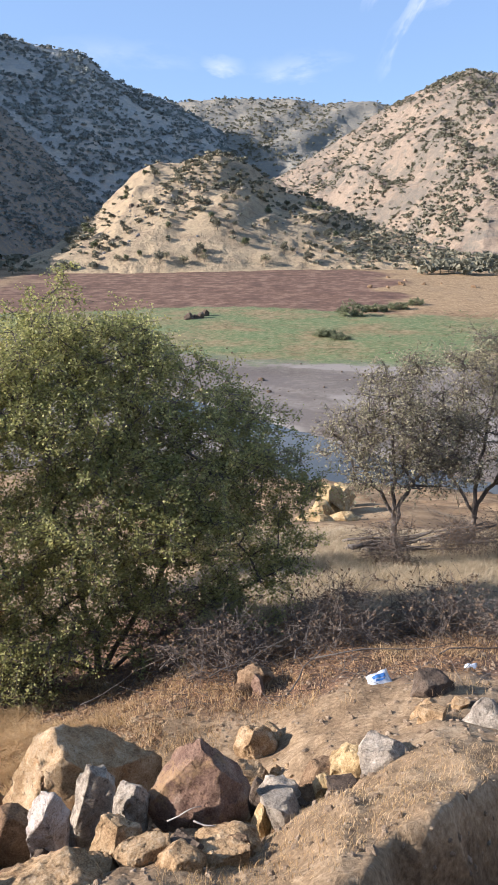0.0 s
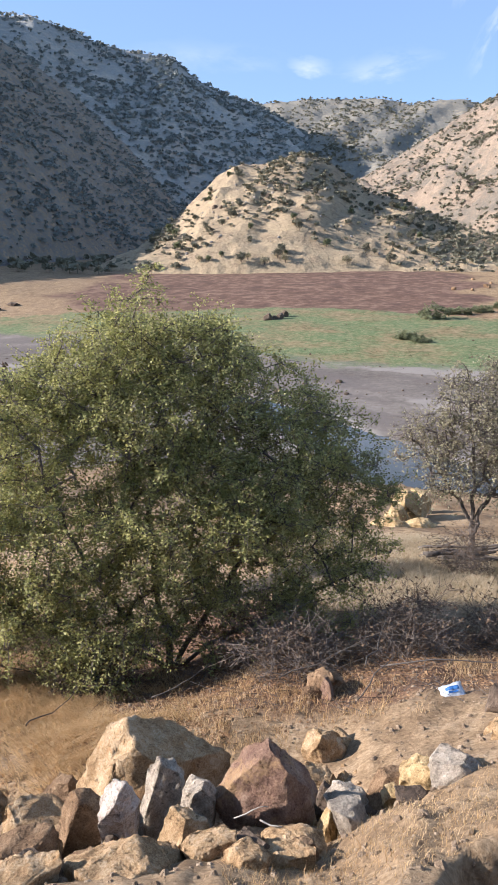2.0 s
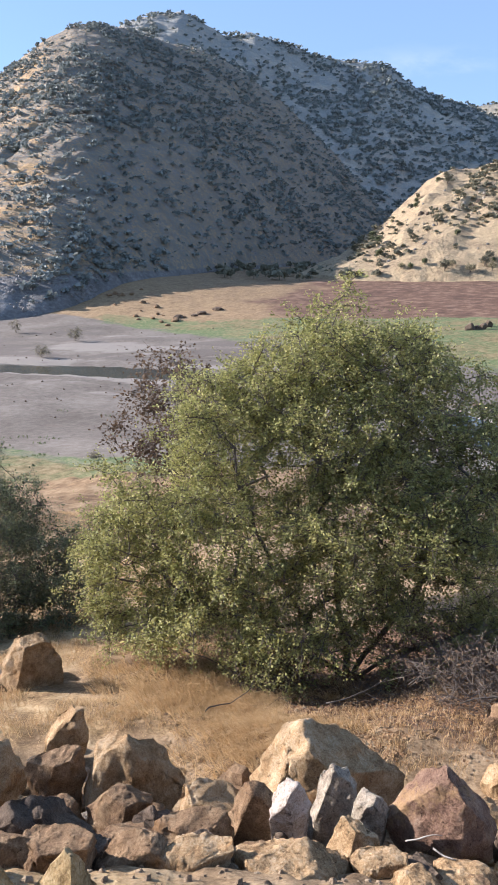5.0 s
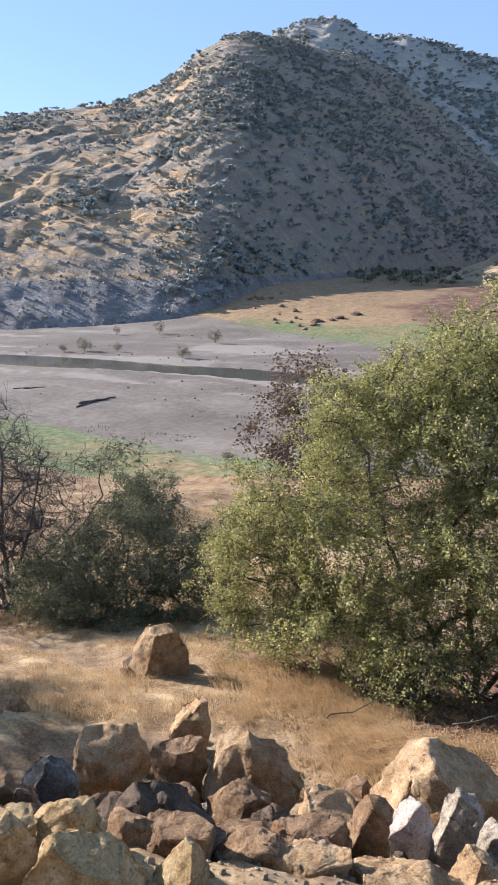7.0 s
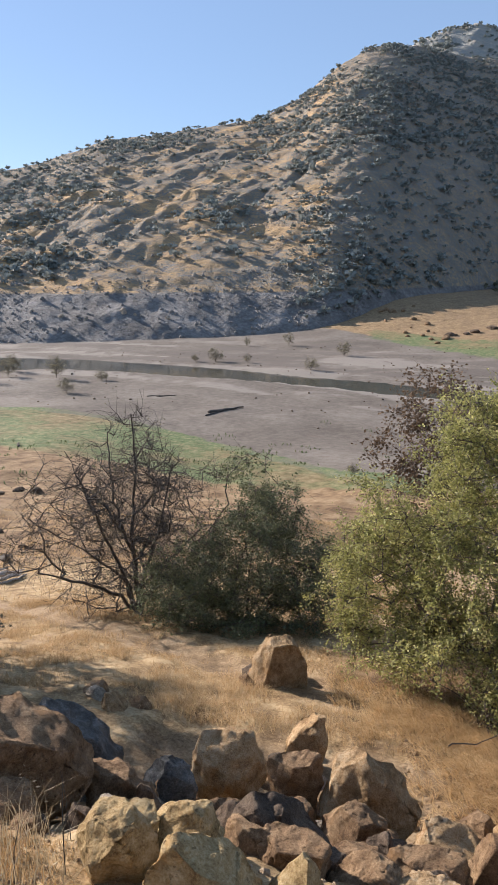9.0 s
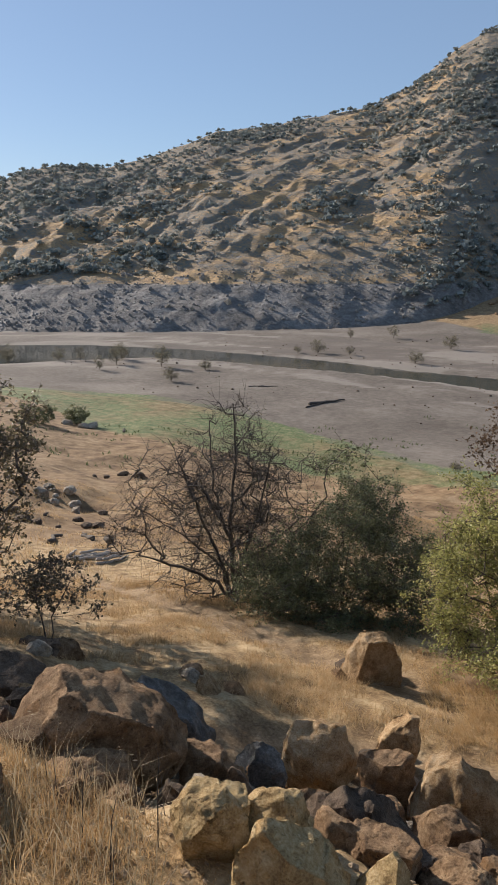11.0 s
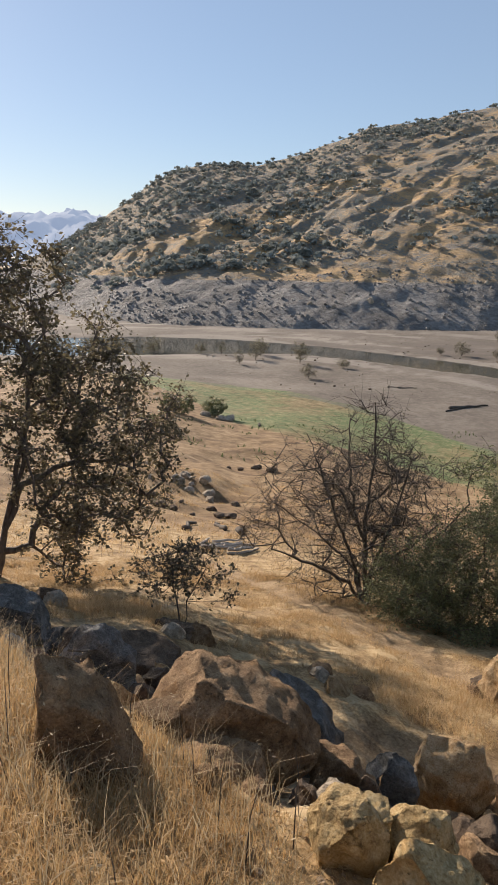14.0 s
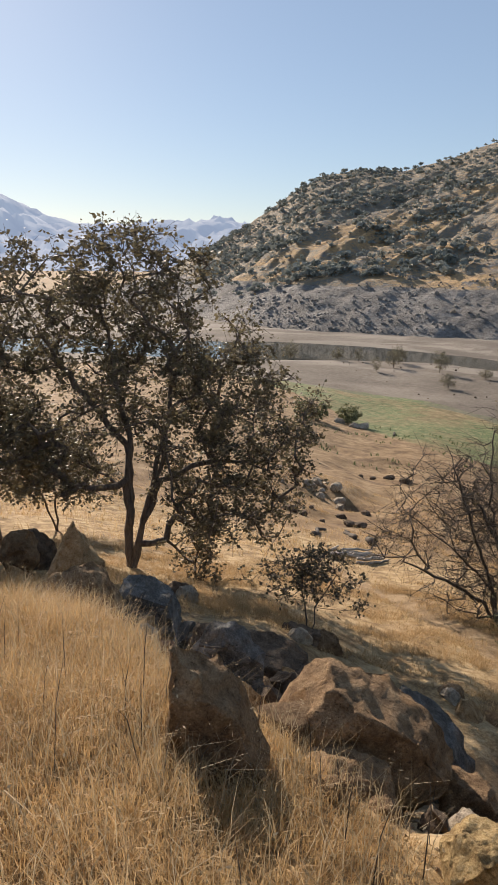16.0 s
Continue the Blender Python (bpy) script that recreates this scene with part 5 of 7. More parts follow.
# the broad live oak above the rock pile
OAK_AZ = 13.0
woody("live_oak_tree", on_ground(OAK_AZ, 8.4),
      [[facing(OAK_AZ, -0.1, 0, 0.6), facing(OAK_AZ, -0.25, 0.1, 1.6), facing(OAK_AZ, -0.1, 0.2, 3.2), facing(OAK_AZ, -0.2, 0.2, 4.3)],
       [facing(OAK_AZ, 0.3, 0, 0.5), facing(OAK_AZ, 0.9, 0.0, 1.4), facing(OAK_AZ, 1.5, 0.1, 2.6)],
       [facing(OAK_AZ, -0.4, -0.1, 0.5), facing(OAK_AZ, -1.0, -0.2, 1.5), facing(OAK_AZ, -1.5, 0, 2.8)],
       [facing(OAK_AZ, 0.5, -0.2, 0.35), facing(OAK_AZ, 1.5, -0.3, 0.9), facing(OAK_AZ, 2.4, -0.2, 1.3)],
       [facing(OAK_AZ, -0.5, -0.2, 0.35), facing(OAK_AZ, -1.6, -0.3, 0.8), facing(OAK_AZ, -2.5, -0.2, 1.5)]],
      lobes(OAK_AZ, [(-0.15, 0.2, 4.62, 0.3, 0.35, 0.45), (-0.3, 0.2, 4.4, 0.45, 0.4, 0.4), (-0.1, 0.2, 4.3, 0.5, 0.5, 0.4), (-0.55, 0.2, 4.05, 0.65, 0.8, 0.55), (0.35, 0.2, 4.0, 0.7, 0.8, 0.5), (1.15, 0.2, 3.6, 0.75, 0.8, 0.5),
                     (-1.2, 0.1, 3.7, 0.7, 0.8, 0.55), (-1.75, 0.1, 3.15, 0.8, 0.9, 0.65), (1.75, 0.1, 2.85, 0.85, 0.9, 0.6), (0.0, 0.2, 3.2, 1.3, 1.2, 0.8),
                     (-2.4, 0.0, 2.45, 0.75, 0.8, 0.6), (-2.8, -0.1, 1.8, 0.7, 0.7, 0.55), (-3.05, -0.2, 1.1, 0.6, 0.6, 0.45), (-3.35, -0.2, 1.0, 0.45, 0.5, 0.3), (-3.1, -0.1, 1.6, 0.5, 0.5, 0.4), (-2.5, -0.3, 0.8, 0.7, 0.7, 0.4),
                     (2.2, 0.1, 2.25, 0.65, 0.7, 0.55), (2.3, 0.0, 1.5, 0.55, 0.7, 0.45), (1.9, -0.2, 1.05, 0.75, 0.7, 0.4), (-1.4, -0.4, 1.95, 1.1, 1.0, 0.85),
                     (0.2, -0.4, 2.1, 1.3, 1.0, 0.85), (1.1, -0.2, 2.2, 0.9, 1.0, 0.75), (-1.7, -0.6, 1.0, 0.95, 0.8, 0.5), (-0.7, -0.8, 1.0, 0.8, 0.7, 0.5),
                     (0.5, -0.6, 1.15, 0.9, 0.7, 0.5), (-1.2, -0.8, 0.5, 0.8, 0.6, 0.35), (1.25, -0.5, 0.8, 0.7, 0.6, 0.3)]),
      101, "bushy live oak with small yellow-green leaves above the rocks", "tree", limbs=1500, leaves=216, leaf_size=0.021, clump=0.15, leaf_mat=OAK_LEAF, twig_count=6, tip=0.0056, hollow=0.4,
      twig_len=0.27, gaps=0.12, level=0.1)

# two thin brown-leaved oaks on the lip of the bank
for az, r, seed, tall, lean, wide in ((-12.1, 14.2, 111, 4.3, 0.35, 1.0), (-18.3, 15.6, 112, 4.9, -0.25, 1.15)):
    woody("blue_oak_tree", on_ground(az, r),
          [[facing(az, -0.02, 0, 0.9), facing(az, -0.1 * lean, 0, 1.6), facing(az, -0.5 * lean, 0.1, tall * 0.62), facing(az, -0.9 * lean, 0.1, tall * 0.9)],
           [facing(az, -0.02, 0, 0.85), facing(az, -0.7, 0.1, 1.75), facing(az, -1.2, 0.1, 2.4)], [facing(az, 0.05, 0, 1.0), facing(az, 0.6, 0, 2.0), facing(az, 0.9, 0.1, tall * 0.68)]],
          lobes(az, [(-0.1, 0.1, tall * 0.72, 0.95 * wide, 1.0, tall * 0.24), (-0.95 * wide, 0.1, tall * 0.52, 0.75, 0.8, 0.75), (0.9 * wide, 0.1, tall * 0.55, 0.75, 0.8, 0.9),
                     (0.1, 0, tall * 0.42, 1.3 * wide, 0.9, 0.55), (0.2, 0, tall * 0.9, 0.5, 0.5, 0.4)]),
          seed, "sparse oak with dry brown leaves and dark limbs on the bank", "tree", limbs=330, leaves=64, leaf_size=0.032, clump=0.22, leaf_mat=BROWN_LEAF, twig_count=8,
          twig_len=0.32, tip=0.0095, gaps=0.2, hollow=0.15, group="brown oaks on the bank", bare=0.1)

# a rust-leaved tree behind the live oak
az = 27.0
woody("rusty_oak_tree", on_ground(az, 12.8), [[facing(az, 0, 0, 1.5), facing(az, -0.1, 0, 3.2)], [facing(az, 0.05, 0, 1.2), facing(az, 0.5, 0, 3.0)]],
      lobes(az, [(-0.1, 0, 4.0, 0.85, 0.8, 0.75), (-0.6, 0, 3.3, 0.7, 0.7, 0.6), (0.5, 0, 3.4, 0.8, 0.7, 0.7), (0, 0, 2.4, 1.0, 0.8, 0.7)]),
      121, "small oak with rust-brown dry leaves behind the live oak", "tree", limbs=170, leaves=50, leaf_size=0.04, clump=0.2, leaf_mat=RUST_LEAF, twig_len=0.3, tip=0.005)

# the bare tree and the dark shrubs beyond the path
az = 52.3
woody("bare_tree", on_ground(az, 12.9),
      [[facing(az, 0, 0, 0.5), facing(az, -0.05, 0.1, 1.6), facing(az, 0.08, 0.1, 2.8), facing(az, 0.05, 0.1, 3.8)], [facing(az, -0.1, 0, 0.5), facing(az, -0.5, 0, 1.5), facing(az, -0.9, 0, 2.6), facing(az, -1.15, 0, 3.2)],
       [facing(az, -0.2, 0, 0.6), facing(az, -0.9, 0, 1.3), facing(az, -1.9, 0, 2.0)], [facing(az, 0.1, 0, 0.5), facing(az, 0.45, 0, 1.6), facing(az, 0.75, 0, 2.9)],
       [facing(az, 0.15, 0, 0.6), facing(az, 0.7, 0, 1.1), facing(az, 1.4, 0, 1.7)], [facing(az, -0.3, 0, 0.35), facing(az, -1.0, -0.1, 0.7), facing(az, -1.8, 0, 0.9)],
       [facing(az, 0.0, 0, 1.0), facing(az, -0.35, 0.1, 2.2), facing(az, -0.4, 0.1, 3.5)]],
      lobes(az, [(0, 0, 2.5, 1.0, 1.0, 1.15), (-1.2, 0, 2.1, 0.9, 0.9, 0.95), (0.9, 0, 2.1, 0.75, 0.9, 0.9), (-1.8, 0, 1.2, 0.6, 0.6, 0.6), (0.1, 0, 1.2, 1.2, 1.0, 0.8), (0.1, 0, 3.6, 0.45, 0.5, 0.5),
                 (0.1, -0.2, 0.5, 0.9, 0.7, 0.45), (-0.9, -0.1, 0.8, 0.9, 0.7, 0.5)]),
      131, "leafless dark grey tree with a wide tangle of bare branches", "tree", limbs=470, leaves=28, leaf_size=0.022, clump=0.2, leaf_mat=BLUE_OAK_LEAF, bark=DEAD_BARK, twig_count=7, twig_len=0.36,
      tip=0.0086, wander=0.06, hollow=0.1, bare=0.7)
az = 43.0
woody("evergreen_shrub", on_ground(az, 11.6), [[facing(az, 0, 0, 0.6), facing(az, 0.1, 0, 1.4)], [facing(az, -0.6, 0, 0.5), facing(az, -1.0, 0, 1.0)], [facing(az, 0.6, 0, 0.5), facing(az, 1.0, 0, 1.1)]],
      lobes(az, [(0.1, 0, 1.15, 1.15, 1.0, 0.85), (-0.9, -0.1, 0.8, 0.9, 0.9, 0.75), (0.95, 0, 0.85, 0.75, 0.9, 0.75), (0.3, 0.1, 2.0, 0.7, 0.7, 0.6), (-1.3, -0.2, 0.45, 0.6, 0.7, 0.4), (0.3, -0.3, 0.4, 1.1, 0.8, 0.4), (1.5, 0.0, 0.6, 0.7, 0.8, 0.5), (-0.4, -0.4, 0.45, 0.9, 0.6, 0.4)]),
      141, "dense dark green evergreen shrub beyond the path", "shrub", limbs=430, leaves=170, leaf_size=0.023, clump=0.22, leaf_mat=SHRUB_LEAF, tip=0.005)
woody("crooked_oak_tree", on_ground(44.8, 12.4),
      [[facing(45, -0.25, 0, 0.9), facing(45, -0.3, 0, 1.7), facing(45, 0.05, 0, 2.2), facing(45, 0.0, 0, 2.7), facing(45, 0.35, 0, 3.05)], [facing(45, 0.2, 0, 0.9), facing(45, 0.6, 0, 2.0)]],
      lobes(45, [(0.35, 0, 3.0, 0.5, 0.4, 0.28), (0.0, 0, 2.75, 0.35, 0.3, 0.25), (0.8, 0, 2.2, 0.6, 0.5, 0.5), (0.9, 0, 1.5, 0.6, 0.6, 0.5)]),
      143, "thin crooked oak with tufts of leaves above a shrub", "tree", limbs=70, leaves=26, leaf_size=0.036, clump=0.18, leaf_mat=SHRUB_LEAF, tip=0.006, twig_len=0.25)

# the large oak against the light, its sapling, and brush behind it
BIG_AZ = 82.6
woody("blue_oak_tree", on_ground(BIG_AZ, 11.5),
      [[facing(BIG_AZ, 0.03, 0.00, 0.97), facing(BIG_AZ, 0.07, 0.00, 2.22), facing(BIG_AZ, -0.21, 0.14, 3.61), facing(BIG_AZ, -0.42, 0.14, 4.6)],
       [facing(BIG_AZ, 0.17, 0.00, 0.63), facing(BIG_AZ, 0.56, 0.00, 1.81), facing(BIG_AZ, 0.76, 0.14, 3.34), facing(BIG_AZ, 0.69, 0.14, 4.6)],
       [facing(BIG_AZ, 0.49, -0.07, 1.46), facing(BIG_AZ, 1.39, -0.14, 1.81), facing(BIG_AZ, 2.22, -0.14, 1.74)],
       [facing(BIG_AZ, 0.00, 0.00, 2.08), facing(BIG_AZ, -0.97, 0.00, 3.34), facing(BIG_AZ, -1.53, 0.00, 4.45)], [facing(BIG_AZ, 0.69, 0.00, 2.64), facing(BIG_AZ, 1.67, 0.00, 3.20)]],
      lobes(BIG_AZ, [(0.14, 0.14, 4.5, 1.45, 1.25, 0.95), (-1.18, 0.00, 4.31, 1.04, 1.11, 1.11), (1.18, 0.14, 3.82, 1.04, 1.11, 0.83), (2.15, 0.00, 2.43, 1.15, 1.11, 0.85), (-0.83, 0.14, 2.92, 1.25, 1.11, 0.83), (1.25, -0.28, 1.32, 1.04, 0.83, 0.90), (0.42, 0.14, 2.78, 1.39, 1.25, 0.83), (-1.67, 0.14, 3.06, 0.83, 0.97, 0.83), (2.45, 0.00, 1.35, 0.62, 0.56, 0.8), (1.95, -0.14, 0.4, 0.62, 0.56, 0.75), (0.90, -0.14, 0.83, 0.56, 0.56, 0.56), (-1.25, 0.00, 1.95, 0.69, 0.69, 0.56), (-0.14, 0.14, 5.2, 0.5, 0.49, 0.42), (-1.81, 0.00, 4.86, 0.49, 0.49, 0.49), (1.3, -0.1, 0.2, 0.6, 0.5, 0.6), (1.0, -0.1, 0.5, 0.55, 0.5, 0.5), (-1.9, 0, 2.4, 0.7, 0.7, 0.7), (-1.0, 0.1, 1.8, 0.9, 0.7, 0.5), (1.7, -0.1, 1.6, 0.95, 0.7, 0.9), (0.95, -0.1, 2.0, 0.8, 0.7, 0.6), (1.5, 0.1, 3.0, 1.0, 0.9, 0.7), (-2.2, 0, 3.6, 0.8, 0.8, 0.8), (-2.6, 0, 2.6, 0.7, 0.7, 0.6)]),
      151, "tall oak with two dark trunks and lobed leaves against the light", "tree", limbs=860, leaves=48, leaf_size=0.046, clump=0.2, leaf_mat=BLUE_OAK_LEAF, twig_count=6, twig_len=0.28, tip=0.0105, hollow=0.35, gaps=0.2)
az = 68.3
woody("oak_sapling", on_ground(az, 8.1), [[facing(az, 0.1, 0, 0.35), facing(az, 0.3, 0, 0.75)], [facing(az, -0.05, 0, 0.35), facing(az, -0.1, 0, 0.8)]],
      lobes(az, [(0.2, 0, 0.75, 0.42, 0.4, 0.28), (-0.2, 0, 0.72, 0.3, 0.3, 0.25), (0.1, 0, 1.0, 0.25, 0.25, 0.15), (0.5, 0, 0.5, 0.25, 0.25, 0.2)]),
      161, "small oak sapling with dusty leaves standing in dry grass", "tree", limbs=70, leaves=15, leaf_size=0.03, clump=0.12, leaf_mat=BLUE_OAK_LEAF, tip=0.003, twig_len=0.15)
for k, (az, r, hgt) in enumerate(((92.5, 13.0, 3.4), (88.0, 16.5, 2.4), (99.0, 12.0, 3.6))):
    woody("oak_tree", on_ground(az, r), [[facing(az, 0, 0, 1.0), facing(az, 0.1, 0, hgt * 0.8)], [facing(az, -0.3, 0, 0.9), facing(az, -0.7, 0, hgt * 0.6)]],
          lobes(az, [(0, 0, hgt * 0.75, 0.9, 0.9, hgt * 0.22), (-0.7, 0, hgt * 0.55, 0.8, 0.8, 0.6), (0.7, 0, hgt * 0.5, 0.8, 0.8, 0.6)]),
          170 + k, "dark oak in a thicket further down the bank", "tree", limbs=140, leaves=36, leaf_size=0.055, clump=0.25, leaf_mat=BLUE_OAK_LEAF, tip=0.006, group="oaks down the bank")

# dead brush and fallen twigs under the oak
for k, (x, y, w, hgt) in enumerate(((-0.3, 6.7, 1.1, 0.45), (0.9, 7.1, 1.0, 0.5), (2.2, 7.4, 1.1, 0.45), (3.0, 6.7, 0.8, 0.35), (-2.6, 7.0, 0.9, 0.4), (2.5, 12.2, 0.9, 0.9), (4.0, 13.0, 0.9, 0.8), (5.2, 13.6, 1.1, 0.9), (-0.9, 7.9, 1.4, 0.7), (4.2, 8.2, 1.0, 0.4))):
    woody("dry_brush", (x, y, gz(x, y)), [[(0.1, 0, hgt * 0.4)], [(-0.2, 0.1, hgt * 0.4)], [(0.25, -0.2, hgt * 0.3)]], [(0, 0, hgt * 0.5, w * 0.55, w * 0.5, hgt * 0.55)], 180 + k,
          "tangle of dry twigs and dead brush on the bank", "brush", limbs=70, leaves=14, leaf_size=0.026, clump=0.14, leaf_mat=RUST_LEAF, bark=BARK, tip=0.003, twig_count=7, twig_len=0.3, wander=0.09,
          hollow=0.0, group="dry brush under the trees")

# ---- things on the lake bed and the lower slope ----
DRY_BUSH_BARK = bark_material("drowned_bush_bark", (0.075, 0.06, 0.05), (0.17, 0.14, 0.12))


def drowned_bush(az, r, w, h, seed):
    woody("drowned_bush", on_ground(az, r), [[(0.1 * w, 0, 0.5 * h)], [(-0.2 * w, 0.1 * w, 0.45 * h)], [(0.25 * w, -0.1 * w, 0.4 * h)]],
          [(0, 0, h * 0.55, w * 0.42, w * 0.42, h * 0.42), (w * 0.2, 0, h * 0.4, w * 0.3, w * 0.3, h * 0.3)], seed, "bare grey-brown bush standing on the dried mud", "bush",
          limbs=80, leaves=14, leaf_size=w * 0.022, clump=w * 0.08, leaf_mat=BROWN_LEAF, bark=DRY_BUSH_BARK, tip=w * 0.0035, twig_count=8, twig_len=w * 0.13, wander=0.08, hollow=0.0,
          group="drowned bushes on the mud")


for k, (az, r, w, h) in enumerate(((57.3, 195, 6.4, 6.2), (56.6, 170, 4.6, 3.4), (53.9, 189, 4.2, 2.6), (60.8, 201, 5.6, 5.4), (45.0, 222, 5.4, 4.3), (42.5, 219, 3.2, 2.9), (39.2, 265, 4.6, 5.2),
                                   (34.9, 236, 5.6, 4.8), (37.5, 202, 5.0, 3.4), (42.5, 266, 3.4, 3.6), (68.8, 222, 6.8, 6.0), (65.1, 213, 4.6, 4.0), (62.1, 191, 3.4, 4.0), (60.4, 212, 5.8, 5.0),
                                   (73.3, 226, 7.5, 5.4), (71.6, 224, 5.0, 4.6), (46.6, 222, 3.0, 2.4), (34.0, 91, 1.9, 1.2), (63.5, 213, 3.6, 4.4), (75.6, 226, 6.0, 5.0))):
    drowned_bush(az, r, w, h, 300 + k)


def green_bush(az, r, w, h, seed, material=None):
    woody("green_bush", on_ground(az, r), [[(0, 0, 0.4 * h)], [(0.2 * w, 0, 0.35 * h)], [(-0.2 * w, 0, 0.35 * h)]],
          [(0, 0, h * 0.5, w * 0.5, w * 0.4, h * 0.5), (w * 0.25, 0, h * 0.4, w * 0.3, w * 0.3, h * 0.4), (-w * 0.3, 0, h * 0.35, w * 0.28, w * 0.3, h * 0.35)], seed,
          "leafy green bush at the edge of the weeds", "bush", limbs=60, leaves=40, leaf_size=w * 0.035, clump=w * 0.1, leaf_mat=material or SHRUB_LEAF, tip=w * 0.003, twig_len=w * 0.1,
          group="green bushes by the weeds")


for k, (az, r, w, h) in enumerate(((66.7, 101.5, 4.4, 3.0), (64.0, 107, 4.4, 3.0), (68.0, 100.5, 2.6, 3.0), (-8.0, 249, 9.0, 4.6), (-9.8, 262, 8.0, 2.6), (-11.5, 268, 7.0, 2.4), (-12.8, 280, 6.0, 2.4), (-6.2, 205, 7.0, 1.8), (-7.2, 200, 5.0, 1.6))):
    green_bush(az, r, w, h, 330 + k)

# stones of the lake bed and the lower slope
spread = random.Random(5)
for k, (az, r, w, h, m, n, wide) in enumerate(((63.0, 104, 1.6, 0.7, ROCK_GREY, 6, 2.2), (66.0, 41.5, 0.9, 0.5, ROCK_GREY, 8, 1.4), (61.4, 58.3, 0.8, 0.4, ROCK_DARK, 6, 1.2), (28.3, 284, 2.8, 1.2, ROCK_BROWN, 7, 5.0),
                                              (29.5, 296, 2.0, 0.9, ROCK_BROWN, 6, 6.0), (4.0, 248, 3.0, 2.0, ROCK_DARK, 4, 2.4), (25.5, 292, 5.0, 1.6, ROCK_DARK, 6, 9.0), (-12.5, 345, 2.6, 1.4, ROCK_BROWN, 10, 10.0),
                                              (67.5, 33.0, 0.7, 0.3, ROCK_DARK, 6, 1.6), (30.5, 330, 3.4, 1.6, ROCK_BROWN, 8, 10.0), (63.0, 33, 0.7, 0.3, ROCK_DARK, 5, 1.6), (69.0, 45, 0.8, 0.4, ROCK_GREY, 5, 2.0),
                                              (2.0, 139, 1.6, 0.7, ROCK_DARK, 10, 6.0))):
    for i in range(n):
        x, y, _ = on_ground(az, r)
        x, y = x + spread.gauss(0, wide), y + spread.gauss(0, wide)
        s = spread.uniform(0.5, 1.15)
        boulder("round" if spread.random() < 0.5 else "block", x, y, gz(x, y) - 0.25 * h * s, w * s, w * s * 0.8, h * s * 1.2, spread.uniform(0, 360), m, 500 + k * 20 + i,
                "weathered stone lying on the drained lake slope", name="stone", group="stones on the lake slope")

# pale sandstone ledge on the lip above the water
for i, (az, r, w, d, h) in enumerate(((-6.9, 28.0, 1.5, 1.2, 1.5), (-6.0, 27.0, 1.1, 0.9, 0.9), (-7.6, 29.5, 1.2, 1.0, 1.3), (-7.9, 26.0, 1.3, 0.8, 0.5), (-5.6, 25.0, 1.6, 0.9, 0.5))):
    x, y, z = on_ground(az, r)
    boulder("block", x, y, z - 0.2, w, d, h, az, ROCK_YELLOW, 700 + i, "pale sandstone block of a broken ledge above the water", name="ledge_stone", group="sandstone ledge")


def tube_through(points, r0, r1, sides=7):
    """A tapered bent stick through points."""
    bm = bmesh.new()
    rings = []
    for i, q in enumerate(points):
        q = Vector(q)
        nxt = Vector(points[min(i + 1, len(points) - 1)]) - Vector(points[max(i - 1, 0)])
        d = nxt.normalized()
        u = d.cross(Vector((0.2, 0.3, 0.9))).normalized()
        v = d.cross(u)
        rad = r0 + (r1 - r0) * i / (len(points) - 1)
        rings.append([bm.verts.new(q + (u * math.cos(6.283 * k / sides) + v * math.sin(6.283 * k / sides)) * rad * (1 + 0.15 * math.sin(k * 2.4 + i))) for k in range(sides)])
    for a, b in zip(rings, rings[1:]):
        for k in range(sides):
            bm.faces.new((a[k], a[(k + 1) % sides], b[(k + 1) % sides], b[k]))
    bm.faces.new(rings[0][::-1]), bm.faces.new(rings[-1])
    return bm


def stick(name, x, y, length, turn, r0, r1, material, label, category, rise=0.02, bend=0.08, tilt=0.0, group="", seed=0):
    rng = random.Random(seed)
    pts = []
    for i in range(7):
        f = i / 6
        px, py = x + math.cos(radians(turn)) * length * (f - 0.5), y + math.sin(radians(turn)) * length * (f - 0.5)
        px, py = px + rng.uniform(-bend, bend) * length * 0.4, py + rng.uniform(-bend, bend) * length * 0.4
        pts.append((px, py, gz(px, py) + r0 * 0.6 + rise + tilt * f))
    ob = part(name, tube_through(pts, r0, r1), material, None)
    return tagged(ob, label, category, group)


# weathered drift logs below the path, and a dark log on the mud
rng_logs = random.Random(8)
for i in range(16):
    az, r = 65.8 - 0.28 * i + rng_logs.uniform(-0.5, 0.5), 19.6 + rng_logs.uniform(-0.5, 0.7)
    x, y, _ = on_ground(az, r)
    stick("drift_log", x, y, rng_logs.uniform(0.7, 1.7), rng_logs.uniform(-45, 25) + 65 + 75, 0.05, 0.02, GREY_WOOD, "weathered grey drift log lying on the dry slope", "log", rise=rng_logs.uniform(0, 0.14), group="drift logs", seed=i)
for i, (az, r, ln, turn) in enumerate(((44.2, 142, 9.0, 80), (45.2, 139, 5.0, 100), (49.8, 162, 3.6, 60), (60.5, 101, 4.0, 150), (48.9, 161, 4.5, 45), (62.0, 24.5, 3.5, 150), (64.0, 25.5, 2.6, 160), (66.5, 24, 3.0, 150))):
    x, y, _ = on_ground(az, r)
    stick("dark_log", x, y, ln, turn, 0.035 * ln, 0.015 * ln, DEAD_BARK, "dark half-buried log on the dry lake slope", "log", bend=0.12, group="dark logs", seed=40 + i)

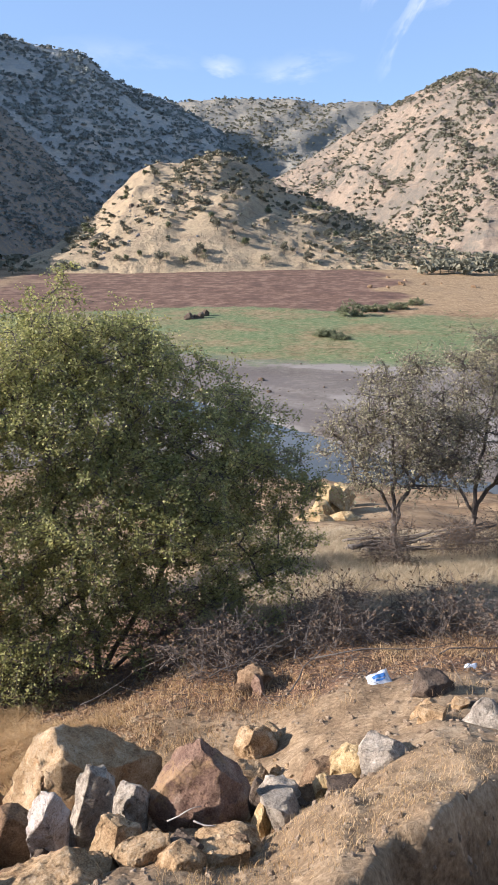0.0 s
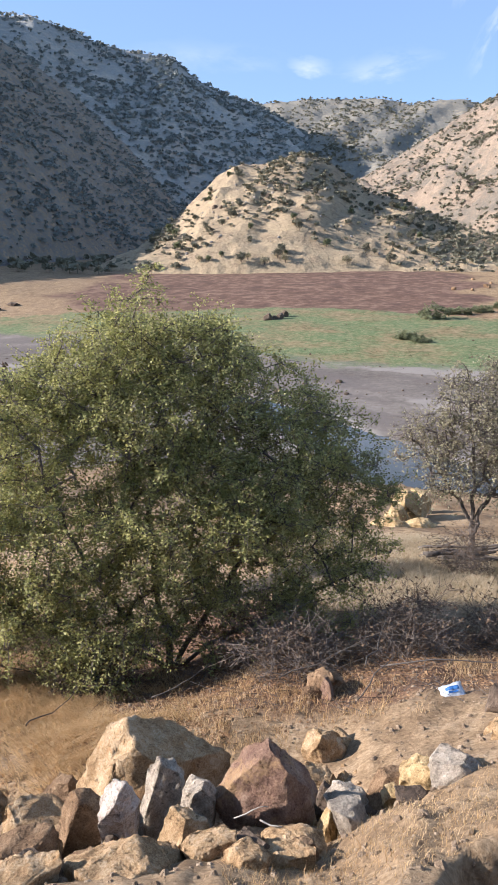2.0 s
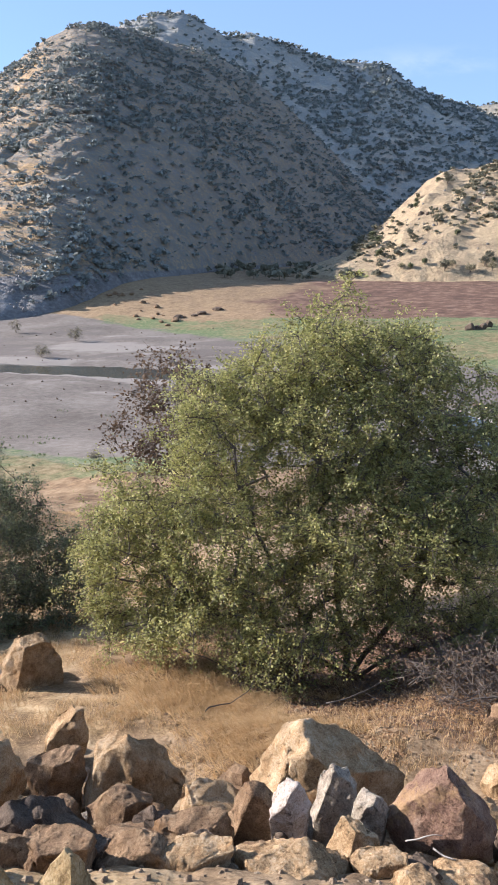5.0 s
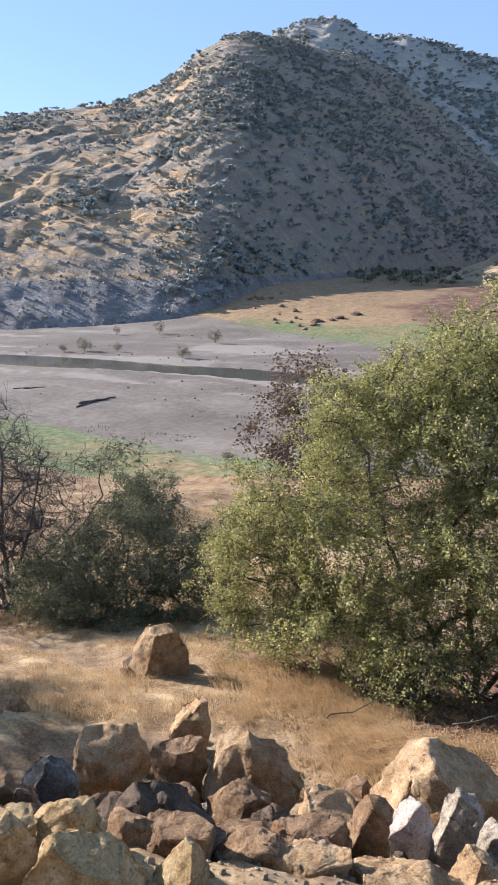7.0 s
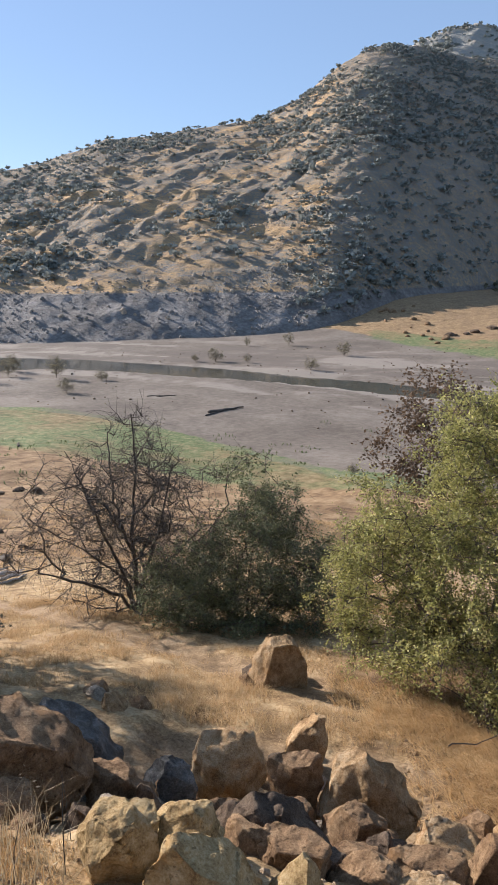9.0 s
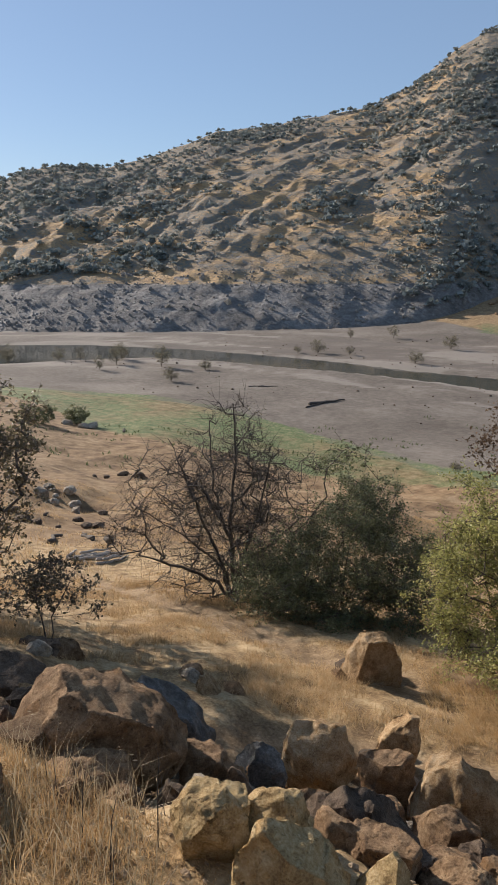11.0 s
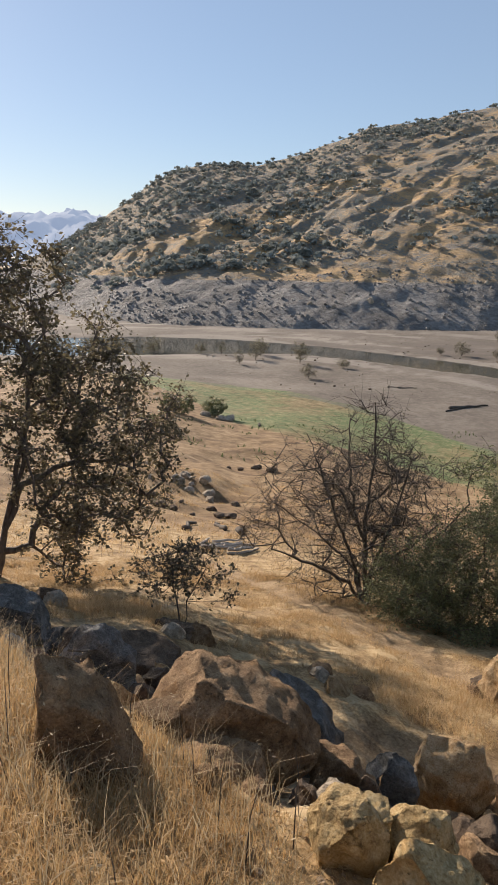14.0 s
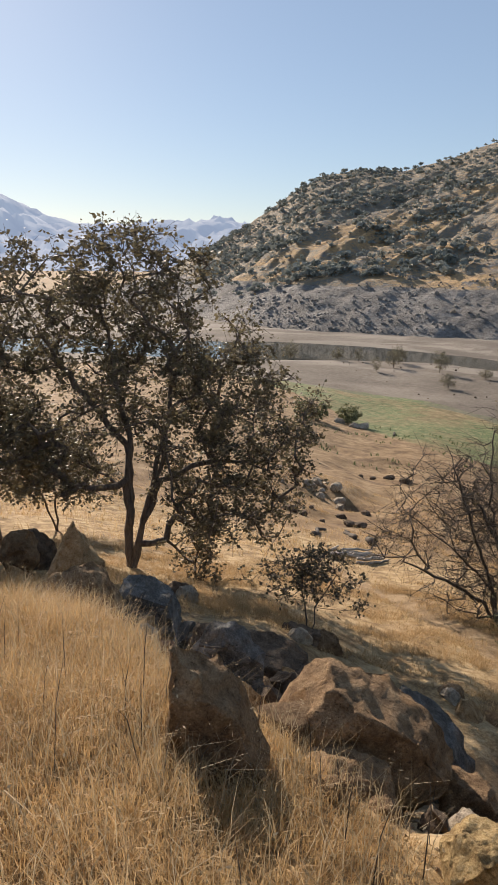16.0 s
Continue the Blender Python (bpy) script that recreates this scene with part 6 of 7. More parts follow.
# sticks among the rocks
stick("pale_stick", -0.32, 2.98, 0.17, 10, 0.0045, 0.002, GREY_WOOD, "pale dead stick caught on the rocks", "stick", rise=0.14, tilt=0.05, seed=60)
stick("pale_stick", -0.22, 2.93, 0.11, -15, 0.005, 0.003, GREY_WOOD, "pale dead stick caught on the rocks", "stick", rise=0.12, seed=61)
for i, (x, y, ln, turn, rise, tilt) in enumerate(((0.1, 6.3, 1.6, 20, 0.12, 0.25), (0.6, 6.6, 1.2, 70, 0.1, 0.3), (1.3, 6.2, 1.9, -8, 0.05, 0.1), (-1.4, 6.5, 1.0, 40, 0.08, 0.2), (-2.6, 5.9, 0.9, 60, 0.05, 0.15), (2.3, 6.3, 1.4, 15, 0.03, 0.1),
                                                  (0.5, 5.7, 0.8, 55, 0.05, 0.2), (3.2, 9.2, 1.6, 150, 0.1, 0.1), (-0.5, 6.9, 1.5, 30, 0.2, 0.45), (-4.6, 1.25, 1.3, 130, 0.25, 0.3))):
    stick("fallen_branch", x, y, ln * 0.7, turn, 0.008, 0.003, DEAD_BARK, "thin dead branch fallen on the bank", "branch", rise=rise, tilt=tilt, bend=0.12, group="fallen branches", seed=70 + i)


# heaps of dead limbs round the feet of the brown oaks
heap_rng = random.Random(19)
for i in range(26):
    az, r = (-10.6, -13.2, -16.6, -18.6)[i % 4] + heap_rng.gauss(0, 0.8), 13.9 + heap_rng.gauss(0, 0.4) + (1.4 if i % 4 > 1 else 0)
    x, y, _ = on_ground(az, r)
    stick("dead_limb", x, y, heap_rng.uniform(0.7, 1.7), heap_rng.uniform(-60, 60), heap_rng.uniform(0.025, 0.06), 0.012, DEAD_BARK, "dark dead limb heaped at the foot of an oak", "branch",
          rise=heap_rng.uniform(0, 0.2), bend=0.16, tilt=heap_rng.uniform(0.0, 0.45), group="dead limbs under the oaks", seed=200 + i)


# litter: a crumpled white wrapper with a blue panel, and a white scrap
def wrapper(x, y, w, h, turn, seed, panel):
    k = Mat("wrapper_film", 0.35)
    film = k.done(k.ramp(k.noise(30.0, 3.0, 0.6), (0.4, (0.62, 0.68, 0.76)), (0.6, (0.80, 0.83, 0.86))))
    blue = Mat("wrapper_print", 0.4)
    blue = blue.done(blue.ramp(blue.noise(40.0, 3.0), (0.4, (0.07, 0.22, 0.55)), (0.6, (0.12, 0.32, 0.66))))
    root = new("litter_wrapper")
    root.matrix_world = pose(x, y, gz(x, y) + 0.015, 14, -6, turn)

    def sheet(x0, x1, y0, y1, lift):
        bm = bmesh.new()
        nx, ny = 12, 9
        grid = []
        for i in range(nx):
            for j in range(ny):
                u, v = x0 + (x1 - x0) * i / (nx - 1), y0 + (y1 - y0) * j / (ny - 1)
                edge = 1 - max(abs(u / w * 2), abs(v / h * 2)) ** 3
                z = 0.028 * edge + 0.016 * noise.noise(Vector((u * 22, v * 22, seed))) + 0.006 * noise.noise(Vector((u * 60, v * 60, seed)))
                skew = 0.18 * v
                grid.append(bm.verts.new((u + skew, v + 0.1 * u * v / h, z + lift)))
        for i in range(nx - 1):
            for j in range(ny - 1):
                bm.faces.new((grid[i * ny + j], grid[(i + 1) * ny + j], grid[(i + 1) * ny + j + 1], grid[i * ny + j + 1]))
        bmesh.ops.solidify(bm, geom=bm.faces[:], thickness=0.003)
        return bm

    part("film", sheet(-w / 2, w / 2, -h / 2, h / 2, 0), film, root)
    if panel:
        part("print_bar", sheet(-w * 0.28, w * 0.3, -h * 0.05, h * 0.2, 0.005), blue, root, "blue printed bar")
        part("print_bar", sheet(-w * 0.2, w * 0.22, -h * 0.24, -h * 0.13, 0.005), blue, root, "blue printed bar")
    return tagged(root, "crumpled white and blue wrapper on the dirt" if panel else "small white plastic scrap on the dirt", "litter")


wrapper(1.1, 5.40, 0.21, 0.15, 20, 1, True)
wrapper(1.98, 5.72, 0.11, 0.06, -10, 2, False)

# ---- trees and brush on the hills ----
def hill_points(hill, count, rng, keep, v0=0.03, v1=1.0, az0=None, az1=None):
    """Places spread over a hillside where keep(az, v, x, y) exceeds a random draw."""
    lo, hi = hill.az.min() if az0 is None else az0, hill.az.max() if az1 is None else az1
    az, v = rng.uniform(lo, hi, count * 3), rng.uniform(v0, v1, count * 3)
    x, y, z = hill.at(az, v)
    ok = rng.random(count * 3) < keep(az, v, x, y)
    p = np.stack([x, y, z], 1)[ok][:count]
    return p


def brush_stuff(name, points, size, rng, material, label, cards=13, flat=0.75, trunk=True):
    """Many shrubs or far trees: each an uneven cluster of small leaf sprays over a short stem."""
    n = len(points)
    s = rng.uniform(size[0], size[1], n) * rng.uniform(0.8, 1.2, n)
    d = rng.normal(0, 1, (n, cards, 3))
    d /= np.linalg.norm(d, axis=2, keepdims=True)
    d[:, :, 2] = np.abs(d[:, :, 2]) * 0.9 - 0.15
    rad = rng.uniform(0.35, 1.0, (n, cards, 1))
    stretch = rng.uniform(0.75, 1.3, (n, 1, 3))
    c = points[:, None, :] + d * rad * s[:, None, None] * 0.5 * stretch * np.array([1, 1, flat]) + np.array([0, 0, 1.0]) * s[:, None, None] * 0.34
    c = c.reshape(-1, 3)
    v, f = leaf_cards(c, 1.0, rng, 1.3)
    mid = np.repeat(c, 4, 0)
    v = mid + (v - mid) * np.repeat(np.repeat(s * 0.36, cards), 4)[:, None]
    faces = f.tolist()
    if trunk:
        tv, tf = twigs(points + np.array([0, 0, 1.0]) * s[:, None] * 0.5, points - np.array([0, 0, 0.4]), (s * 0.03)[:, None])
        faces += (tf + len(v)).tolist()
        v = np.vstack([v, tv])
    ob = mesh_object(name, v, faces, material)
    return tagged(ob, label, "trees", kind="stuff")


rng = np.random.default_rng(42)


def patch(x, y, size, seed, cut, sharp=3.0):
    return np.clip((fbm(x / size, y / size, 4, seed) - cut) * sharp, 0, 1)


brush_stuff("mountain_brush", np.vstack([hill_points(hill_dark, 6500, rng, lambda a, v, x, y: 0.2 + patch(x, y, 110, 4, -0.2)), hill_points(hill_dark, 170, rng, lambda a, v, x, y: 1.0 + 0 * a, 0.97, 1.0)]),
            (4.5, 12), rng, HAZED_LEAF, "grey-green brush and oaks, paled for haze, covering the shaded mountain")
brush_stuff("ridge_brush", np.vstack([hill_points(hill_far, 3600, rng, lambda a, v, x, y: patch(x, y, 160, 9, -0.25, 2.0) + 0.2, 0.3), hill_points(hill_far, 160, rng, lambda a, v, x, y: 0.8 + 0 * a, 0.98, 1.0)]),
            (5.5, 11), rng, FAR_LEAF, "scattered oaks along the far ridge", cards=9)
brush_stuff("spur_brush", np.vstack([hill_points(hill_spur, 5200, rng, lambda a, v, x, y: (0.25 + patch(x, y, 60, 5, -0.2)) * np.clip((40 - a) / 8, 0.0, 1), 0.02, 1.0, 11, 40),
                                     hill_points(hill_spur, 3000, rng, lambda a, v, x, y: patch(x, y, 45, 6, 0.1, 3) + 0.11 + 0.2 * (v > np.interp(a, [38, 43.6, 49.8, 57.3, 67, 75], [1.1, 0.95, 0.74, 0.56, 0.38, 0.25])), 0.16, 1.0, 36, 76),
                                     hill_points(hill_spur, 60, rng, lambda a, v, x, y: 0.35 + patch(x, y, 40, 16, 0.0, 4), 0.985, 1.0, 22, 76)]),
            (1.3, 6.0), rng, HAZED_LEAF, "dark brush and small oaks on the rocky spur", cards=16)
brush_stuff("golden_slope_oaks", np.vstack([hill_points(hill_right, 3800, rng, lambda a, v, x, y: 0.18 + patch(x, y, 70, 7, 0.1, 3), 0.02, 1.0, -22, 2),
                                            hill_points(hill_right, 900, rng, lambda a, v, x, y: np.exp(-((a + 15.5 + 3 * (v - 0.3)) / 1.1) ** 2) * (v < 0.75), 0.0, 0.75, -20, -8),
                                            hill_points(hill_right, 70, rng, lambda a, v, x, y: 0.6 + 0 * a, 0.985, 1.0)]),
            (2.4, 6.0), rng, FAR_LEAF, "oaks dotted over the golden mountainside")
brush_stuff("knoll_oaks", np.vstack([hill_points(hill_mid, 620, rng, lambda a, v, x, y: 0.2 + patch(x, y, 40, 8, 0.1, 3), 0.12, 1.0, -12, 14),
                                     hill_points(hill_mid, 420, rng, lambda a, v, x, y: 0.6 * np.clip((-4 - a) / 4, 0, 1) + 0.5 * np.exp(-((a + 9) / 4) ** 2), 0.0, 1.0, -19, -3),
                                     hill_points(hill_mid, 34, rng, lambda a, v, x, y: 0.7 + 0 * a, 0.97, 1.0, -6, 3)]),
            (1.6, 4.6), rng, FAR_LEAF, "small oaks and shrubs scattered over the knoll", cards=20)


def valley_points(count, az0, az1, r0, r1):
    a, r = rng.uniform(az0, az1, count), rng.uniform(r0, r1, count)
    x, y = -np.sin(np.radians(a)) * r, np.cos(np.radians(a)) * r
    return np.stack([x, y, ground_z(x, y)], 1)


brush_stuff("canyon_trees", np.vstack([valley_points(240, -22, -11, 425, 560), valley_points(120, 10, 30, 405, 560), valley_points(40, -23, -13, 385, 425)]), (4, 9), rng, FAR_LEAF, "grey-green trees filling the mouth of the side canyon", cards=20)

# countable oaks along the foot of the knoll, each a thing
far_oaks = []
for i, (w, h, m) in enumerate(((7.0, 6.5, FAR_LEAF), (5.0, 7.5, FAR_LEAF), (6.0, 5.5, BROWN_LEAF), (4.0, 5.0, SHRUB_LEAF))):
    far_oaks.append(woody("valley_oak_tree", (0, 0, -900 - i), [[(0, 0, 0.35 * h), (0.1 * w, 0, 0.6 * h)], [(-0.15 * w, 0, 0.45 * h)]],
                          [(0, 0, h * 0.66, w * 0.42, w * 0.42, h * 0.3), (w * 0.22, 0, h * 0.52, w * 0.28, w * 0.3, h * 0.2), (-w * 0.22, 0, h * 0.5, w * 0.28, w * 0.3, h * 0.22)], 800 + i,
                          "round-crowned oak on the golden knoll" if i != 2 else "thin brownish oak on the golden knoll", "tree", limbs=46, leaves=16, leaf_size=0.42 if i != 2 else 0.3, clump=0.62, leaf_mat=m, tip=0.045, twig_count=4, twig_len=0.9,
                          group="oaks on the knoll"))
place_rng = random.Random(77)
spots = [(-4.5, 0.05, 0), (-2.7, 0.10, 0), (-1.3, 0.03, 1), (0.3, 0.12, 1), (4.0, 0.05, 0), (5.0, 0.02, 2), (6.3, 0.05, 2), (8.3, 0.06, 3), (3.4, 0.03, 2), (10.0, 0.05, 2), (-3.3, 0.12, 0), (11.6, 0.10, 0), (2.4, 0.18, 1)]
spots += [(place_rng.uniform(-9, 12.5), place_rng.uniform(0.02, 0.85), place_rng.randrange(4)) for _ in range(52)]
for i, (az, v, k) in enumerate(spots):
    x, y, z = (float(q) for q in hill_mid.at(np.array(az), np.array(v)))
    m = pose(x, y, z - 0.15, 0, 0, place_rng.uniform(0, 360)) @ Matrix.Scale(place_rng.uniform(0.55, 1.05), 4)
    if i < 4:
        far_oaks[i].matrix_basis = pose(x, y, z - 0.15)
    else:
        t = copy_thing(far_oaks[k], m)
        t.scale = [place_rng.uniform(0.5, 1.0)] * 3

# dark outcrops on the knoll
for i in range(26):
    cluster = ((1.6, 0.62), (4.5, 0.52), (5.6, 0.42), (8.5, 0.45), (-3.0, 0.6))[i % 5]
    az, v = cluster[0] + place_rng.gauss(0, 0.55), cluster[1] + place_rng.gauss(0, 0.035)
    x, y, z = (float(q) for q in hill_mid.at(np.array(az), np.array(v)))
    s = place_rng.uniform(1.6, 3.8)
    boulder("block", x, y, z - s * 0.3, s, s * 0.8, s * 0.8, place_rng.uniform(0, 360), ROCK_GREY if i % 3 else ROCK_DARK, 900 + i, "grey rock of an outcrop on the golden knoll", name="outcrop_rock", group="outcrops on the knoll")
for i in range(60):
    az = place_rng.uniform(33, 58)
    v = place_rng.uniform(0.03, 0.3) if i % 3 else place_rng.uniform(0.3, 0.8)
    x, y, z = (float(q) for q in hill_spur.at(np.array(az), np.array(v)))
    s = place_rng.uniform(1.4, 3.6)
    boulder("block", x, y, z - s * 0.35, s, s * 0.8, s * 0.8, place_rng.uniform(0, 360), ROCK_GREY, 940 + i, "pale grey rock jutting from the mountain spur", name="outcrop_rock", group="outcrops on the spur")

# ---- grass, litter and gravel ----
def polar_points(count, az0, az1, r0, r1, keep=None, seed=0):
    g = np.random.default_rng(seed)
    a = g.uniform(az0, az1, count)
    r = np.sqrt(g.uniform(r0 ** 2, r1 ** 2, count))
    x, y = -np.sin(np.radians(a)) * r, np.cos(np.radians(a)) * r
    if keep is not None:
        ok = g.random(count) < keep(a, r, x, y)
        x, y = x[ok], y[ok]
    return np.stack([x, y, ground_z(x, y) - 0.01], 1)


def tufted(points, per, spread, seed):
    g = np.random.default_rng(seed)
    q = np.repeat(points, per, 0) + np.concatenate([g.normal(0, spread, (len(points) * per, 2)), np.zeros((len(points) * per, 1))], 1)
    q[:, 2] = ground_z(q[:, 0], q[:, 1]) - 0.01
    return q


def grass_stuff(name, points, height, width, material, label, lean=0.35, wind=(0.0, 0.0), seed=0):
    v, f = blades(points, height, width, np.random.default_rng(seed), lean, wind)
    return tagged(mesh_object(name, v, f, material), label, "grass", kind="stuff")


def rock_line(a):
    """How far the turf reaches before the rocks begin."""
    return np.interp(a, [40, 50, 58, 66, 72, 78, 84, 90, 100], [2.2, 2.4, 2.7, 3.05, 3.3, 4.0, 4.8, 6.0, 8.0])


g1 = polar_points(150000, 44, 112, 0.9, 7.5, lambda a, r, x, y: (r < rock_line(a) + 0.1 * fbm(x * 2, y * 2, 2, 4)) * np.clip(0.25 + (a - 52) / 12, 0.1, 1) * np.clip(1.25 - 0.1 * r, 0.3, 1), 1)
grass_stuff("tall_dry_grass", g1, (0.22 + 0.10 * fbm(g1[:, 0] * 1.2, g1[:, 1] * 1.2, 2, 6)) * np.clip((np.degrees(np.arctan2(-g1[:, 0], g1[:, 1])) - 59) / 14, 0.16, 1), 0.0042, DRY_GRASS, "tall golden dry grass on the upper bank", 0.5, (0.16, -0.05), 2)
g2 = polar_points(9000, 62, 112, 0.9, 6.5, lambda a, r, x, y: (r < rock_line(a)) * 0.8, 3)
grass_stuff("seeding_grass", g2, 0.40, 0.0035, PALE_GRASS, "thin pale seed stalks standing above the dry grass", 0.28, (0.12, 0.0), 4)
heads = g2[::8] + np.array([0.02, 0, 0.36])
hv, hf = leaf_cards(heads + np.random.default_rng(6).normal(0, 0.03, heads.shape), 0.006, np.random.default_rng(5), 3.0)
tagged(mesh_object("grass_seed_heads", hv, hf, PALE_GRASS), "pale seed heads of the dry grass", "grass", kind="stuff")
stalk = polar_points(70, 60, 100, 1.1, 4.0, lambda a, r, x, y: (r < rock_line(a)) * 1.0, 7)
grass_stuff("dead_weed_stalks", stalk, 0.52, 0.006, DEAD_BARK, "dark dead weed stalks in the dry grass", 0.15, (0, 0), 8)

g3 = polar_points(11000, -26, 9, 1.3, 3.7, lambda a, r, x, y: np.clip(1.1 * np.exp(-((r - 2.75 + 0.03 * (a + 10)) / 0.42) ** 2) + 0.12 + 0.5 * fbm(x * 1.5, y * 1.5, 2, 14), 0, 1) * (((x - 0.17) * 0.71 - (y - 1.95) * 0.70 < 0.02) | (r < 1.1)), 9)
grass_stuff("bank_grass", g3, 0.05, 0.0028, DRY_GRASS, "short dry grass along the dirt bank", 0.5, (0.1, -0.1), 10)
pts = polar_points(1500, -26, 24, 3.6, 7.4, lambda a, r, x, y: patch(x, y, 0.8, 15, 0.05, 4) * 0.9 + 0.04, 11)
grass_stuff("dirt_slope_tufts", tufted(pts, 14, 0.05, 12), 0.10, 0.004, DRY_GRASS, "small dry tufts on the dirt slope", 0.45, (0, 0), 13)
pts = polar_points(9000, -30, 4, 8.2, 19, lambda a, r, x, y: np.clip(0.8 + 0.5 * fbm(x, y, 2, 18), 0, 1), 14)
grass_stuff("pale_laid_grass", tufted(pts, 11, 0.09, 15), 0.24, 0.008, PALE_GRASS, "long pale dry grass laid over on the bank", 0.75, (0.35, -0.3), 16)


def off_path(a, r, x, y):
    p, w = path_line(a)
    return np.clip(1 - 1.1 * np.exp(-((r - p) / (w * 1.3)) ** 2), 0, 1) * np.clip(0.45 + 1.6 * fbm(x * 1.3, y * 1.3, 3, 20), 0.02, 1) * (r > np.interp(a, [20, 45, 60, 75, 90], [5.6, 6.4, 7.2, 7.2, 8.0]))


pts = polar_points(19000, 20, 100, 5.2, 15, off_path, 17)
grass_stuff("meadow_grass", tufted(pts, 13, 0.06, 18), 0.13 + 0.08 * fbm(np.repeat(pts[:, 0], 13), np.repeat(pts[:, 1], 13), 2, 8), 0.005, MEADOW_GRASS, "short golden grass beside the trodden path", 0.6, (0.15, -0.15), 19)
pts = polar_points(4600, 10, 36, 4.7, 8.4, lambda a, r, x, y: np.clip(np.exp(-((a - 24) / 5.0) ** 2 - ((r - 6.7) / 1.1) ** 2) + 0.75 * np.exp(-((a - 19) / 6.5) ** 2 - ((r - 5.4) / 0.5) ** 2) + 0.25 * fbm(x * 1.6, y * 1.6, 2, 27), 0, 1), 21)
grass_stuff("long_meadow_grass", tufted(pts, 16, 0.05, 22), 0.17 + 0.08 * fbm(np.repeat(pts[:, 0], 16) * 1.5, np.repeat(pts[:, 1], 16) * 1.5, 2, 9), 0.006, DRY_GRASS, "long golden grass laid over below the oak", 0.55, (-0.45, -0.6), 23)
pts = polar_points(7000, 26, 104, 14, 48, lambda a, r, x, y: np.clip(0.5 + 0.9 * fbm(x * 0.25, y * 0.25, 3, 25), 0.02, 1), 24)
grass_stuff("slope_grass", tufted(pts, 9, 0.16, 26), 0.20, 0.016, DRY_GRASS, "sparse dry grass tufts down the slope", 0.6, (0.1, -0.1), 27)
pts = polar_points(5200, -25, 80, 66, 300, lambda a, r, x, y: np.clip(0.6 * np.exp(-((r - np.interp(a, [30, 45, 60, 72], [100, 101, 98, 85])) / 20) ** 2) * (a > 26) * (a < 74) + 0.5 * (r > 180) * (r < 268) * (a < 18), 0, 1) * patch(x, y, 14, 41, -0.25, 2.5), 28)
GREEN_WEED = leaf_material("green_weed", (0.075, 0.10, 0.045), (0.14, 0.165, 0.075), (0.25, 0.245, 0.12), 0.25, 0.7)
grass_stuff("green_weeds", tufted(pts, 9, 0.7, 29), 0.5, 0.16, GREEN_WEED, "low green weeds growing on the moist lake bed", 0.6, (0, 0), 30)

# leaf litter under the oak and brush
lit = np.vstack([polar_points(30000, -10, 30, 5.0, 9.6, lambda a, r, x, y: np.clip(np.exp(-(((x + 2.0) / 2.6) ** 2 + ((y - 7.2) / 1.7) ** 2)) * 1.2, 0, 1), 31), polar_points(20000, -20, 4, 5.8, 9.0, lambda a, r, x, y: 0.5 + 0 * a, 32), polar_points(9000, 8, 24, 4.9, 6.6, lambda a, r, x, y: patch(x, y, 0.5, 33, 0.0, 3) * 0.8 + 0.1, 46)])
lit[:, 2] += 0.02
lv, lf = leaf_cards(lit, 0.022, np.random.default_rng(33), 1.5)
lv[:, 2] = np.repeat(lit[:, 2], 4) + (lv[:, 2] - np.repeat(lit[:, 2], 4)) * 0.45
tagged(mesh_object("leaf_litter", lv, lf, LITTER_LEAF), "brown and rust leaf litter under the oak", "leaf litter", kind="stuff")
st = polar_points(2600, -22, 30, 5.3, 9.5, lambda a, r, x, y: ((a < 8) | (r > 6.3)) * np.clip(0.35 + 0.6 * np.exp(-(((x - 0.6) / 2.2) ** 2 + ((y - 7.0) / 1.2) ** 2)), 0, 1), 34)
g = np.random.default_rng(35)
ends = st + np.concatenate([g.normal(0, 0.16, (len(st), 2)), np.abs(g.normal(0, 0.05, (len(st), 1)))], 1)
tv, tf = twigs(ends, st + np.array([0, 0, 0.02]), 0.0035)
tagged(mesh_object("fallen_twigs", tv, tf, DEAD_BARK), "thin dry twigs fallen among leaf litter", "twigs", kind="stuff")


def pebble_stuff(name, points, size, material, label, seed):
    """Loose stones: small uneven polyhedra half sunk in the ground."""
    g = np.random.default_rng(seed)
    bm = bmesh.new()
    bmesh.ops.create_icosphere(bm, subdivisions=1, radius=1)
    base = np.array([v.co[:] for v in bm.verts])
    tri = np.array([[v.index for v in f.verts] for f in bm.faces])
    bm.free()
    n, m = len(points), len(base)
    s = size[0] * (size[1] / size[0]) ** (g.random(n) ** 2.2)
    v = base[None] * g.uniform(0.82, 1.16, (n, m, 1)) * g.uniform(0.6, 1.2, (n, 1, 3)) * s[:, None, None] * 0.5
    v = v + points[:, None] + np.array([0, 0, 0.12]) * s[:, None, None]
    return tagged(mesh_object(name, v.reshape(-1, 3), (np.arange(n)[:, None, None] * m + tri[None]).reshape(-1, 3), material), label, "gravel", kind="stuff")


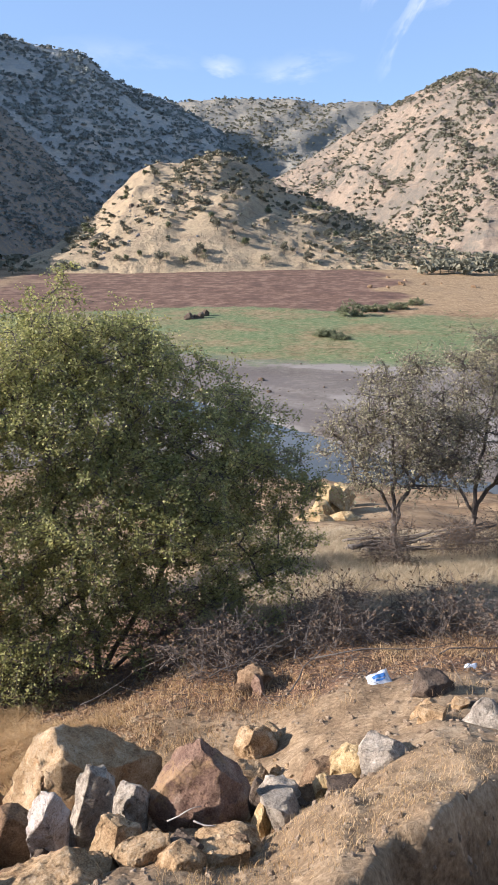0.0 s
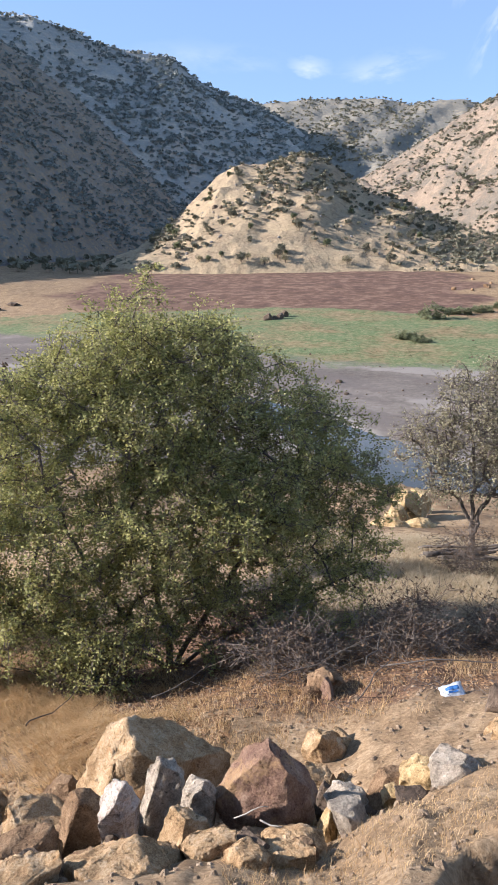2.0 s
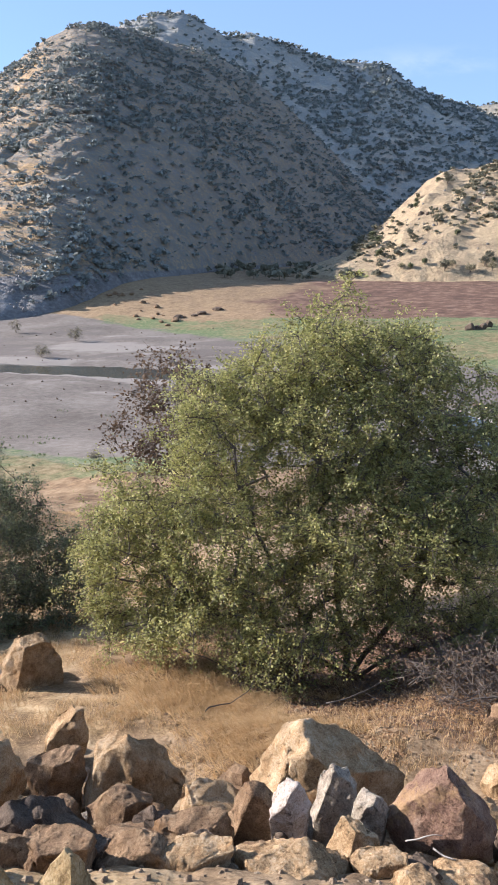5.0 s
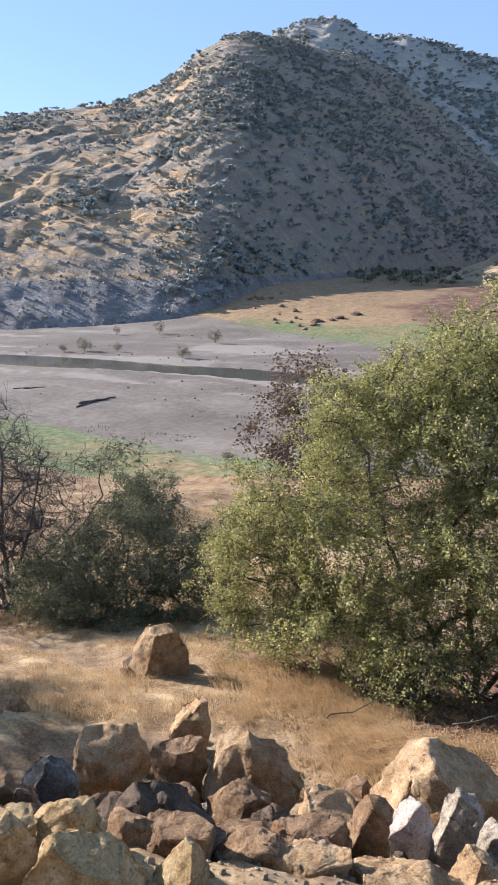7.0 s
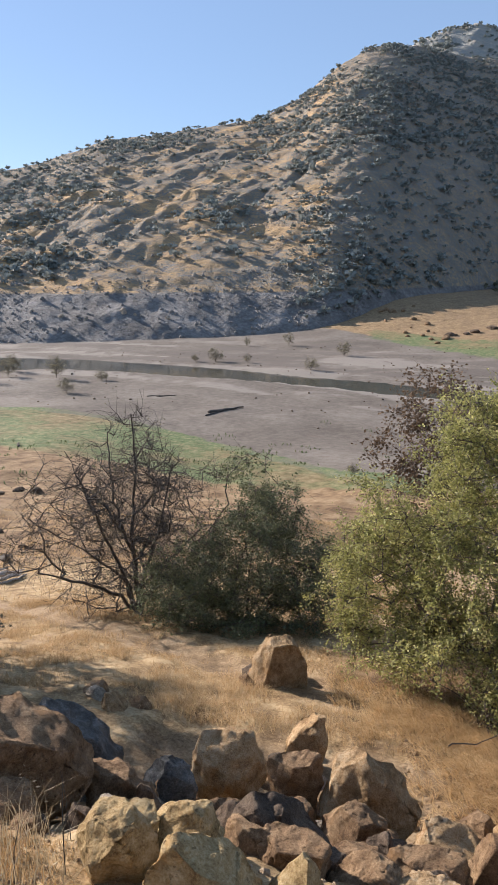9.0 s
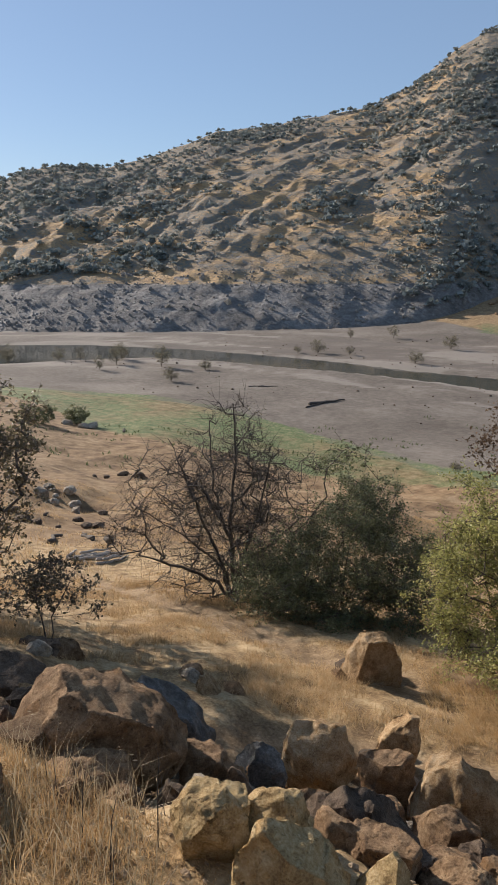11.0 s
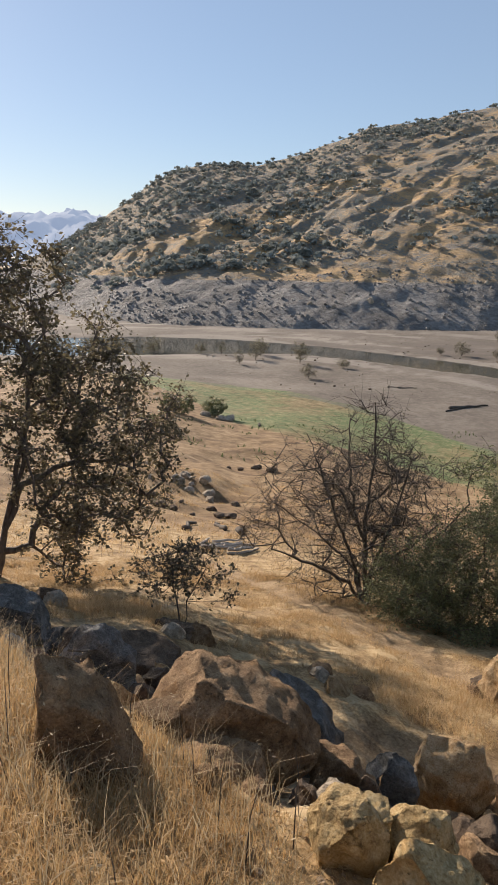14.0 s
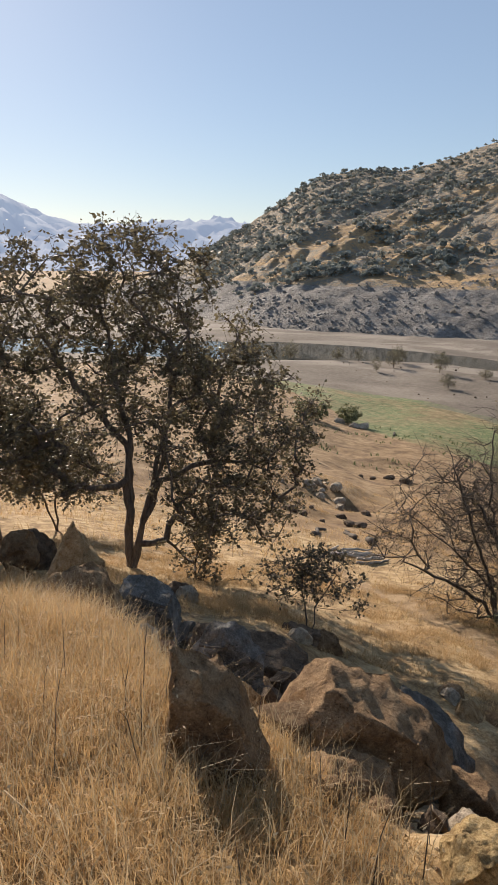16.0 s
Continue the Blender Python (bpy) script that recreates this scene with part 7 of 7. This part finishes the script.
GRAVEL = rock_material("gravel", (0.17, 0.115, 0.07), (0.30, 0.215, 0.135), (0.46, 0.36, 0.25), (0.22, 0.13, 0.07), 0.6)
pebble_stuff("gravel", polar_points(11000, -25, 30, 1.5, 7.5, lambda a, r, x, y: 0.75 + 0 * a, 36), (0.007, 0.06), GRAVEL, "loose gravel on the dirt bank", 37)
pebble_stuff("pile_rubble", polar_points(2600, -4, 88, 2.3, 6.6, lambda a, r, x, y: np.exp(-((r - np.interp(a, [0, 15, 30, 45, 60, 80], [3.7, 3.6, 4.0, 3.8, 4.2, 5.4])) / 0.75) ** 2), 38), (0.03, 0.15), ROCK_TAN, "broken rubble between the boulders", 39)
pebble_stuff("edge_gravel", polar_points(9000, 24, 78, 1.8, 4.4, lambda a, r, x, y: np.exp(-((r - 2.95) / 0.6) ** 2), 40), (0.008, 0.05), GRAVEL, "crumbly gravel along the edge of the bank", 41)
pebble_stuff("path_gravel", polar_points(4200, 10, 75, 5, 16, lambda a, r, x, y: np.exp(-((r - path_line(a)[0]) / (path_line(a)[1] * 2)) ** 2) + 0.04, 42), (0.008, 0.045), GRAVEL, "small stones scattered on the path", 43)
pebble_stuff("mud_clods", polar_points(2600, -24, 80, 105, 265, lambda a, r, x, y: patch(x, y, 22, 51, 0.0, 3) * 0.8 + 0.02, 44), (0.15, 0.75), ROCK_DARK, "dark clods and stones strewn over the mud", 45)
HILL_ROCK = rock_material("hill_rock", (0.12, 0.11, 0.10), (0.24, 0.22, 0.195), (0.38, 0.355, 0.32), (0.20, 0.15, 0.10), 0.58)
shore = hill_points(hill_spur, 1500, rng, lambda a, v, x, y: 0.25 + patch(x, y, 30, 61, -0.2, 2), 0.0, 0.13, 33, 72)
pebble_stuff("shore_rocks", shore, (0.5, 2.2), HILL_ROCK, "pale washed rocks strewn over the old shore", 46)
crag = np.vstack([hill_points(hill_spur, 700, rng, lambda a, v, x, y: patch(x, y, 40, 62, 0.15, 4), 0.12, 0.9, 33, 74), hill_points(hill_mid, 120, rng, lambda a, v, x, y: patch(x, y, 25, 63, 0.2, 4), 0.1, 0.95, -8, 12)])
pebble_stuff("hillside_rocks", crag, (0.6, 2.4), HILL_ROCK, "grey rocks breaking through the dry hillside", 47)
